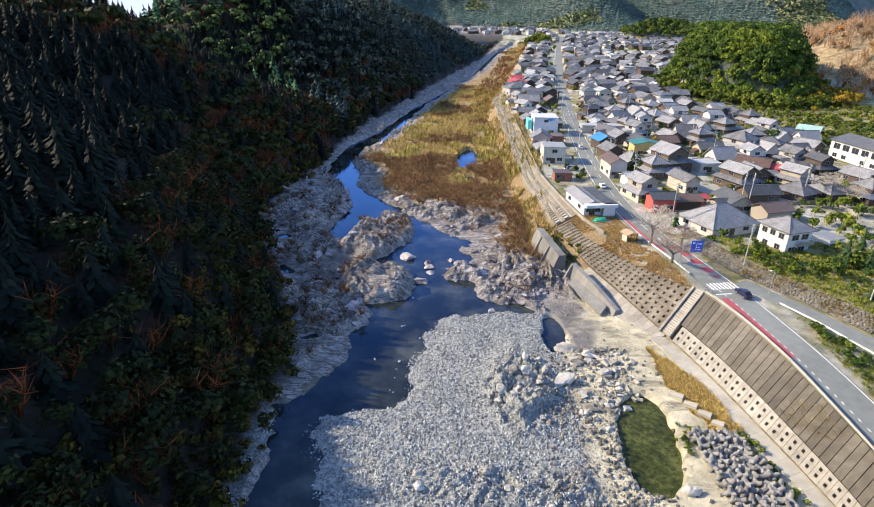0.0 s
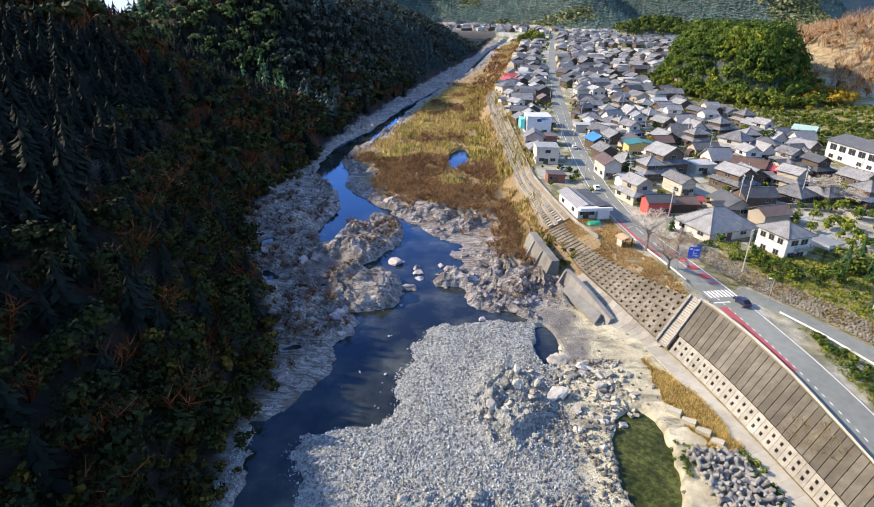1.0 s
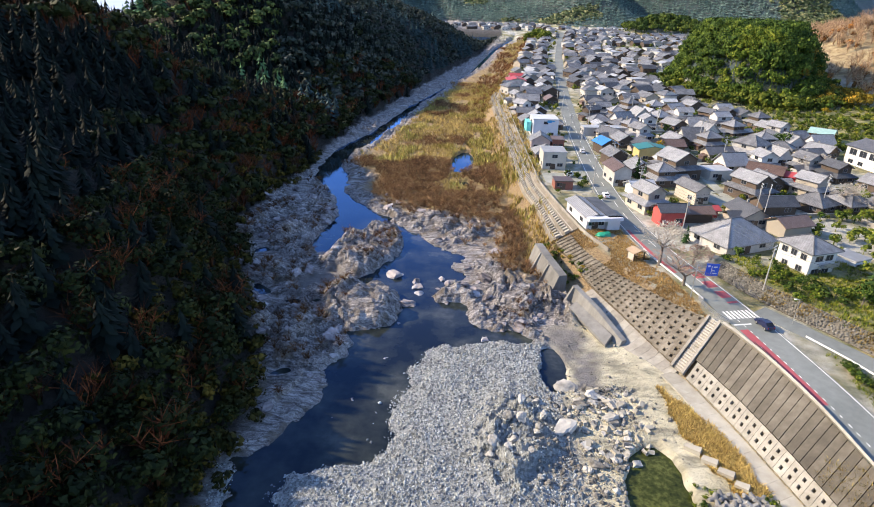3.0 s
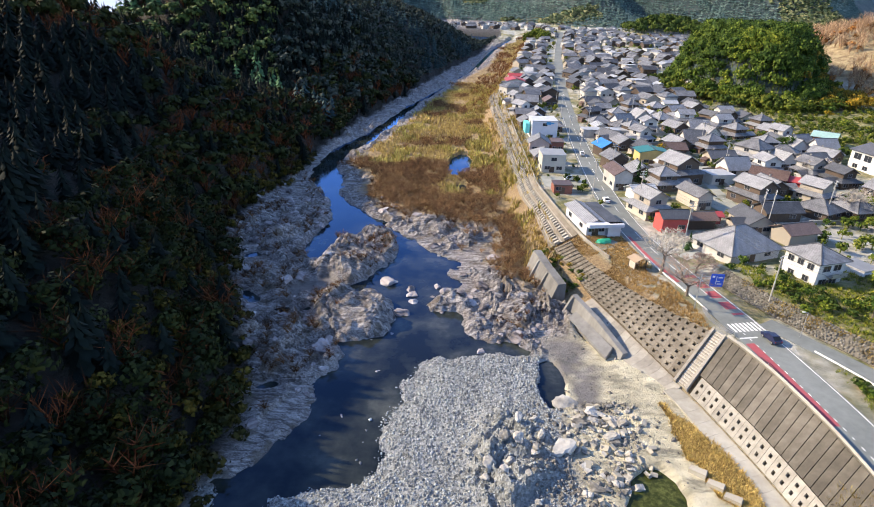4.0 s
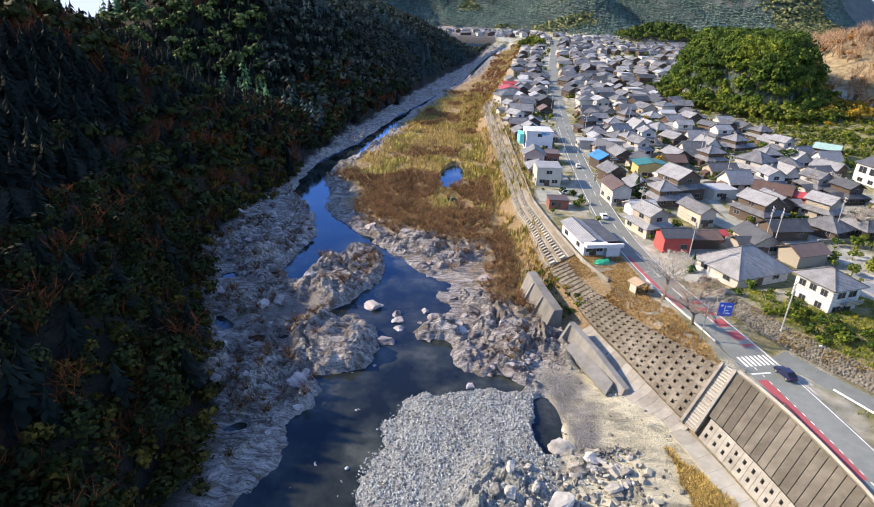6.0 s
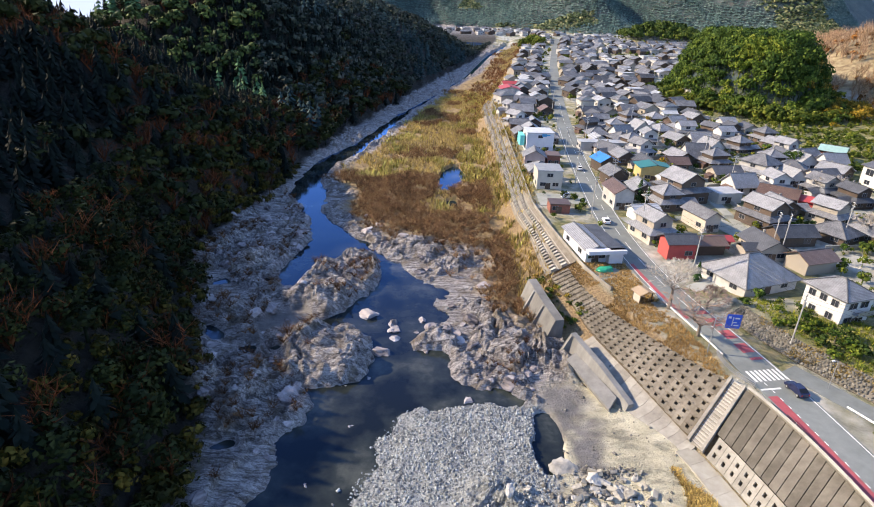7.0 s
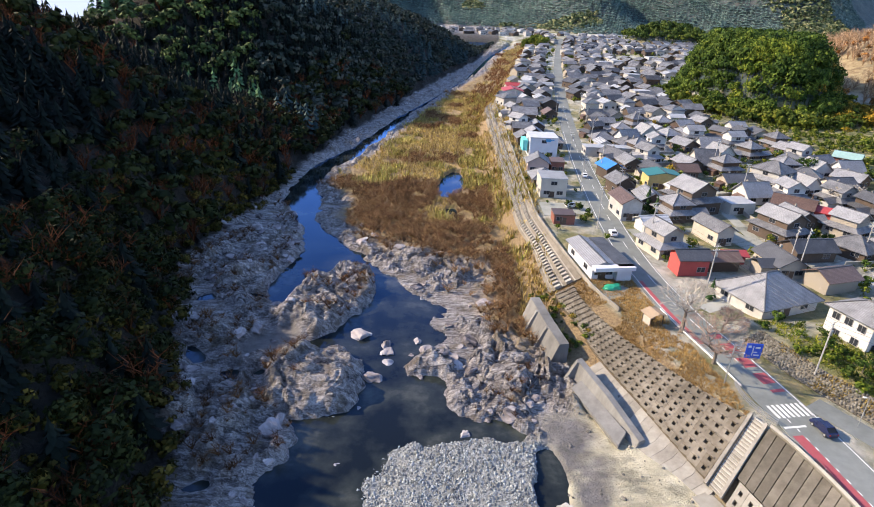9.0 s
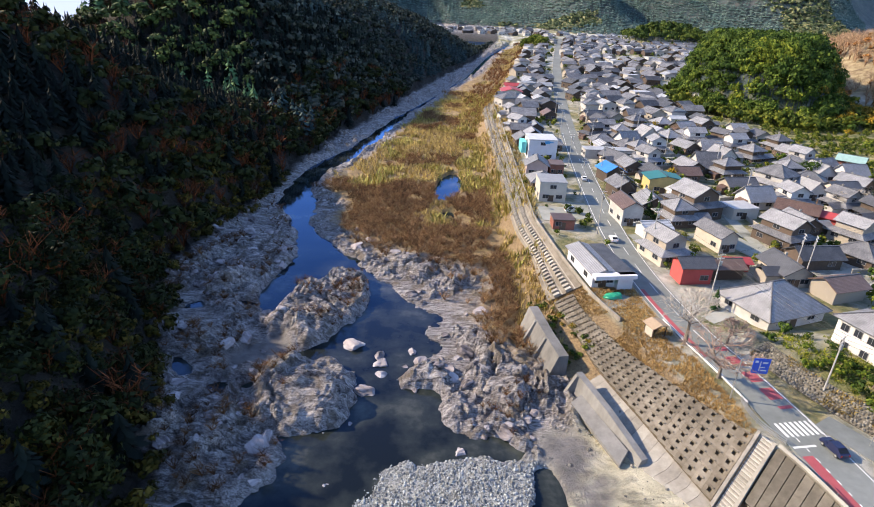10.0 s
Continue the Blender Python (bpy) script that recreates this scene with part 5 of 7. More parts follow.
# guard rails
def guard_rail(label, s_list, path_point, beam_h, mat, posts=2.0, beams=1, name="guard_rail"):
    rail = thing(name, label, "guard rail", "guard rails")
    pts = [path_point(s) for s in s_list]
    for p in pts[::2]:
        part("post", Geo().tube(p - Vector((0, 0, .2)), p + Vector((0, 0, beam_h + .05)), .07, .07, 6), MAT["steel"], rail)
    for b_ in range(beams):
        g, z, hh = Geo(), beam_h - b_ * .35, .32 if beams == 1 else .08
        for i, a in enumerate(pts):
            d = (pts[min(i + 1, len(pts) - 1)] - pts[max(i - 1, 0)]).normalized()
            n = Vector((d.y, -d.x, 0)) * .05
            g.v += [tuple(a + n + Vector((0, 0, z))), tuple(a - n + Vector((0, 0, z))), tuple(a - n + Vector((0, 0, z - hh))), tuple(a + n + Vector((0, 0, z - hh)))]
            if i:
                j, k = 4 * i - 4, 4 * i
                g.f += [(j + q, j + (q + 1) % 4, k + (q + 1) % 4, k + q) for q in range(4)]
        g.f += [(3, 2, 1, 0), tuple(range(len(g.v) - 4, len(g.v)))]
        part("beam", g, mat, rail)
    return rail


guard_rail("white steel guard rail along the side road", [i * 1.6 for i in range(26)], lambda s: Vector((float(np.interp(48 + s, [48, 60, 70.5, 80.8, 88.3], [86.5, 82.6, 78.6, 74.5, 70.4])), 48 + s, float(terrace(80, 48 + s)) + .1)), .75, MAT["white_paint"])
guard_rail("pale guard rail between road and grassy bank", [133 + i * 1.5 for i in range(18)], lambda s: road_point(s, -4.2, 0), .75, MAT["white_paint"])
guard_rail("dark low railing on top of the retaining wall", [22 + i * 2.0 for i in range(48)], lambda s: road_point(s, -4.25, .15), .85, MAT["dark_steel"], beams=2)
guard_rail("grey steel pedestrian fence by the crossing", [124 + i * .8 for i in range(14)], lambda s: road_point(s, -4.3 - 1.3 * math.sin(min(1, max(0, (s - 124) / 11)) * math.pi), 0), 1.05, MAT["steel"], beams=3, name="pedestrian_fence")

# blue direction sign
sign = thing("road_sign", "blue direction sign on a grey pole beside the road", "road sign")
sx, sy = 54.2, 102.6
sz = float(terrace(sx, sy))
part("pole", Geo().tube((sx, sy, sz - .3), (sx, sy, sz + 8.1), .13, .10, 8), MAT["steel"], sign)
for dz in (6.5, 7.7):
    part("arm", Geo().tube((sx, sy, sz + dz), (sx + 4.4, sy - .2, sz + dz), .06, .06, 6), MAT["steel"], sign)
MAT["sign_blue"] = plain("sign_blue", (0.02, 0.09, 0.55), .45, .12)
board = part("board", Geo().box(sx + 1.7, sx + 4.3, sy - .36, sy - .28, sz + 5.7, sz + 8.5), MAT["sign_blue"], sign, "blue board")
for x0, x1, z0, z1 in ((1.95, 2.45, 7.7, 8.1), (2.75, 2.9, 6.2, 8.0), (2.75, 3.6, 6.8, 6.98), (3.15, 3.95, 7.6, 7.9), (3.1, 4.0, 6.2, 6.45)):
    part("white_bar", Geo().box(sx + x0, sx + x1, sy - .375, sy - .35, sz + z0, sz + z1), MAT["road_white"], board)

# cobble retaining wall under the corner plot
cobble = thing("cobble_wall", "rough grey cobblestone wall below the corner garden", "stone wall", kind="structure")
CW = smooth_path([Vector(p) for p in ((63.2, 116), (65.0, 110.5), (68.0, 103.5), (72.0, 96.5), (77.5, 88), (83, 78))], 8)
cw = Geo()
for a, b_ in zip(CW, CW[1:]):
    z0 = float(terrace(a.x, a.y))
    n = Vector((b_ - a).normalized().to_3d())
    n = Vector((-n.y, n.x, 0)) * 3.4
    A, B = a.to_3d(), b_.to_3d()
    up = Vector((0, 0, z0 + 2.5))
    cw.slab([A + Vector((0, 0, z0 + .2)), B + Vector((0, 0, z0 + .2)), B + n + up, A + n + up], .8)
part("mortar_core", cw, MAT["dark_concrete"], cobble)
MAT["cobble_stone"] = ramp_mat("lichened_cobble", G3((.07, .064, .05), (.155, .145, .118), (.27, .252, .21)), 1.5, island=.3, obj_random=.3, bump=.5)
pm = []
for i in range(6):
    v, t = pebble(R2, 6)
    me = bpy.data.meshes.new("cobble")
    me.from_pydata([tuple(p) for p in v], [], [tuple(q) for q in t])
    me.materials.append(MAT["cobble_stone"])
    pm.append(me)


def cobble_spot(q, v):
    """A place on the sloping face: q along the wall, v from foot to top."""
    a, b_ = CW[int(q)], CW[int(q) + 1]
    p = a + (b_ - a) * (q % 1)
    n = Vector((-(b_ - a).y, (b_ - a).x)).normalized()
    return p.x + n.x * 3.4 * v, p.y + n.y * 3.4 * v, float(terrace(p.x, p.y)) + .24 + 2.3 * v


run_len = sum((b_ - a).length for a, b_ in zip(CW, CW[1:]))
spots = []
for row in range(8):
    m = int(run_len / .56)
    for k in range(m):
        q = (k + R2.uniform(.2, .8) + .5 * (row % 2)) / (m + 1) * (len(CW) - 1.01)
        spots.append((min(q, len(CW) - 1.02), (row + R2.uniform(.3, .7)) / 8))
near, rest = spots[::3][:290], [p for i, p in enumerate(spots) if i % 3 or i >= 870]
for q, v in near:
    ob = part("cobble", pm[R2.integers(6)], None, cobble)
    s = R2.uniform(.5, .72)
    x, y, z = cobble_spot(q, v)
    ob.matrix_world = pose(x, y, z, R2.uniform(-30, 30), R2.uniform(-45, 5), R2.uniform(0, 360)) @ Matrix.Diagonal((s, s, s, 1))
rows = [(*cobble_spot(q, v), R2.uniform(.5, .72), R2.uniform(.45, .65), R2.uniform(0, 6.28)) for q, v in rest]
tagged(part("cobble_fill", scatter("cobble_fill", [pebble(R2, 6) for _ in range(6)], rows, MAT["cobble_stone"], R2), None, cobble), kind="stuff")


# ---- houses ----
def tile_mat(name, lo, hi, rough=.45, course=.3):
    m = ramp_mat(name, [(.30, lo), (.70, hi)], 3.4, 9, rough, 0, obj_random=.30)
    N, L = m.node_tree.nodes, m.node_tree.links
    co, wv, bp = N.new("ShaderNodeTexCoord"), N.new("ShaderNodeTexWave"), N.new("ShaderNodeBump")
    wv.bands_direction, wv.wave_profile = "Z", "SAW"
    wv.inputs["Scale"].default_value, wv.inputs["Distortion"].default_value = .31 / (course * .5), .15
    bp.inputs["Strength"].default_value, bp.inputs["Distance"].default_value = .8, .05
    base = N["Principled BSDF"].inputs["Base Color"]
    lap_shade, dark = N.new("ShaderNodeMix"), N.new("ShaderNodeMapRange")  # shade under the laps between the courses, multiplied into the colour
    lap_shade.data_type, lap_shade.blend_type = "RGBA", "MULTIPLY"
    dark.inputs["To Min"].default_value, dark.inputs["To Max"].default_value = .55, 1.12
    lap_shade.inputs[0].default_value = 1.0
    L.new(wv.outputs["Fac"], dark.inputs["Value"]), L.new(base.links[0].from_socket, lap_shade.inputs[6]), L.new(dark.outputs[0], lap_shade.inputs[7]), L.new(lap_shade.outputs[2], base)
    L.new(co.outputs["Object"], wv.inputs[0]), L.new(wv.outputs["Fac"], bp.inputs["Height"]), L.new(bp.outputs[0], N["Principled BSDF"].inputs["Normal"])
    return m


MAT.update(
    tile=tile_mat("grey_roof_tile", (.10, .103, .113), (.36, .365, .38), .6), tile_dark=tile_mat("dark_roof_tile", (.05, .054, .063), (.14, .145, .16), .6), tile_brown=tile_mat("brown_roof_tile", (.10, .06, .045), (.20, .13, .10)),
    tin=tile_mat("pale_sheet_roof", (.32, .33, .34), (.58, .59, .60), .5, .9), tin_red=plain("red_sheet_roof", (.42, .06, .06), .5, .3, 1), tin_teal=plain("teal_sheet_roof", (.30, .46, .42), .5, .25, 1), tin_green=plain("green_sheet_roof", (.03, .17, .17), .5, .25, 1),
    plaster=plain("white_plaster", (.52, .505, .48), .85, .3, .6, obj_random=.45), cream=plain("cream_wall", (.44, .39, .32), .85, .3, .6, obj_random=.5), cedar_wall=plain("dark_cedar_boards", (.10, .07, .05), .8, .4, 1.5, obj_random=.4),
    pink=plain("pink_wall", (.52, .40, .36), .85, .2, .6), yellow=plain("ochre_wall", (.52, .40, .16), .85, .2, .6), red_wall=plain("red_wall", (.45, .08, .07), .8, .2, .6), lilac=plain("pale_lilac_wall", (.60, .61, .66), .8, .15, .6), beige=plain("beige_render", (.50, .47, .41), .85, .2, .5),
    brick_wall=plain("brick_red_boards", (.26, .10, .07), .85, .25, 1.5), frame=plain("window_frame", (.25, .25, .26), .5), blue_mark=plain("blue_wall_mark", (.05, .30, .60), .6, .1), turquoise=plain("turquoise_sheet", (.15, .62, .60), .6, .1), tarp=plain("green_tarpaulin", (.02, .36, .20), .5, .35, 2.0, .6), blue_tarp=plain("blue_tarpaulin", (.04, .22, .60), .5, .3, 2.0, .6))
glass = bpy.data.materials.new("window_glass")
glass.use_nodes = True
gb = glass.node_tree.nodes["Principled BSDF"]
gb.inputs["Base Color"].default_value, gb.inputs["Roughness"].default_value, gb.inputs["Metallic"].default_value = (.03, .035, .045, 1), .08, 0
MAT["glass"] = glass


def gable_roof(w, d, z, rise, over=.7, t=.2):
    """Two slopes; the ridge runs along y. w across, d along."""
    a, b_ = w / 2 + over, d / 2 + over
    k = rise / (w / 2)
    ze = z - over * k
    g = Geo()
    g.slab([(-a, -b_, ze), (0, -b_, z + rise), (0, b_, z + rise), (-a, b_, ze)][::-1], t)
    g.slab([(a, -b_, ze), (a, b_, ze), (0, b_, z + rise), (0, -b_, z + rise)][::-1], t)
    return g


def hip_roof(w, d, z, rise, over=.8, t=.2):
    a, b_ = w / 2 + over, d / 2 + over
    k = rise / (min(w, d) / 2)
    ze = z - over * k
    r = max(0, (d - w) / 2)
    q = max(0, (w - d) / 2)
    top = [(-q, -r, z + rise), (q, r, z + rise)]
    g = Geo()
    c = [(-a, -b_, ze), (a, -b_, ze), (a, b_, ze), (-a, b_, ze)]
    if d >= w:
        g.add(c + top, [(0, 1, 4), (1, 2, 5, 4), (2, 3, 5), (3, 0, 4, 5)])
    else:
        g.add(c + top, [(0, 1, 5, 4), (1, 2, 5), (2, 3, 4, 5), (3, 0, 4)])
    g.add([(x, y, z_ - t) for x, y, z_ in c], [(3, 2, 1, 0)])
    g.add(c + [(x, y, z_ - t) for x, y, z_ in c], [(0, 4, 5, 1), (1, 5, 6, 2), (2, 6, 7, 3), (3, 7, 4, 0)])
    return g


def hip_ridges(w, d, z, rise, over=.8):
    a, b_ = w / 2 + over, d / 2 + over
    ze = z - over * rise / (min(w, d) / 2)
    r, q = max(0, (d - w) / 2), max(0, (w - d) / 2)
    g = Geo()
    t0, t1 = Vector((-q, -r, z + rise)), Vector((q, r, z + rise))
    g.tube(t0, t1, .2, .2, 5) if (t1 - t0).length > .1 else None
    for c in ((-a, -b_, ze), (a, -b_, ze), (a, b_, ze), (-a, b_, ze)):
        t = min((t0, t1), key=lambda p: (p - Vector(c)).length)
        g.tube(Vector(c), t, .15, .15, 5)
    return g


def skirt(w, d, w2, d2, z, drop, t=.15):
    """A lean-to roof round an upper storey: from w2 x d2 at z down to w x d."""
    a, b_, c, e = w / 2, d / 2, w2 / 2, d2 / 2
    o, i = [(-a, -b_, z - drop), (a, -b_, z - drop), (a, b_, z - drop), (-a, b_, z - drop)], [(-c, -e, z), (c, -e, z), (c, e, z), (-c, e, z)]
    g = Geo()
    g.add(o + i, [(0, 1, 5, 4), (1, 2, 6, 5), (2, 3, 7, 6), (3, 0, 4, 7)])
    g.add(o + [(x, y, z_ - t) for x, y, z_ in o], [(0, 4, 5, 1), (1, 5, 6, 2), (2, 6, 7, 3), (3, 7, 4, 0), (7, 6, 5, 4)])
    return g


def window(parent, side, w, d, u, z, ww, hh, mat="frame", panes=2):
    """side: 0 front (-y), 1 right (+x), 2 back, 3 left (-x); u along the side."""
    m = {0: pose(u, -d / 2, z), 1: pose(w / 2, u, z, 0, 0, 90), 2: pose(u, d / 2, z, 0, 0, 180), 3: pose(-w / 2, u, z, 0, 0, -90)}[side]
    g = Geo()
    for x0, x1, z0, z1 in ((-ww / 2 - .07, -ww / 2, -.07, hh + .07), (ww / 2, ww / 2 + .07, -.07, hh + .07), (-ww / 2, ww / 2, -.07, 0), (-ww / 2, ww / 2, hh, hh + .07), (-.03, .03, 0, hh)):
        g.box(x0, x1, -.10, .04, z0, z1, m)
    win = part("window", g, MAT[mat], parent)
    for k in range(panes):
        x0 = -ww / 2 + k * ww / panes
        part("pane", Geo().box(x0, x0 + ww / panes, -.04, 0.02, 0, hh, m), MAT["glass"], win)
    return win


SIZE = 0.9


def house(label, w_, d_, h_, wall, roof, kind="gable", rise=None, upper=None, skirt_over=.9, windows=6, name="house", far=False, ridge=True, wing=0):
    """A house, its ridge along y. upper: (w, d, h) of a smaller second storey."""
    w, d, h = w_ * SIZE, d_ * SIZE, h_ * (.5 + .5 * SIZE)
    upper = upper and (upper[0] * SIZE, upper[1] * SIZE, upper[2])
    ho = thing(name, label, "house", "village houses")
    rise = rise or w * .29
    uw, ud, uh = upper or (0, 0, 0)
    tw, td, tz = (uw, ud, h + uh + .5) if upper else (w, d, h)
    rise = rise if not upper else uw * .29
    g = Geo().box(-w / 2, w / 2, -d / 2, d / 2, -1.2, h)
    if kind == "gable" and not upper:
        g.add([(-w / 2, -d / 2, h), (w / 2, -d / 2, h), (0, -d / 2, h + rise), (-w / 2, d / 2, h), (w / 2, d / 2, h), (0, d / 2, h + rise)], [(0, 1, 2), (4, 3, 5)])
    part("wall", g, MAT[wall], ho)
    if upper:
        g = Geo().box(-uw / 2, uw / 2, -ud / 2, ud / 2, h - .2, tz)
        if kind == "gable":
            g.add([(-uw / 2, -ud / 2, tz), (uw / 2, -ud / 2, tz), (0, -ud / 2, tz + rise), (-uw / 2, ud / 2, tz), (uw / 2, ud / 2, tz), (0, ud / 2, tz + rise)], [(0, 1, 2), (4, 3, 5)])
        part("upper_wall", g, MAT[wall], ho)
        part("skirt_roof", skirt(w + 2 * skirt_over, d + 2 * skirt_over, uw, ud, h + .75, 1.05), MAT[roof], ho)
    if kind == "gable":
        part("roof", gable_roof(tw, td, tz, rise), MAT[roof], ho)
        if ridge:
            part("ridge_cap", Geo().box(-.2, .2, -td / 2 - .75, td / 2 + .75, tz + rise - .08, tz + rise + .26), MAT["tile_dark" if roof != "tin" else "tin"], ho)
    elif kind == "hip":
        part("roof", hip_roof(tw, td, tz, rise), MAT[roof], ho)
        if ridge:
            part("ridge_cap", hip_ridges(tw, td, tz, rise), MAT["tile_dark"], ho)
    else:
        part("roof", Geo().box(-tw / 2 - .15, tw / 2 + .15, -td / 2 - .15, td / 2 + .15, tz, tz + .35), MAT[roof], ho)
    n = 0
    spots = [(0, -.25, 0), (0, .25, 0), (3, -.25, 0), (3, .28, 0), (0, 0, 1), (3, 0, 1), (1, 0, 0), (1, .2, 1)]
    for sd, q, lv in spots:
        if n >= windows:
            break
        if lv and not upper:
            if kind != "flat":
                continue
        ww, dd = (uw, ud) if lv and upper else (w, d)
        span = ww if sd in (0, 2) else dd
        z = 1.0 if not lv else h + (1.15 if upper else -1.9)
        window(ho, sd, ww, dd, q * span, z, min(1.9, span * .28), 1.15, panes=1 if far else 2)
        n += 1
    if wing:  # a lower wing with its own roof, and a lean-to shed
        wl, ww, wh = w * .55, d * .42, h * .82
        x0, y0 = wing * (w / 2 + wl / 2 - .1), -d * .18
        part("wing_wall", Geo().box(x0 - wl / 2, x0 + wl / 2, y0 - ww / 2, y0 + ww / 2, -1.2, wh), MAT[wall], ho)
        g, q = Geo(), gable_roof(ww, wl, wh, ww * .26, .5, .16)
        part("wing_roof", g.add(q.v, q.f, pose(x0, y0, 0, 0, 0, 90)), MAT[roof], ho)
        part("lean_to", Geo().slab([(-w * .3, d / 2, h * .8), (w * .2, d / 2, h * .8), (w * .2, d / 2 + 2.0, h * .55), (-w * .3, d / 2 + 2.0, h * .55)][::-1], .1).box(-w * .28, w * .18, d / 2, d / 2 + 1.8, -1, h * .55), MAT["tile_brown"], ho)
        part("chimney_vent", Geo().box(w * .12, w * .12 + .5, d * .2, d * .2 + .5, tz, tz + rise + .5), MAT["concrete"], ho)
    if not far:
        part("door", Geo().box(-w * .06 - .9, -w * .06 + .9, -d / 2 - .05, -d / 2 + .05, -.05, 2.0), MAT["cedar_wall"], ho)
    return ho


def put(ho, x, y, turn, drop=0.0):
    ho.matrix_world = pose(x, y, float(terrace(x, y)) + .1 + drop, 0, 0, turn)
    TAKEN.append((x, y))
    return ho


TAKEN = []
# the row along the river
h = house("long low shop with grey sheet roof and white side walls", 6.2, 17, 3.6, "lilac", "tile", rise=.9, windows=4)
put(h, 39.6, 147.5, 12)
part("flat_annex", Geo().box(2.6, 6.4, -9.6, 8, 3.5, 3.9), MAT["tile_dark"], h)
part("annex_wall", Geo().box(2.6, 6.2, -9.2, 7.8, -1, 3.5), MAT["lilac"], h)
part("front_canopy", Geo().box(-3.4, 6.4, -10.4, -8.4, 3.0, 3.9), MAT["lilac"], h)
TAKEN += [(38, 155), (41, 138)]
put(house("small brick-red shed with flat roof", 6.6, 6, 2.7, "brick_wall", "tile_brown", "flat", windows=1, name="shed"), 37, 176.5, 2)
put(house("beige two-storey flat-roofed building", 9.4, 10.5, 6.4, "beige", "tin", "flat", windows=5), 36.6, 202, 2)
put(house("pink-walled house with grey gable roof", 8.5, 9, 4.2, "pink", "tile", rise=2.2, windows=3), 34.8, 228.5, -3)
put(house("brown flat-roofed annex house", 5.5, 8, 4.0, "brick_wall", "tile_brown", "flat", windows=2), 42, 230, 0)
b = put(house("pale lilac three-storey building with blue wall mark", 12.5, 13, 8.2, "lilac", "tin", "flat", windows=6), 38.6, 253, 3)
part("wall_mark", Geo().box(.6, 2.6, -5.98, -5.83, 6.5, 7.6), MAT["blue_mark"], b)
part("wall_mark", Geo().box(2.0, 4.0, -5.98, -5.83, 6.9, 7.3), MAT["blue_mark"], b)
part("turquoise_sheet", Geo().box(-8.2, -6.3, -4, 4, 2.2, 6.4), MAT["turquoise"], b)
for x, y, t in ((33, 272, 8), (38.5, 282, 4), (33.5, 292, 92), (41, 297, 3)):
    put(house("small grey-roofed house by the embankment", 7.5, 9.5, 3.4, "cedar_wall", "tile", upper=None, windows=3), x, y, t)
put(house("dark-walled house with wide grey roof", 11, 13, 4.6, "cedar_wall", "tile", windows=3), 37, 322, 90)
put(house("building with bright red roof and grey walls", 13, 16, 6.4, "beige", "tin_red", rise=1.6, windows=4), 34.5, 388, 4)
put(house("house with faded red roof", 8, 10, 4.4, "plaster", "tin_red", rise=1.5, windows=2), 37, 424, 94)
# right of the street
b = put(house("house with grey tiled roof and red end wall", 5.6, 8.0, 4.6, "red_wall", "tile_dark", rise=1.3, windows=3), 62.8, 146.5, 98)
part("red_end_wall", Geo().box(-2.6, 2.6, 3.6, 3.72, -.6, 4.4), MAT["red_wall"], b)
put(house("low dark house with brown tiled roof", 6, 9, 3.0, "cedar_wall", "tile_brown", rise=1.2, windows=2), 71, 150, 98)
put(house("small shed with red sheet roof", 3.6, 4.6, 2.5, "red_wall", "tin_red", rise=.7, windows=1, name="shed", ridge=False), 76.4, 153.5, 97)
put(house("roadside house with pale grey gable roof and lean-to", 9.5, 11, 3.2, "cream", "tile", upper=(6.5, 8.5, 2.6), windows=6), 60, 158.5, 20)
put(house("narrow house with dark tiled gable roof", 5.6, 11, 4.6, "cream", "tile", rise=1.5, windows=3), 76.5, 168, 18)
put(house("white two-storey house with brown tiled roof", 6.6, 11.5, 5.6, "plaster", "tile_brown", rise=1.7, windows=5), 56.6, 184.5, 8)
put(house("large house with broad grey roof and dark gable", 12, 15, 4.6, "cedar_wall", "tile", upper=(10, 11, 2.2), windows=6), 79, 193, 22)
put(house("ochre house with dark green sheet roof", 12, 8, 5.2, "yellow", "tin_green", rise=1.0, windows=3), 76, 214.5, 3)
put(house("house with blue tarpaulin over its roof", 7.5, 9, 4.2, "cedar_wall", "blue_tarp", rise=1.9, windows=2), 61, 225, 15)
put(house("dark gabled house with pale roof", 7.5, 9, 4.4, "cedar_wall", "tile", windows=3), 60.5, 207, 14)
put(house("long low building with white flat roof", 26, 7, 3.4, "plaster", "tin", "flat", windows=4), 68.5, 257, 4)
put(house("old house with grey hipped tile roof and white walls", 17.5, 14, 3.3, "plaster", "tile", "hip", rise=4.2, windows=5), 74.6, 133.0, 24)
put(house("white two-storey house with grey-blue hip roof", 8.4, 9.6, 7.2, "plaster", "tile", "hip", rise=2.0, windows=0), 84.6, 117.2, 21, .7)
wh = bpy.data.objects[[o.name for o in scene.objects if o.get("label", "") == "white two-storey house with grey-blue hip roof"][0]]
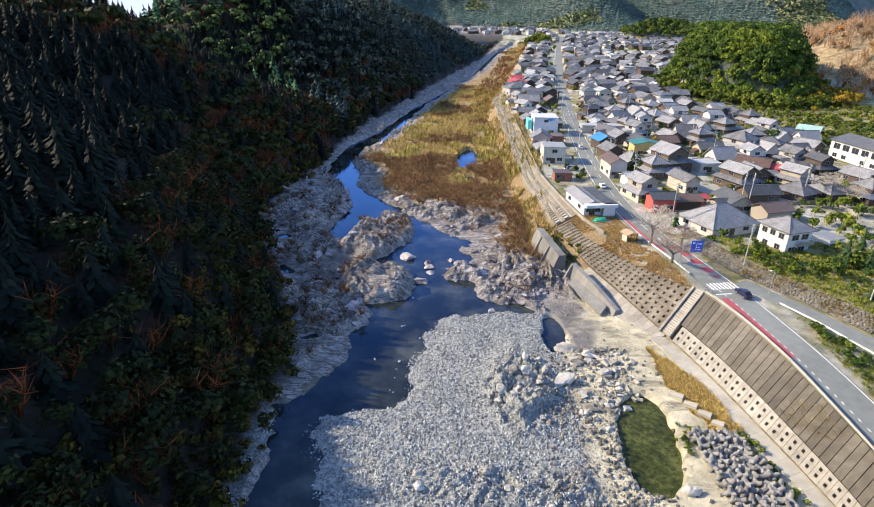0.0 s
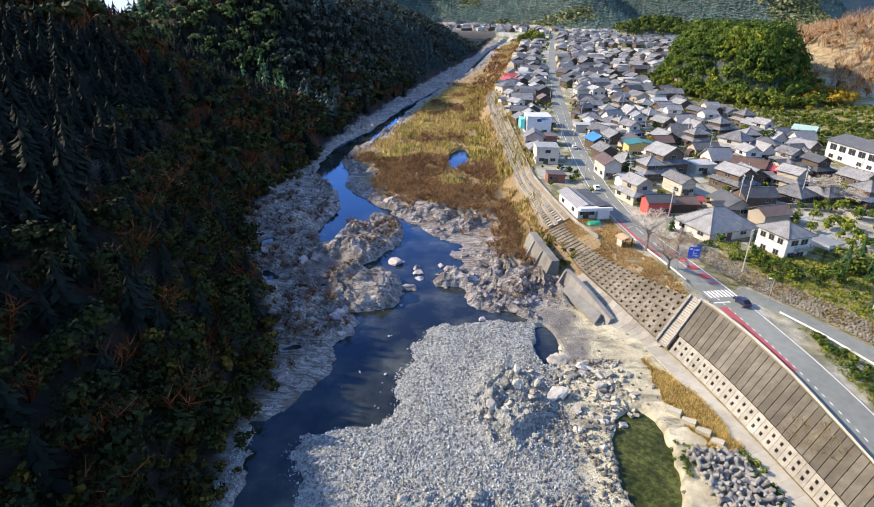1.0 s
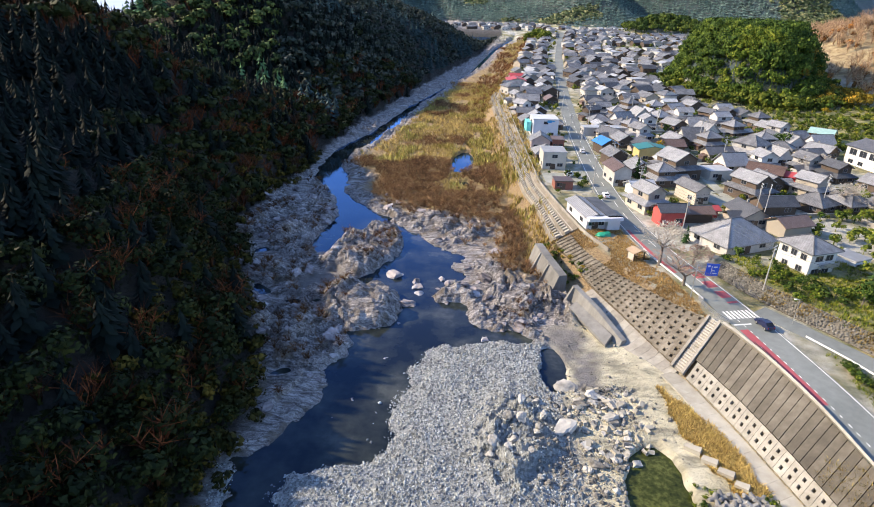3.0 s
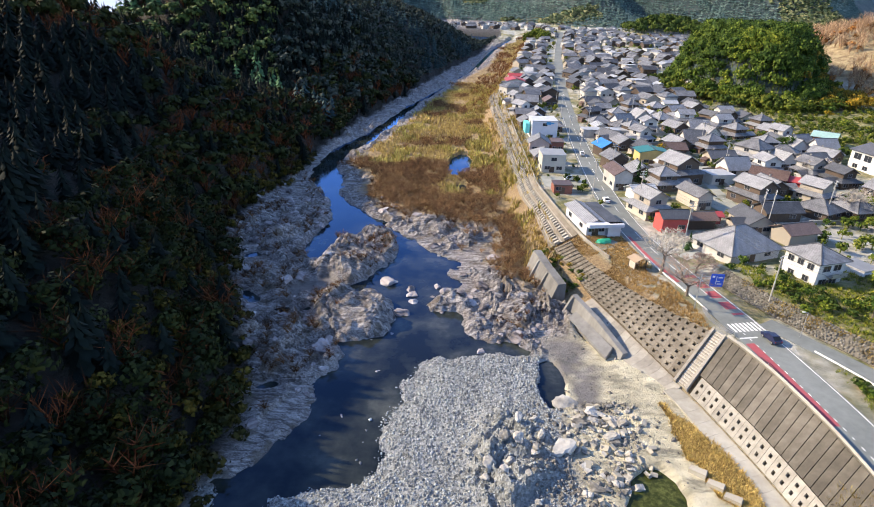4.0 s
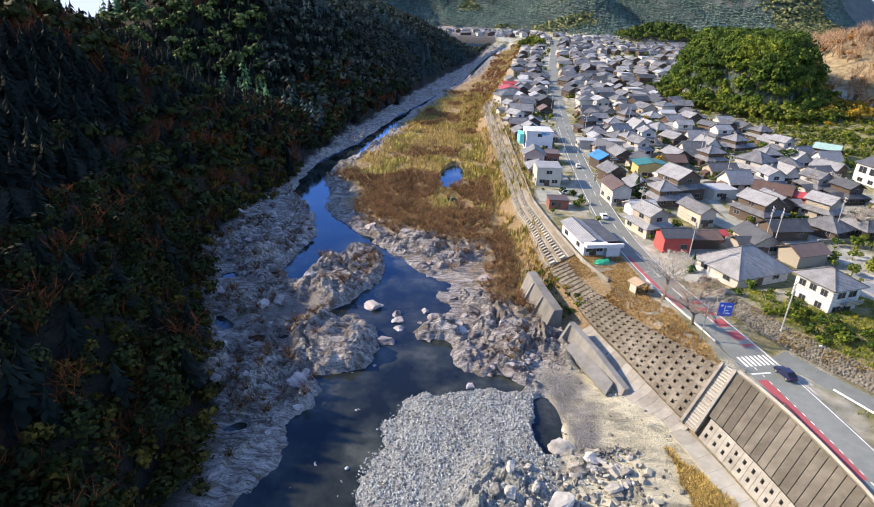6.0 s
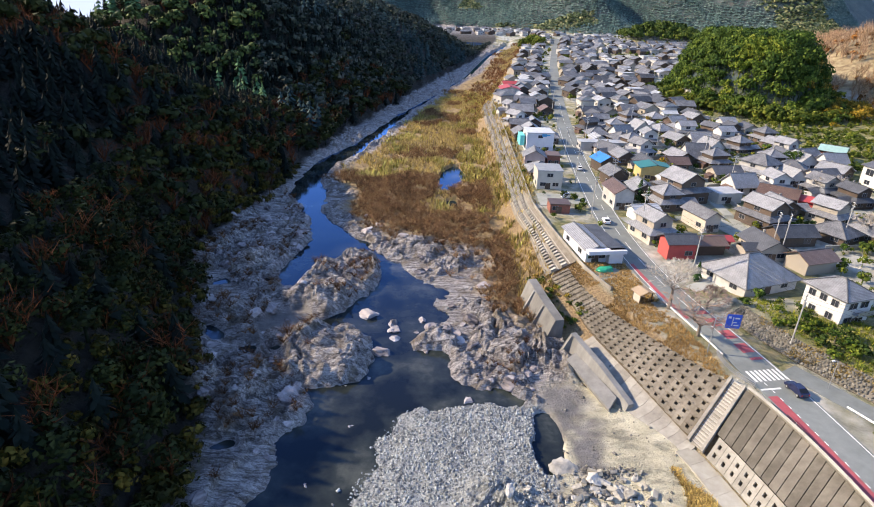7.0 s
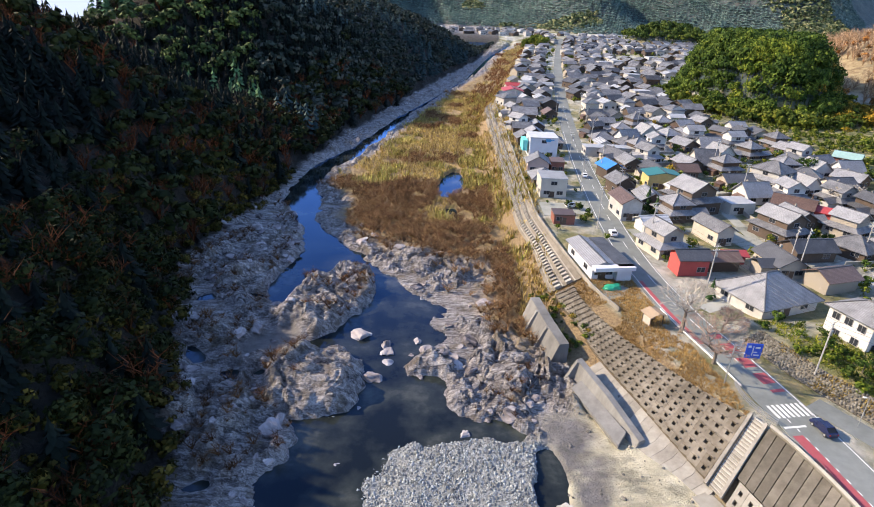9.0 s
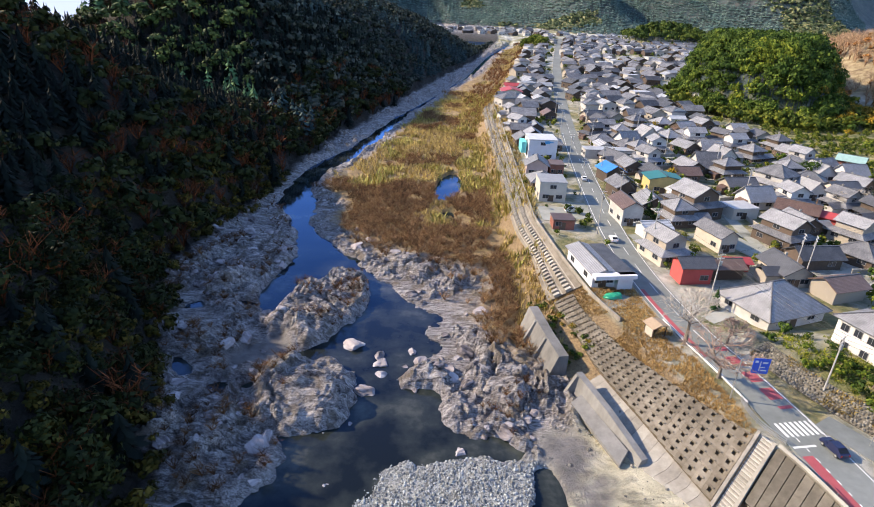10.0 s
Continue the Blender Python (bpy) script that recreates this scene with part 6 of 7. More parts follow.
for sd, u, z in ((0, -2.2, 1.0), (0, 1.6, 1.0), (0, -1.8, 4.2), (0, 2.0, 4.2), (3, -3, 4.2), (3, .2, 4.3), (3, 3.3, 4.2), (3, -2.4, 1.2), (3, 2.2, 1.0)):
    window(wh, sd, 8.4 * .9, 9.6 * .9, u * .8, z, 2.0 if sd == 0 else 1.4, 1.3)
part("balcony", Geo().box(-1, 3.6, -5.6, -4.33, 2.9, 3.1).box(-1, 3.6, -5.65, -5.55, 3.1, 4.0), MAT["steel"], wh)
put(house("blue-grey lean-to workshop beside the house", 6, 6.5, 3.0, "lilac", "tin", "flat", windows=2, name="shed"), 97.5, 121, 25)
put(house("low house with brown tiled roof", 7, 10, 3.4, "cream", "tile_brown", rise=1.6, windows=2), 93.5, 142, 110)
put(house("big farmhouse with grey tiled roof and lower dark wing", 10, 13, 3.6, "cedar_wall", "tile", upper=(7.5, 10.5, 2.4), windows=6), 96, 172, 24)
put(house("single-storey wing with weathered grey roof", 7, 12, 3.2, "cedar_wall", "tile_dark", windows=3), 97, 158.5, 100)
put(house("grey-roofed house with lean-to", 8.5, 10, 3.0, "cream", "tile", upper=(6.5, 8, 2.3), windows=4), 117, 176, 30)
put(house("dark barn with brown roof", 8, 12, 3.6, "cedar_wall", "tile_brown", windows=1), 110, 192, 55)
put(house("small shed with faded red roof", 5.5, 6.5, 3.2, "red_wall", "tin_red", rise=1.0, windows=1, name="shed", ridge=False), 117.5, 187, 50)
put(house("large two-storey house with hipped grey roofs", 12, 15, 3.6, "plaster", "tile", "hip", upper=(9.5, 11.5, 2.8), windows=7), 117, 221, 30)
put(house("grey-roofed wing of a large house", 9, 11, 3.8, "plaster", "tile", "hip", windows=3), 131, 226, 60)
put(house("dark barn with pale teal roof", 8, 10, 3.6, "brick_wall", "tin_teal", rise=1.7, windows=1), 164, 256, 50)
put(house("pale flat-roofed garage with weathered lid", 9.5, 8, 3.2, "beige", "tin", "flat", windows=1, name="garage"), 93, 193, 14)
SIZE = 1.0
sc = put(house("long white school building with dark blue roof", 15, 44, 7.0, "plaster", "tile_dark", rise=2.2, windows=0, name="school", ridge=False), 164, 199, 10)
for k in range(9):
    window(sc, 3, 15, 44, -19 + k * 4.7, 3.9, 3.2, 2.2, panes=3)
    if k % 3:
        window(sc, 3, 15, 44, -19 + k * 4.7, .7, 2.2, 1.4, panes=2)
TAKEN += [(152, 190), (155, 200), (158, 222), (148, 200), (68, 138), (84, 128), (83, 140), (88, 110), (80, 165), (86, 170), (84, 178), (88, 186), (91, 200)]

SIZE = 0.84
# the rest of the village, from a few builds
PROTO = [
    house("tiled village house with dark boarded walls", 8.5, 11, 3.4, "cedar_wall", "tile", windows=4, wing=1),
    house("two-storey village house with pale walls and tiled roofs", 9, 11.5, 3.0, "plaster", "tile", upper=(7, 8.5, 2.4), windows=6, wing=-1),
    house("dark village house with hipped tile roof", 9.5, 11, 3.3, "cedar_wall", "tile", "hip", windows=4),
    house("two-storey hip-roofed village house", 10, 11, 3.0, "cedar_wall", "tile", "hip", upper=(7.5, 8.5, 2.4), windows=5, wing=1),
    house("village house with dark tiles and cream walls", 8, 12, 3.6, "cream", "tile_dark", windows=4, wing=-1),
    house("low storehouse with pale sheet roof", 6, 9, 3.2, "plaster", "tin", rise=1.2, windows=2),
    house("brown-roofed village house with dark walls", 8, 10, 3.4, "cedar_wall", "tile_brown", windows=3),
    house("farmhouse with steep grey roof and white gable", 9.5, 10, 3.2, "plaster", "tile", rise=3.4, windows=4, wing=1),
    house("boarded house with dark tiled upper storey", 8.5, 12, 3.0, "cedar_wall", "tile_dark", upper=(6, 9, 2.2), windows=5, wing=-1)]
DISTANT = {}


def distant_house(x, y, turn, kind):
    """Adds a far house to the joined mesh of the distant village."""
    w, d, h, rise, wall, roof = ((8, 10.5, 4.0, 2.2, "cream", "tile"), (8, 9.5, 5.4, 2.0, "plaster", "tile"), (8, 10.5, 4.2, 2.3, "cedar_wall", "tile_dark"), (9.5, 11, 5.2, 0, "plaster", "tin"), (7, 10, 4.0, 1.5, "plaster", "tin"), (8.5, 10, 4.4, 2.2, "cedar_wall", "tile"))[kind]
    k = R3.uniform(.85, 1.2)
    w, d = w * k, d * k
    m = pose(x, y, float(terrace(x, y)) + .1, 0, 0, turn)
    g = DISTANT.setdefault(wall, Geo())
    g.box(-w / 2, w / 2, -d / 2, d / 2, -1, h, m)
    g.add([(-w / 2, -d / 2, h), (w / 2, -d / 2, h), (0, -d / 2, h + rise), (-w / 2, d / 2, h), (w / 2, d / 2, h), (0, d / 2, h + rise)], [(0, 1, 2), (4, 3, 5)], m)
    r = DISTANT.setdefault(roof, Geo())
    q = gable_roof(w, d, h, rise) if rise and kind != 1 else hip_roof(w, d, h, rise) if rise else Geo().box(-w / 2 - .1, w / 2 + .1, -d / 2 - .1, d / 2 + .1, h, h + .3)
    r.add(q.v, q.f, m)
    p = DISTANT.setdefault("glass", Geo())
    for u in (-.25, .25):
        p.box(u * w - .8, u * w + .8, -d / 2 - .05, -d / 2, 1.0, 2.2, m)
        p.box(-w / 2 - .05, -w / 2, u * d - .8, u * d + .8, 1.0, 2.2, m)
    TAKEN.append((x, y))


street = line([(100, 60), (127, 54.6), (148, 51.8), (175, 51), (215, 52.3), (270, 55.6), (350, 62.5), (450, 73.5), (600, 92), (800, 120), (1000, 150)])
R3 = np.random.default_rng(23)
used = set()


def settle(x, y, pool, weights, turn, zero=0.0):
    i = int(R3.choice(len(pool), p=np.array(weights) / sum(weights)))
    p = pool[i]
    m = pose(x, y, float(terrace(x, y)) + .1, 0, 0, turn)
    if p.name not in used:
        used.add(p.name)
        p.matrix_world = m
        ob = p
    else:
        ob = copy_thing(p, m)
    TAKEN.append((x, y))
    return ob


def free(x, y, r):
    return all((x - a) ** 2 + (y - b_) ** 2 > r * r for a, b_ in TAKEN)


def village_edge(y):
    return float(np.interp(y, [140, 160, 220, 260, 300, 330, 470, 520, 700, 1000], [100, 140, 152, 155, 150, 138, 136, 190, 300, 390]))


count = 0
for row in range(80):
    y0 = 150 + row * 10.8
    if y0 > 480:
        y0 = 480 + (y0 - 480) * 1.25
    if y0 > 1010:
        break
    x = float(bank_top(y0)) + 6
    while x < village_edge(y0):
        gap = 10.4 if y0 < 480 else 14
        px, py = x + R3.uniform(-1.5, 1.5), y0 + R3.uniform(-2.5, 2.5)
        x += gap * R3.uniform(.95, 1.25)
        sx_ = float(street(py))
        if abs(px - sx_) < 8.4 or px < float(bank_top(py)) + 6 or not free(px, py, 9.6 if y0 < 480 else 11):
            continue
        if R3.random() < (.10 if y0 < 480 else .22) or (y0 > 560 and float(fbm(np.array([px / 60]), np.array([py / 60]), 2, 19)[0]) > .35):
            continue
        turn = 14 + R3.normal() * 9 + (90 if R3.random() < .33 else 0)
        if py < 335:
            settle(px, py, PROTO, (3, 3, 2, 2, 2, 1.2, 1, 2, 2.2), turn)
        else:
            distant_house(px, py, turn, int(R3.choice(6, p=[.24, .14, .22, .05, .07, .28])))
        count += 1

for n in range(520):  # the upper plain beyond the river bend
    x, y = R3.uniform(-70, 420), R3.uniform(880, 1200)
    if (y < 1040 and x < float(bank_top(y)) + 8) or abs(x - float(street(y))) < 8 or not free(x, y, 13):
        continue
    if float(ground_height(np.array([x]), np.array([y]))[0]) > float(terrace(x, y)) + 3:
        continue
    distant_house(x, y, 20 + R3.normal() * 12 + (90 if R3.random() < .4 else 0), int(R3.choice(6, p=[.2, .2, .12, .1, .18, .2])))

for p in PROTO:
    if p.name not in used:
        for o in (*p.children_recursive, p):
            bpy.data.objects.remove(o)

far_me = bpy.data.meshes.new("distant_village")
dv, df, di = [], [], []
for i, (key, g) in enumerate(DISTANT.items()):
    n = len(dv)
    dv += g.v
    df += [tuple(q + n for q in f) for f in g.f]
    di += [i] * len(g.f)
far_me.from_pydata(dv, [], df)
for key in DISTANT:
    far_me.materials.append(MAT[key])
far_me.polygons.foreach_set("material_index", di)
tagged(new("distant_village", far_me), "distant tiled houses of the upper village", "houses", kind="stuff")


# ---- trees and gardens of the terrace ----
def limb_tree(seed, height, spread, depth=6, forks=3):
    """A bare tree: tapered trunk and limbs that fork into twigs."""
    rng = random.Random(seed)
    trunk, twigs = Geo(), Geo()

    def grow(p, d, l, r, k):
        q = p + d * l
        (trunk if k > depth - 3 else twigs).tube(p, q, r, max(.014, r * .68), 6 if k > depth - 3 else 3)
        if k == 0:
            return
        for _ in range(forks if k > 1 else forks + 1):
            e = (d + Vector((rng.gauss(0, spread), rng.gauss(0, spread), rng.gauss(.10, spread * .45)))).normalized()
            grow(q, e, l * rng.uniform(.62, .88), max(r * .62, .026), k - 1)
    grow(Vector((0, 0, -.3)), Vector((0, 0, 1)), height * .23, height * .026, depth)
    return trunk, twigs


def bare_tree(x, y, height, seed, label, tone="twig"):
    t = thing("bare_tree", label, "tree", "roadside trees")
    a, b_ = limb_tree(seed, height, .58)
    part("trunk", a, MAT["bark"], t)
    part("crown", b_, MAT[tone], t)
    t.matrix_world = pose(x, y, float(terrace(x, y)), 0, 0, seed * 40) @ Matrix.Diagonal((1.55, 1.55, 1.08, 1))
    return t


MAT["twig_pale"] = plain("pale_twigs", (.46, .41, .34), .8)
MAT["twig_red"] = plain("reddish_twigs", (.33, .235, .18), .8)
bare_tree(54.6, 108.4, 10.5, 3, "leafless cherry tree with spreading reddish twigs by the guard rail", "twig_red")
bare_tree(52.2, 118.5, 12.5, 5, "leafless pale grey cherry tree beside the road", "twig_pale")
bare_tree(60.5, 119.5, 7.5, 8, "leafless reddish tree in front of the hipped house", "twig_red")
bare_tree(120, 164, 11, 11, "tall leafless pale tree near the school yard", "twig_pale")
bare_tree(131, 203, 9, 12, "leafless tree with pruned limbs by the green court", "twig_pale")
bare_tree(126, 158, 9, 14, "leafless pale tree at the school fence", "twig_pale")


def garden_tree(label, templates, mat, tint, seed):
    rng = np.random.default_rng(seed)
    v, t = templates[int(rng.integers(len(templates)))]
    ob = thing("garden_tree", label, "tree", "garden trees")
    part("trunk", Geo().tube((0, 0, -.05), (0, 0, .55), .03, .015, 6), MAT["bark"], ob)
    me = tri_mesh("crown", v[:-4], t[:-3], mat, np.repeat(np.array([tint]), len(v) - 4, 0))
    part("crown", me, mat, ob)
    return ob


TREES = [garden_tree("rounded dark green garden tree", LEAF_FINE, MAT["leaf"], (.55, .7, .45), 1), garden_tree("clipped green garden bush", BUSH, MAT["leaf"], (.55, .68, .42), 2),
         garden_tree("yellow-green shrub in a garden", BUSH, MAT["leaf"], (1.15, 1.1, .5), 3), garden_tree("orange autumn garden tree", LEAF_FINE, MAT["leaf"], (2.6, 1.3, .4), 4),
         garden_tree("slender dark conifer in a garden", CON_FINE, MAT["cedar"], (1.6, 1.7, 1.2), 5), garden_tree("grey-green bush in a garden", BUSH, MAT["leaf"], (.6, .65, .5), 6)]
first = set()


def plant(i, x, y, size, wide=1.0):
    p = TREES[i]
    m = pose(x, y, float(ground_height(np.array([x]), np.array([y]))[0]), 0, 0, R3.uniform(0, 360))
    ob = p if i not in first else copy_thing(p, m)
    first.add(i)
    ob.matrix_world = m @ Matrix.Diagonal((size * wide, size * wide, size, 1))
    return ob


for i, x, y, s in ((4, 65, 190, 7.5), (4, 66.5, 186, 6), (1, 71.5, 121.5, 3.4), (0, 137, 236, 8), (0, 133, 240, 6.5), (3, 83, 226, 6), (2, 86, 224, 4.5), (4, 63.2, 133, 5), (1, 81, 205, 3.5), (0, 100, 212, 4), (2, 103, 190, 4), (1, 106, 184, 3),
                   (1, 55, 193, 3), (2, 47, 163.5, 2.5), (2, 33, 209, 2.4), (1, 29.5, 214, 2.2), (4, 104, 181, 3.2), (3, 140, 262, 4), (0, 150, 268, 5)):
    plant(i, x, y, s)
for n in range(150):  # between the houses
    x, y = R3.uniform(34, 150), R3.uniform(150, 330)
    if x > village_edge(y) + 12 or abs(x - float(street(y))) < 6 or x < float(bank_top(y)) + 2 or not free(x, y, 6.2):
        continue
    plant(int(R3.choice([0, 1, 2, 5, 1, 5, 3], p=[.2, .2, .15, .15, .12, .12, .06])), x, y, R3.uniform(1.6, 4.6), 1.1)
for n in range(30):  # fields below the mound
    x, y = R3.uniform(128, 235), R3.uniform(228, 330)
    if free(x, y, 7):
        plant(int(R3.choice([0, 1, 2, 3, 5, 4])), x, y, R3.uniform(2.0, 6.0), 1.1)
for n in range(44):  # the slope right of the road
    x, y = R3.uniform(84, 135), R3.uniform(60, 160)
    if x < 84 + max(0, (y - 105)) * .5 or not free(x, y, 8) or (y > 140 and x < 118):
        continue
    plant(int(R3.choice([0, 1, 2, 5, 4])), x, y, R3.uniform(2.0, 5.5), 1.15)
for n in range(48):  # corner garden
    x, y = R3.uniform(67, 84), R3.uniform(96, 122)
    if x < 66.8 + (116 - y) * .42 or not free(x, y, 7.0):
        continue
    plant(int(R3.choice([1, 2, 2, 5])), x, y, R3.uniform(.9, 2.2), 1.5)

for n in range(64):  # shrubs between the road and the side road
    y = R3.uniform(50, 80)
    x = R3.uniform(72.4, float(np.interp(y, [48, 60, 70.5, 80.8], [85, 81, 77, 73.6])))
    plant(int(R3.choice([1, 2, 5, 0])), x, y, R3.uniform(.9, 2.0), 1.35)
for n in range(34):  # green growth behind the wave-breaker heap
    y = R3.uniform(40, 55)
    plant(int(R3.choice([1, 2, 2])), float(bank_foot(y)) - R3.uniform(3.4, 5.6), y, R3.uniform(.5, 1.3), 1.5)
for n in range(26):  # low shrubs at the edge of the green pool
    plant(int(R3.choice([2, 5])), R3.uniform(39.5, 45), R3.uniform(49, 57), R3.uniform(.4, 1.0), 1.6)
for x, y, s_ in ((94.4, 107.4, 6.5), (96.3, 102.1, 6), (99, 110, 7), (92.5, 104, 4.5)):
    plant(4, x, y, s_)
for n in range(30):  # the garden round the white house
    x, y = R3.uniform(74, 100), R3.uniform(98, 112)
    if free(x, y, 6.5) and x > 68 + (112 - y) * .75:
        plant(int(R3.choice([0, 1, 2, 2, 5])), x, y, R3.uniform(1.2, 3.2), 1.25)
for n in range(60):  # brown and green bushes on the bank between blocks and levee
    f_ = R3.uniform(117, 140)
    p_ = bank_point(f_, R3.uniform(.06, .5))
    plant(int(R3.choice([5, 2, 3], p=[.5, .3, .2])), p_.x, p_.y, R3.uniform(.6, 1.7), 1.5)
xs, ys = spot(RNG, 520, 92, 150, 70, 172)
keep = np.array([free(a, b_, 6.5) for a, b_ in zip(xs, ys)]) & (xs > 90 + np.maximum(0, 100 - ys) * .3) & (fbm(xs / 9, ys / 9, 2, 59) > -.25)
forest("slope_shrubs", "mixed green, yellow and russet shrubs on the slope behind the houses", LEAF_MID, xs[keep], ys[keep], (1.4, 4.4), MAT["leaf"], 61, (.55, .66, .42), (1.5, 1.3, .7), 1.15, "shrubs", .1)
xs, ys = spot(RNG, 1500, 40, 235, 150, 335)
keep = np.array([free(a, b_, 6.0) and abs(a - float(street(b_))) > 6 and a > float(bank_top(b_)) + 2 for a, b_ in zip(xs, ys)])
forest("garden_greenery", "mixed green and yellow shrubs of the village gardens", BUSH, xs[keep], ys[keep], (1.0, 3.4), MAT["leaf"], 57, (.5, .58, .36), (1.7, 1.3, .6), 1.15, "shrubs", .1)
xs, ys = spot(RNG, 2600, 71.6, 85, 46, 84)
keep = (xs < np.interp(ys, [48, 60, 70.5, 80.8, 84], [86, 82, 78, 74, 72.6])) & (fbm(xs / 3, ys / 3, 2, 64) > -.3)
forest("verge_grass", "yellow-green grass on the verge between the two roads", TUFT, xs[keep], ys[keep], (.2, .6), MAT["leaf"], 62, (1.2, 1.15, .6), (2.4, 1.9, .9), 1.6, "grass", .05)
q_ = RNG.uniform(0, len(CW) - 1.02, 700)
at_ = np.array([cobble_spot(a, b_) for a, b_ in zip(q_, RNG.uniform(.1, 1.0, 700))])
keep = fbm(at_[:, 0] / 3, at_[:, 1] / 3, 2, 63) > -.05
wall_tufts = scatter("wall_tufts", TUFT, [(x, y, z, 1.0, R3.uniform(.2, .6), R3.uniform(0, 6.28)) for x, y, z in at_[keep]], MAT["reed"], R3, np.tile([.62, .58, .38], (int(keep.sum()), 1)))
tagged(new("wall_tufts", wall_tufts), "dry weeds growing between the cobbles of the garden wall", "weeds", kind="stuff")
xs, ys = spot(RNG, 26000, 28, 66, 84, 140)
u_ = (xs - bank_foot(ys)) / (bank_top(ys) - bank_foot(ys))
rd = np.abs(xs - street(ys))
low_v = np.interp(ys, [86, 100, 118, 140], [.90, .80, .70, .35])
keep = (u_ > low_v) & (rd > 4.8) & (xs < street(ys)) & (fbm(xs / 4, ys / 4, 2, 66) > -.35) & (ys > 93)
forest("bank_grass", "dry brown grass on the bank below the road", TUFT, xs[keep], ys[keep], (.22, .62), MAT["reed"], 51, (.8, .66, .52), (1.05, .88, .68), 1.4, "grass", .05)
xs, ys = spot(RNG, 9000, 40, 52, 50, 80)
mid_x = np.interp(ys, [50, 56, 66, 76, 80], [48.6, 48.0, 46.2, 43.0, 42.0])
keep = (np.abs(xs - mid_x) < 3.3 * np.sin(np.clip((ys - 53) / 24, 0, 1) * math.pi) ** .6 + fbm(xs / 2, ys / 2, 2, 5) * 1.6) & (xs < bank_foot(ys) - 2.9)
forest("bank_reeds", "golden grass clump beside the river path", TUFT, xs[keep], ys[keep], (.3, .75), MAT["reed"], 52, (.85, .78, .5), (1.3, 1.18, .78), 1.7, "grass", .05)
xs, ys = spot(RNG, 1300, 55, 63, 44, 60)
zb = bank_foot(ys) + (bank_top(ys) - bank_foot(ys)) * .62
keep = ((xs - zb) / 3.0) ** 2 + ((ys - 53.5) / 5) ** 2 < .75 + fbm(xs / 1.6, ys / 1.6, 2, 58) * .7
forest("wall_weeds", "brown weeds growing through the retaining wall", TUFT, xs[keep], ys[keep], (.4, 1.0), MAT["reed"], 53, (.5, .47, .3), (.95, .9, .45), 1.5, "weeds", -.3)
xs, ys = spot(RNG, 9000, 66, 125, 60, 122)
keep = (xs > 67 + np.maximum(0, 116 - ys) * .46) & (np.abs(xs - (90 - (ys - 48) * .36)) > 4) & (fbm(xs / 6, ys / 6, 2, 68) > -.35)
forest("meadow_grass", "yellow-green grass on the garden slope", TUFT, xs[keep], ys[keep], (.3, .8), MAT["leaf"], 54, (1.3, 1.15, .6), (2.6, 2.0, .95), 1.6, "grass", .05)
xs, ys = spot(RNG, 6000, 100, 260, 225, 345)
keep = (fbm(xs / 10, ys / 10, 2, 69) > -.05) & (np.array([free(a, b_, 8) for a, b_ in zip(xs, ys)]))
forest("orchard_scrub", "green scrub and tea hedges below the mound", BUSH, xs[keep][::3], ys[keep][::3], (1.2, 3.2), MAT["leaf"], 55, (.6, .66, .42), (1.35, 1.15, .6), 1.3, "scrub", .2)
xs, ys = spot(RNG, 2600, 36, 390, 330, 1000)
keep = (np.abs(xs - street(ys)) > 6) & (xs > bank_top(ys) + 3) & (xs < np.interp(ys, [330, 470, 520, 700, 1000], [138, 136, 190, 300, 390]) + 25)
forest("village_greenery", "small trees and hedges between the distant houses", LEAF_MID, xs[keep][::3], ys[keep][::3], (2.5, 6), MAT["leaf"], 56, (.6, .6, .4), (1.6, 1.3, .7), 1.1, "trees", .2)

# garden walls and lanes
wall_proto = thing("garden_wall", "low grey block wall with coping round a garden", "garden wall", "garden walls")
part("wall", Geo().box(-5, 5, -.08, .08, -.4, 1.2), MAT["concrete"], wall_proto)
part("coping", Geo().box(-5.05, 5.05, -.13, .13, 1.2, 1.28), MAT["pale_concrete"], wall_proto)
for k, (x0, y0, x1, y1) in enumerate(((55, 171, 150, 187), (56, 203, 128, 217), (59, 244, 150, 262), (62, 282, 128, 296), (60, 128, 110, 158), (88, 150, 94, 300), (118, 196, 124, 300))):
    path = [Vector((x0 + (x1 - x0) * i / 14, y0 + (y1 - y0) * i / 14)) for i in range(15)]
    tagged(new("lane", ribbon(path, -1.6, 1.6, .07).mesh("lane", MAT["yard"])), "narrow pale paved lane between the houses", "lane", kind="structure")
for x, y, w_, d_, t in ((85.5, 166, 7.5, 22, 24), (36.5, 186.5, 9, 12, 2), (44.5, 190, 6, 14, 3), (146, 180, 26, 40, 12), (43, 133.5, 8, 4, 25), (134, 201, 14, 9, 10)):
    g = Geo().box(-w_ / 2, w_ / 2, -d_ / 2, d_ / 2, -.3, .085)
    ob = new("yard", g.mesh("yard", MAT["yard"]))
    ob.matrix_world = pose(x, y, float(terrace(x, y)) + .02, math.degrees(.018), 0, t)
    tagged(ob, "pale paved yard among the houses", "yard", kind="structure")
n_wall = 0
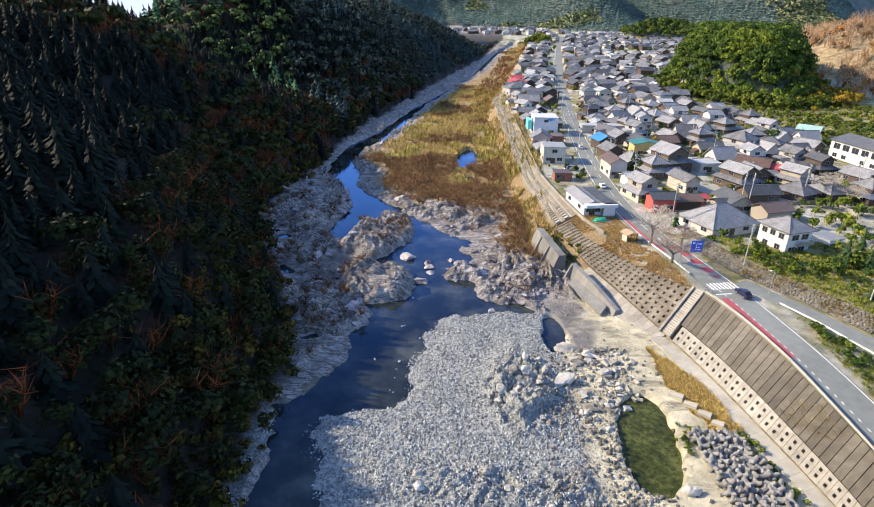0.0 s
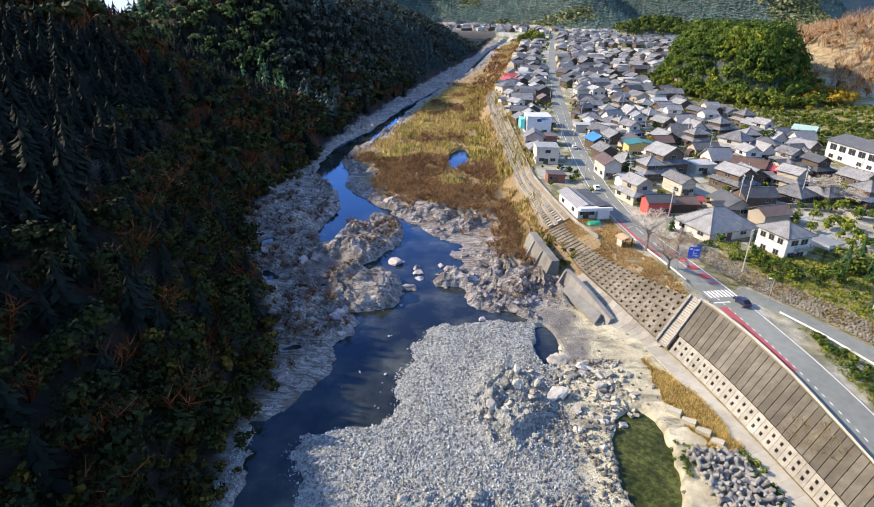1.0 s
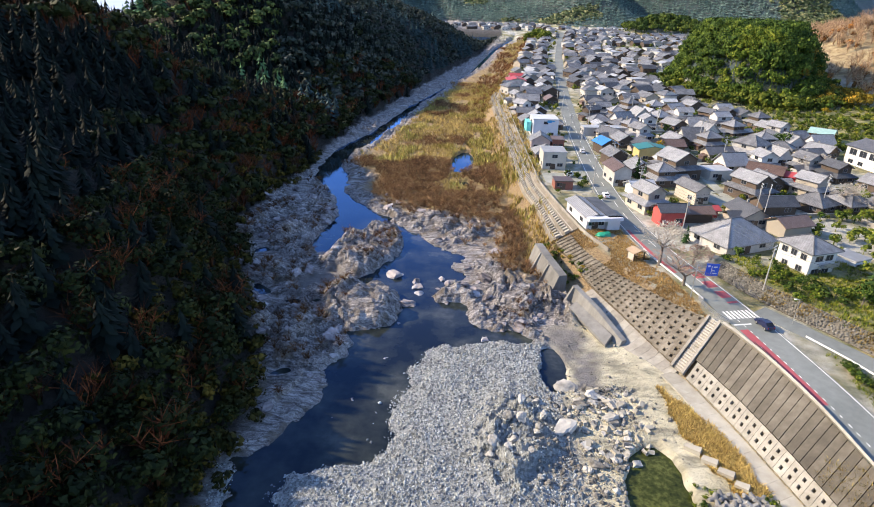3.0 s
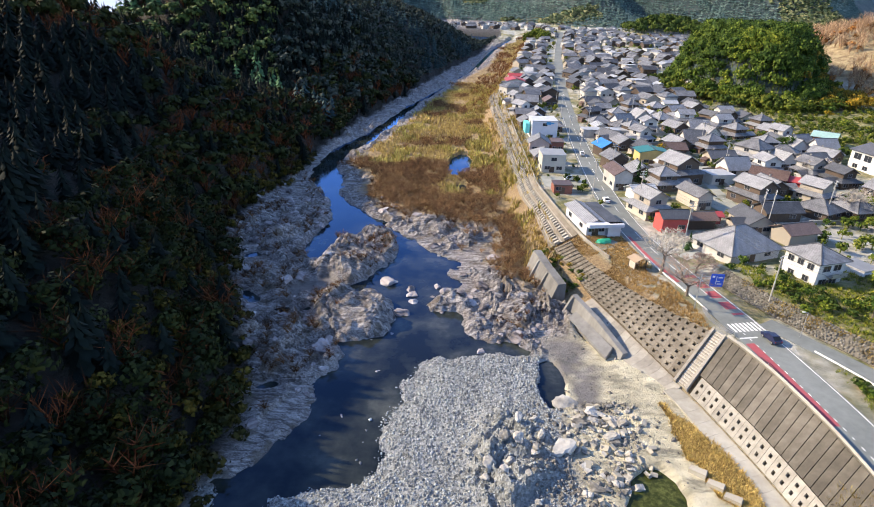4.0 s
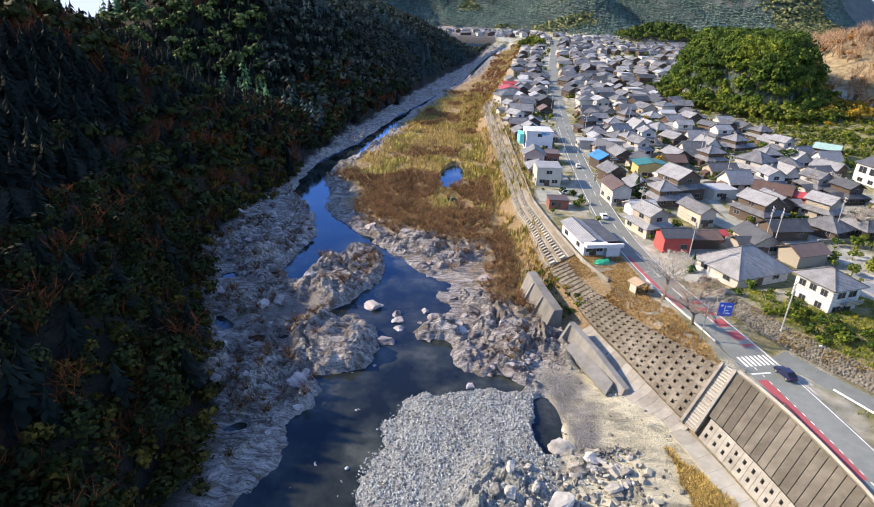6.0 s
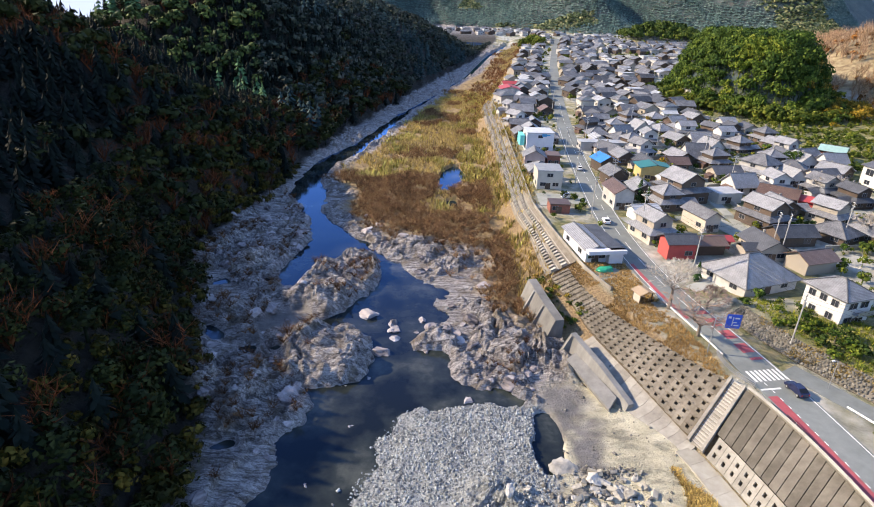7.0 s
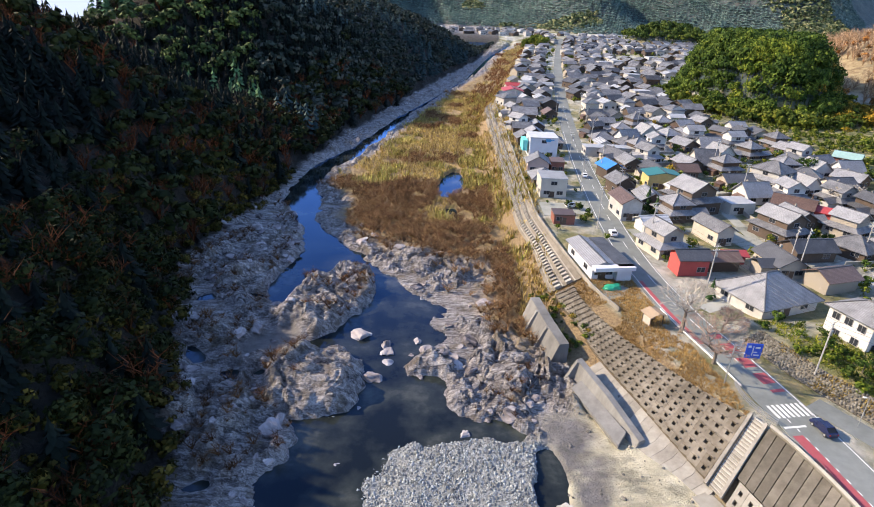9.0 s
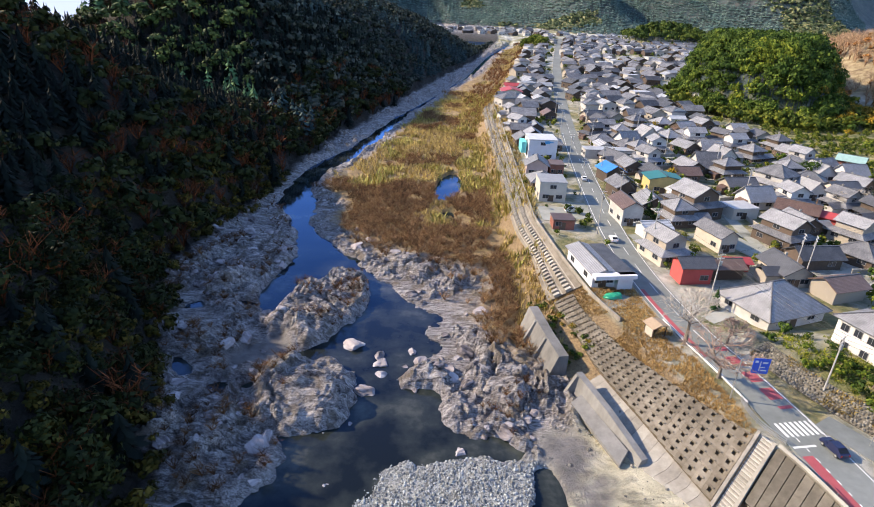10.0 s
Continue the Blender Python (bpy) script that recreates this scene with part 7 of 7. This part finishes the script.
for n in range(400):
    x, y = R3.uniform(56, 140), R3.uniform(150, 300)
    if n_wall >= 46 or x > village_edge(y) or not free(x, y, 6.6) or abs(x - float(street(y))) < 8:
        continue
    m = pose(x, y, float(terrace(x, y)), 0, 0, 14 + (90 if R3.random() < .5 else 0) + R3.normal() * 5)
    if n_wall == 0:
        wall_proto.matrix_world = m
    else:
        copy_thing(wall_proto, m)
    n_wall += 1
court = thing("green_net_fence", "green netting fence round a small court", "fence")
for k in range(6):
    part("post", Geo().tube((127 + k * 2.6, 204.5 - k * .2, 10), (127 + k * 2.6, 204.5 - k * .2, 13.4), .06, .06, 5), MAT["steel"], court)
MAT["net"] = plain("green_net", (.05, .30, .16), .7, .2)
for k in range(5):
    part("net_panel", Geo().box(127.1 + k * 2.6, 129.5 + k * 2.6, 204.3 - k * .2, 204.36 - k * .2, 11.2, 13.2), MAT["net"], court)

# ---- poles and wires ----
def utility_pole(x, y, h, turn, label="grey concrete utility pole with crossarms and insulators"):
    z = float(terrace(x, y))
    p = thing("utility_pole", label, "utility pole", "utility poles", m=pose(x, y, z, 0, 0, turn))
    part("pole", Geo().tube((0, 0, -.5), (0, 0, h), .17, .10, 8), MAT["pole"], p)
    for dz in (.3, 1.1):
        arm = part("crossarm", Geo().box(-.9, .9, -.05, .05, h - dz - .05, h - dz + .05), MAT["steel"], p)
        for q in (-.8, -.3, .3, .8):
            part("insulator", Geo().tube((q, 0, h - dz), (q, 0, h - dz + .25), .06, .04, 5), MAT["white_paint"], arm)
    part("transformer", Geo().tube((.32, 0, h - 2.6), (.32, 0, h - 1.7), .26, .26, 8), MAT["steel"], p)
    return Vector((x, y, z + h)), turn


def span(a, b_, label="black overhead wires strung between poles"):
    (p, ta), (q, tb) = a, b_
    w_ = thing("overhead_wire", label, "wire", "overhead wires")
    for off, dz in ((-.8, -.05), (.8, -.05), (0, -1.2)):
        pts = []
        for i in range(13):
            t = i / 12
            c = p.lerp(q, t)
            s = math.sin(t * math.pi) * (q - p).length * .02
            ang = radians(ta + (tb - ta) * t)
            c = c + Vector((math.cos(ang) * off, math.sin(ang) * off, dz - s))
            pts.append(c)
        part("wire", Geo().cable(pts, .024), MAT["wire"], w_)


ROW_A = [utility_pole(x, y, h_, t) for x, y, h_, t in ((96, 62, 12.6, 60), (88.5, 88, 12.6, 55), (69.8, 104.4, 12.1, 40), (61.5, 132.2, 13.1, 20), (57.2, 160, 12.6, 10), (56.2, 192, 12.6, 5), (57.8, 226, 12.6, 5), (60.5, 262, 12.6, 5), (65, 300, 12.6, 5), (70, 345, 12.6, 5))]
for a, b_ in zip(ROW_A, ROW_A[1:]):
    span(a, b_)
ROW_B = [utility_pole(x, y, h_, t) for x, y, h_, t in ((46.2, 172, 12.6, 4), (47.0, 205, 12.6, 4), (48.5, 240, 12.6, 6), (52, 290, 12.6, 8), (57, 345, 12.6, 8))]
for a, b_ in zip(ROW_B, ROW_B[1:]):
    span(a, b_)
ROW_C = [utility_pole(x, y, h_, t) for x, y, h_, t in ((87.8, 149.6, 11.6, 80), (112, 160, 11.6, 80), (136, 172, 11.6, 80))]
span(ROW_A[3], ROW_C[0]), span(ROW_C[0], ROW_C[1]), span(ROW_C[1], ROW_C[2])
utility_pole(89.2, 147.5, 12, 70, "twin grey concrete utility pole beside the farmhouse")
ROW_D = [utility_pole(x, y, 12, 15) for x, y in ((100, 205), (104, 240), (92, 262), (90, 300))]
for a, b_ in zip(ROW_D, ROW_D[1:]):
    span(a, b_)
lamp = thing("street_lamp", "slim grey street lamp at the junction", "street lamp", m=pose(71.0, 93.6, float(terrace(71, 93.6))))
part("pole", Geo().tube((0, 0, -.2), (0, 0, 5.5), .07, .05, 6).tube((0, 0, 5.5), (-.8, -.2, 5.7), .04, .04, 5), MAT["steel"], lamp)
part("lamp_head", Geo().box(-1.2, -.7, -.32, -.08, 5.6, 5.75), MAT["white_paint"], lamp)


# ---- hut, tarpaulin, cars ----
hut = thing("garden_hut", "small open wooden hut with pale brown roof", "hut", m=pose(47.4, 121.6, float(terrace(47, 121)), 0, 0, 22))
for q in ((-1.5, -1.2), (1.5, -1.2), (-1.5, 1.2), (1.5, 1.2)):
    part("post", Geo().box(q[0] - .08, q[0] + .08, q[1] - .08, q[1] + .08, -.4, 2.3), MAT["cedar_wall"], hut)
MAT["hut_roof"] = plain("pale_brown_roof", (.40, .30, .20), .8)
part("roof", gable_roof(3.0, 2.4, 2.3, .5, .5, .12), MAT["hut_roof"], hut)
part("side_wall", Geo().box(-1.5, -1.42, -1.2, 1.2, -.2, 2.2), MAT["beige"], hut)
part("bench", Geo().box(-1.3, 1.3, .6, 1.1, .35, .45), MAT["cedar_wall"], hut)
tarp = thing("tarpaulin_pile", "bright green tarpaulin over a heap by the shop", "tarpaulin", m=pose(42.6, 135.6, float(terrace(42.6, 135.6)) + .1, 0, 0, 20))
bm = bmesh.new()
bmesh.ops.create_icosphere(bm, subdivisions=3, radius=1)
for v in bm.verts:
    n_ = noise.noise(v.co * 1.8) * .35 + noise.noise(v.co * 5) * .12
    v.co = Vector((v.co.x * 2.3, v.co.y * 1.2, max(-.05, v.co.z * 1.1))) * (1 + n_)
me = bpy.data.meshes.new("cover")
bm.to_mesh(me)
bm.free()
me.materials.append(MAT["tarp"])
part("cover", me, None, tarp)

MAT.update(car_blue=plain("dark_blue_car_paint", (.015, .02, .06), .25, .05, bump=0), car_white=plain("white_car_paint", (.75, .75, .75), .3, .05, bump=0), tyre=plain("tyre_rubber", (.02, .02, .02), .8), lens=plain("headlight_lens", (.7, .7, .68), .15, .05, bump=0), tail=plain("tail_lens", (.4, .02, .02), .2, .05, bump=0))


def car(label, paint, m, van=0.0):
    """A small car, its nose to -y."""
    c = thing("car", label, "car", "cars", m=m)
    prof = [(-1.95, .35), (-2.0, .72), (-1.85, .92), (-1.05, 1.02), (-.45, 1.48 + van), (1.0, 1.52 + van), (1.75, 1.05 + van * .8), (1.98, .95), (2.0, .4)]
    g, n = Geo(), len(prof)
    for x, inset in ((-.80, 0), (.80, 0)):
        g.v += [(x * (.86 if z > 1.1 else 1), y, z) for y, z in prof]
    g.f += [tuple(range(n)), tuple(range(2 * n - 1, n - 1, -1))] + [(i, n + i, n + (i + 1) % n, (i + 1) % n) for i in range(n)]
    part("body", g, MAT[paint], c)
    for s in (-1, 1):
        gl = Geo().add([(s * .795, -.85, 1.04), (s * .70, -.38, 1.42 + van), (s * .70, .95, 1.45 + van), (s * .79, 1.5, 1.06)], [(0, 1, 2, 3), (3, 2, 1, 0)])
        part("side_window", gl, MAT["glass"], c)
        part("headlight", Geo().box(s * .62 - .14, s * .62 + .14, -2.03, -1.9, .68, .84), MAT["lens"], c)
        part("tail_light", Geo().box(s * .66 - .1, s * .66 + .1, 1.9, 2.03, .7, .95), MAT["tail"], c)
        part("mirror", Geo().box(s * .92 - .1, s * .92 + .1, -.7, -.55, 1.0, 1.14), MAT[paint], c)
        for y in (-1.25, 1.25):
            w_ = part("wheel", Geo().tube((s * .72, y, .31), (s * .84, y, .31), .31, .31, 14), MAT["tyre"], c)
            part("rim", Geo().tube((s * .80, y, .31), (s * .855, y, .31), .19, .19, 10), MAT["steel"], w_)
    part("windscreen", Geo().add([(-.70, -1.0, 1.05), (.70, -1.0, 1.05), (.60, -.48, 1.47 + van), (-.60, -.48, 1.47 + van)], [(0, 1, 2, 3), (3, 2, 1, 0)]), MAT["glass"], c)
    part("rear_window", Geo().add([(-.66, 1.08, 1.49 + van), (.66, 1.08, 1.49 + van), (.70, 1.72, 1.1 + van * .8), (-.70, 1.72, 1.1 + van * .8)], [(0, 1, 2, 3), (3, 2, 1, 0)]), MAT["glass"], c)
    return c


def on_road(s, off, flip_=0):
    p, d, n = road_frame(s)
    q = p + n * off
    return pose(q.x, q.y, float(terrace(q.x, q.y)) + .11, 0, 0, math.degrees(math.atan2(d.y, d.x)) + 90 + flip_)


car("dark blue hatchback on the road near the crossing", "car_blue", on_road(122.0, 1.9, 180) @ pose(0, 0, 0, 0, 0, 180))
car("white hatchback driving on the village street", "car_white", on_road(199, -1.4))
car("white van parked beside the brick-red shed", "car_white", pose(41.6, 188.5, float(terrace(41.6, 188.5)) + .1, 0, 0, 100), .35)
car("white car on the far village street", "car_white", on_road(254, -1.2))
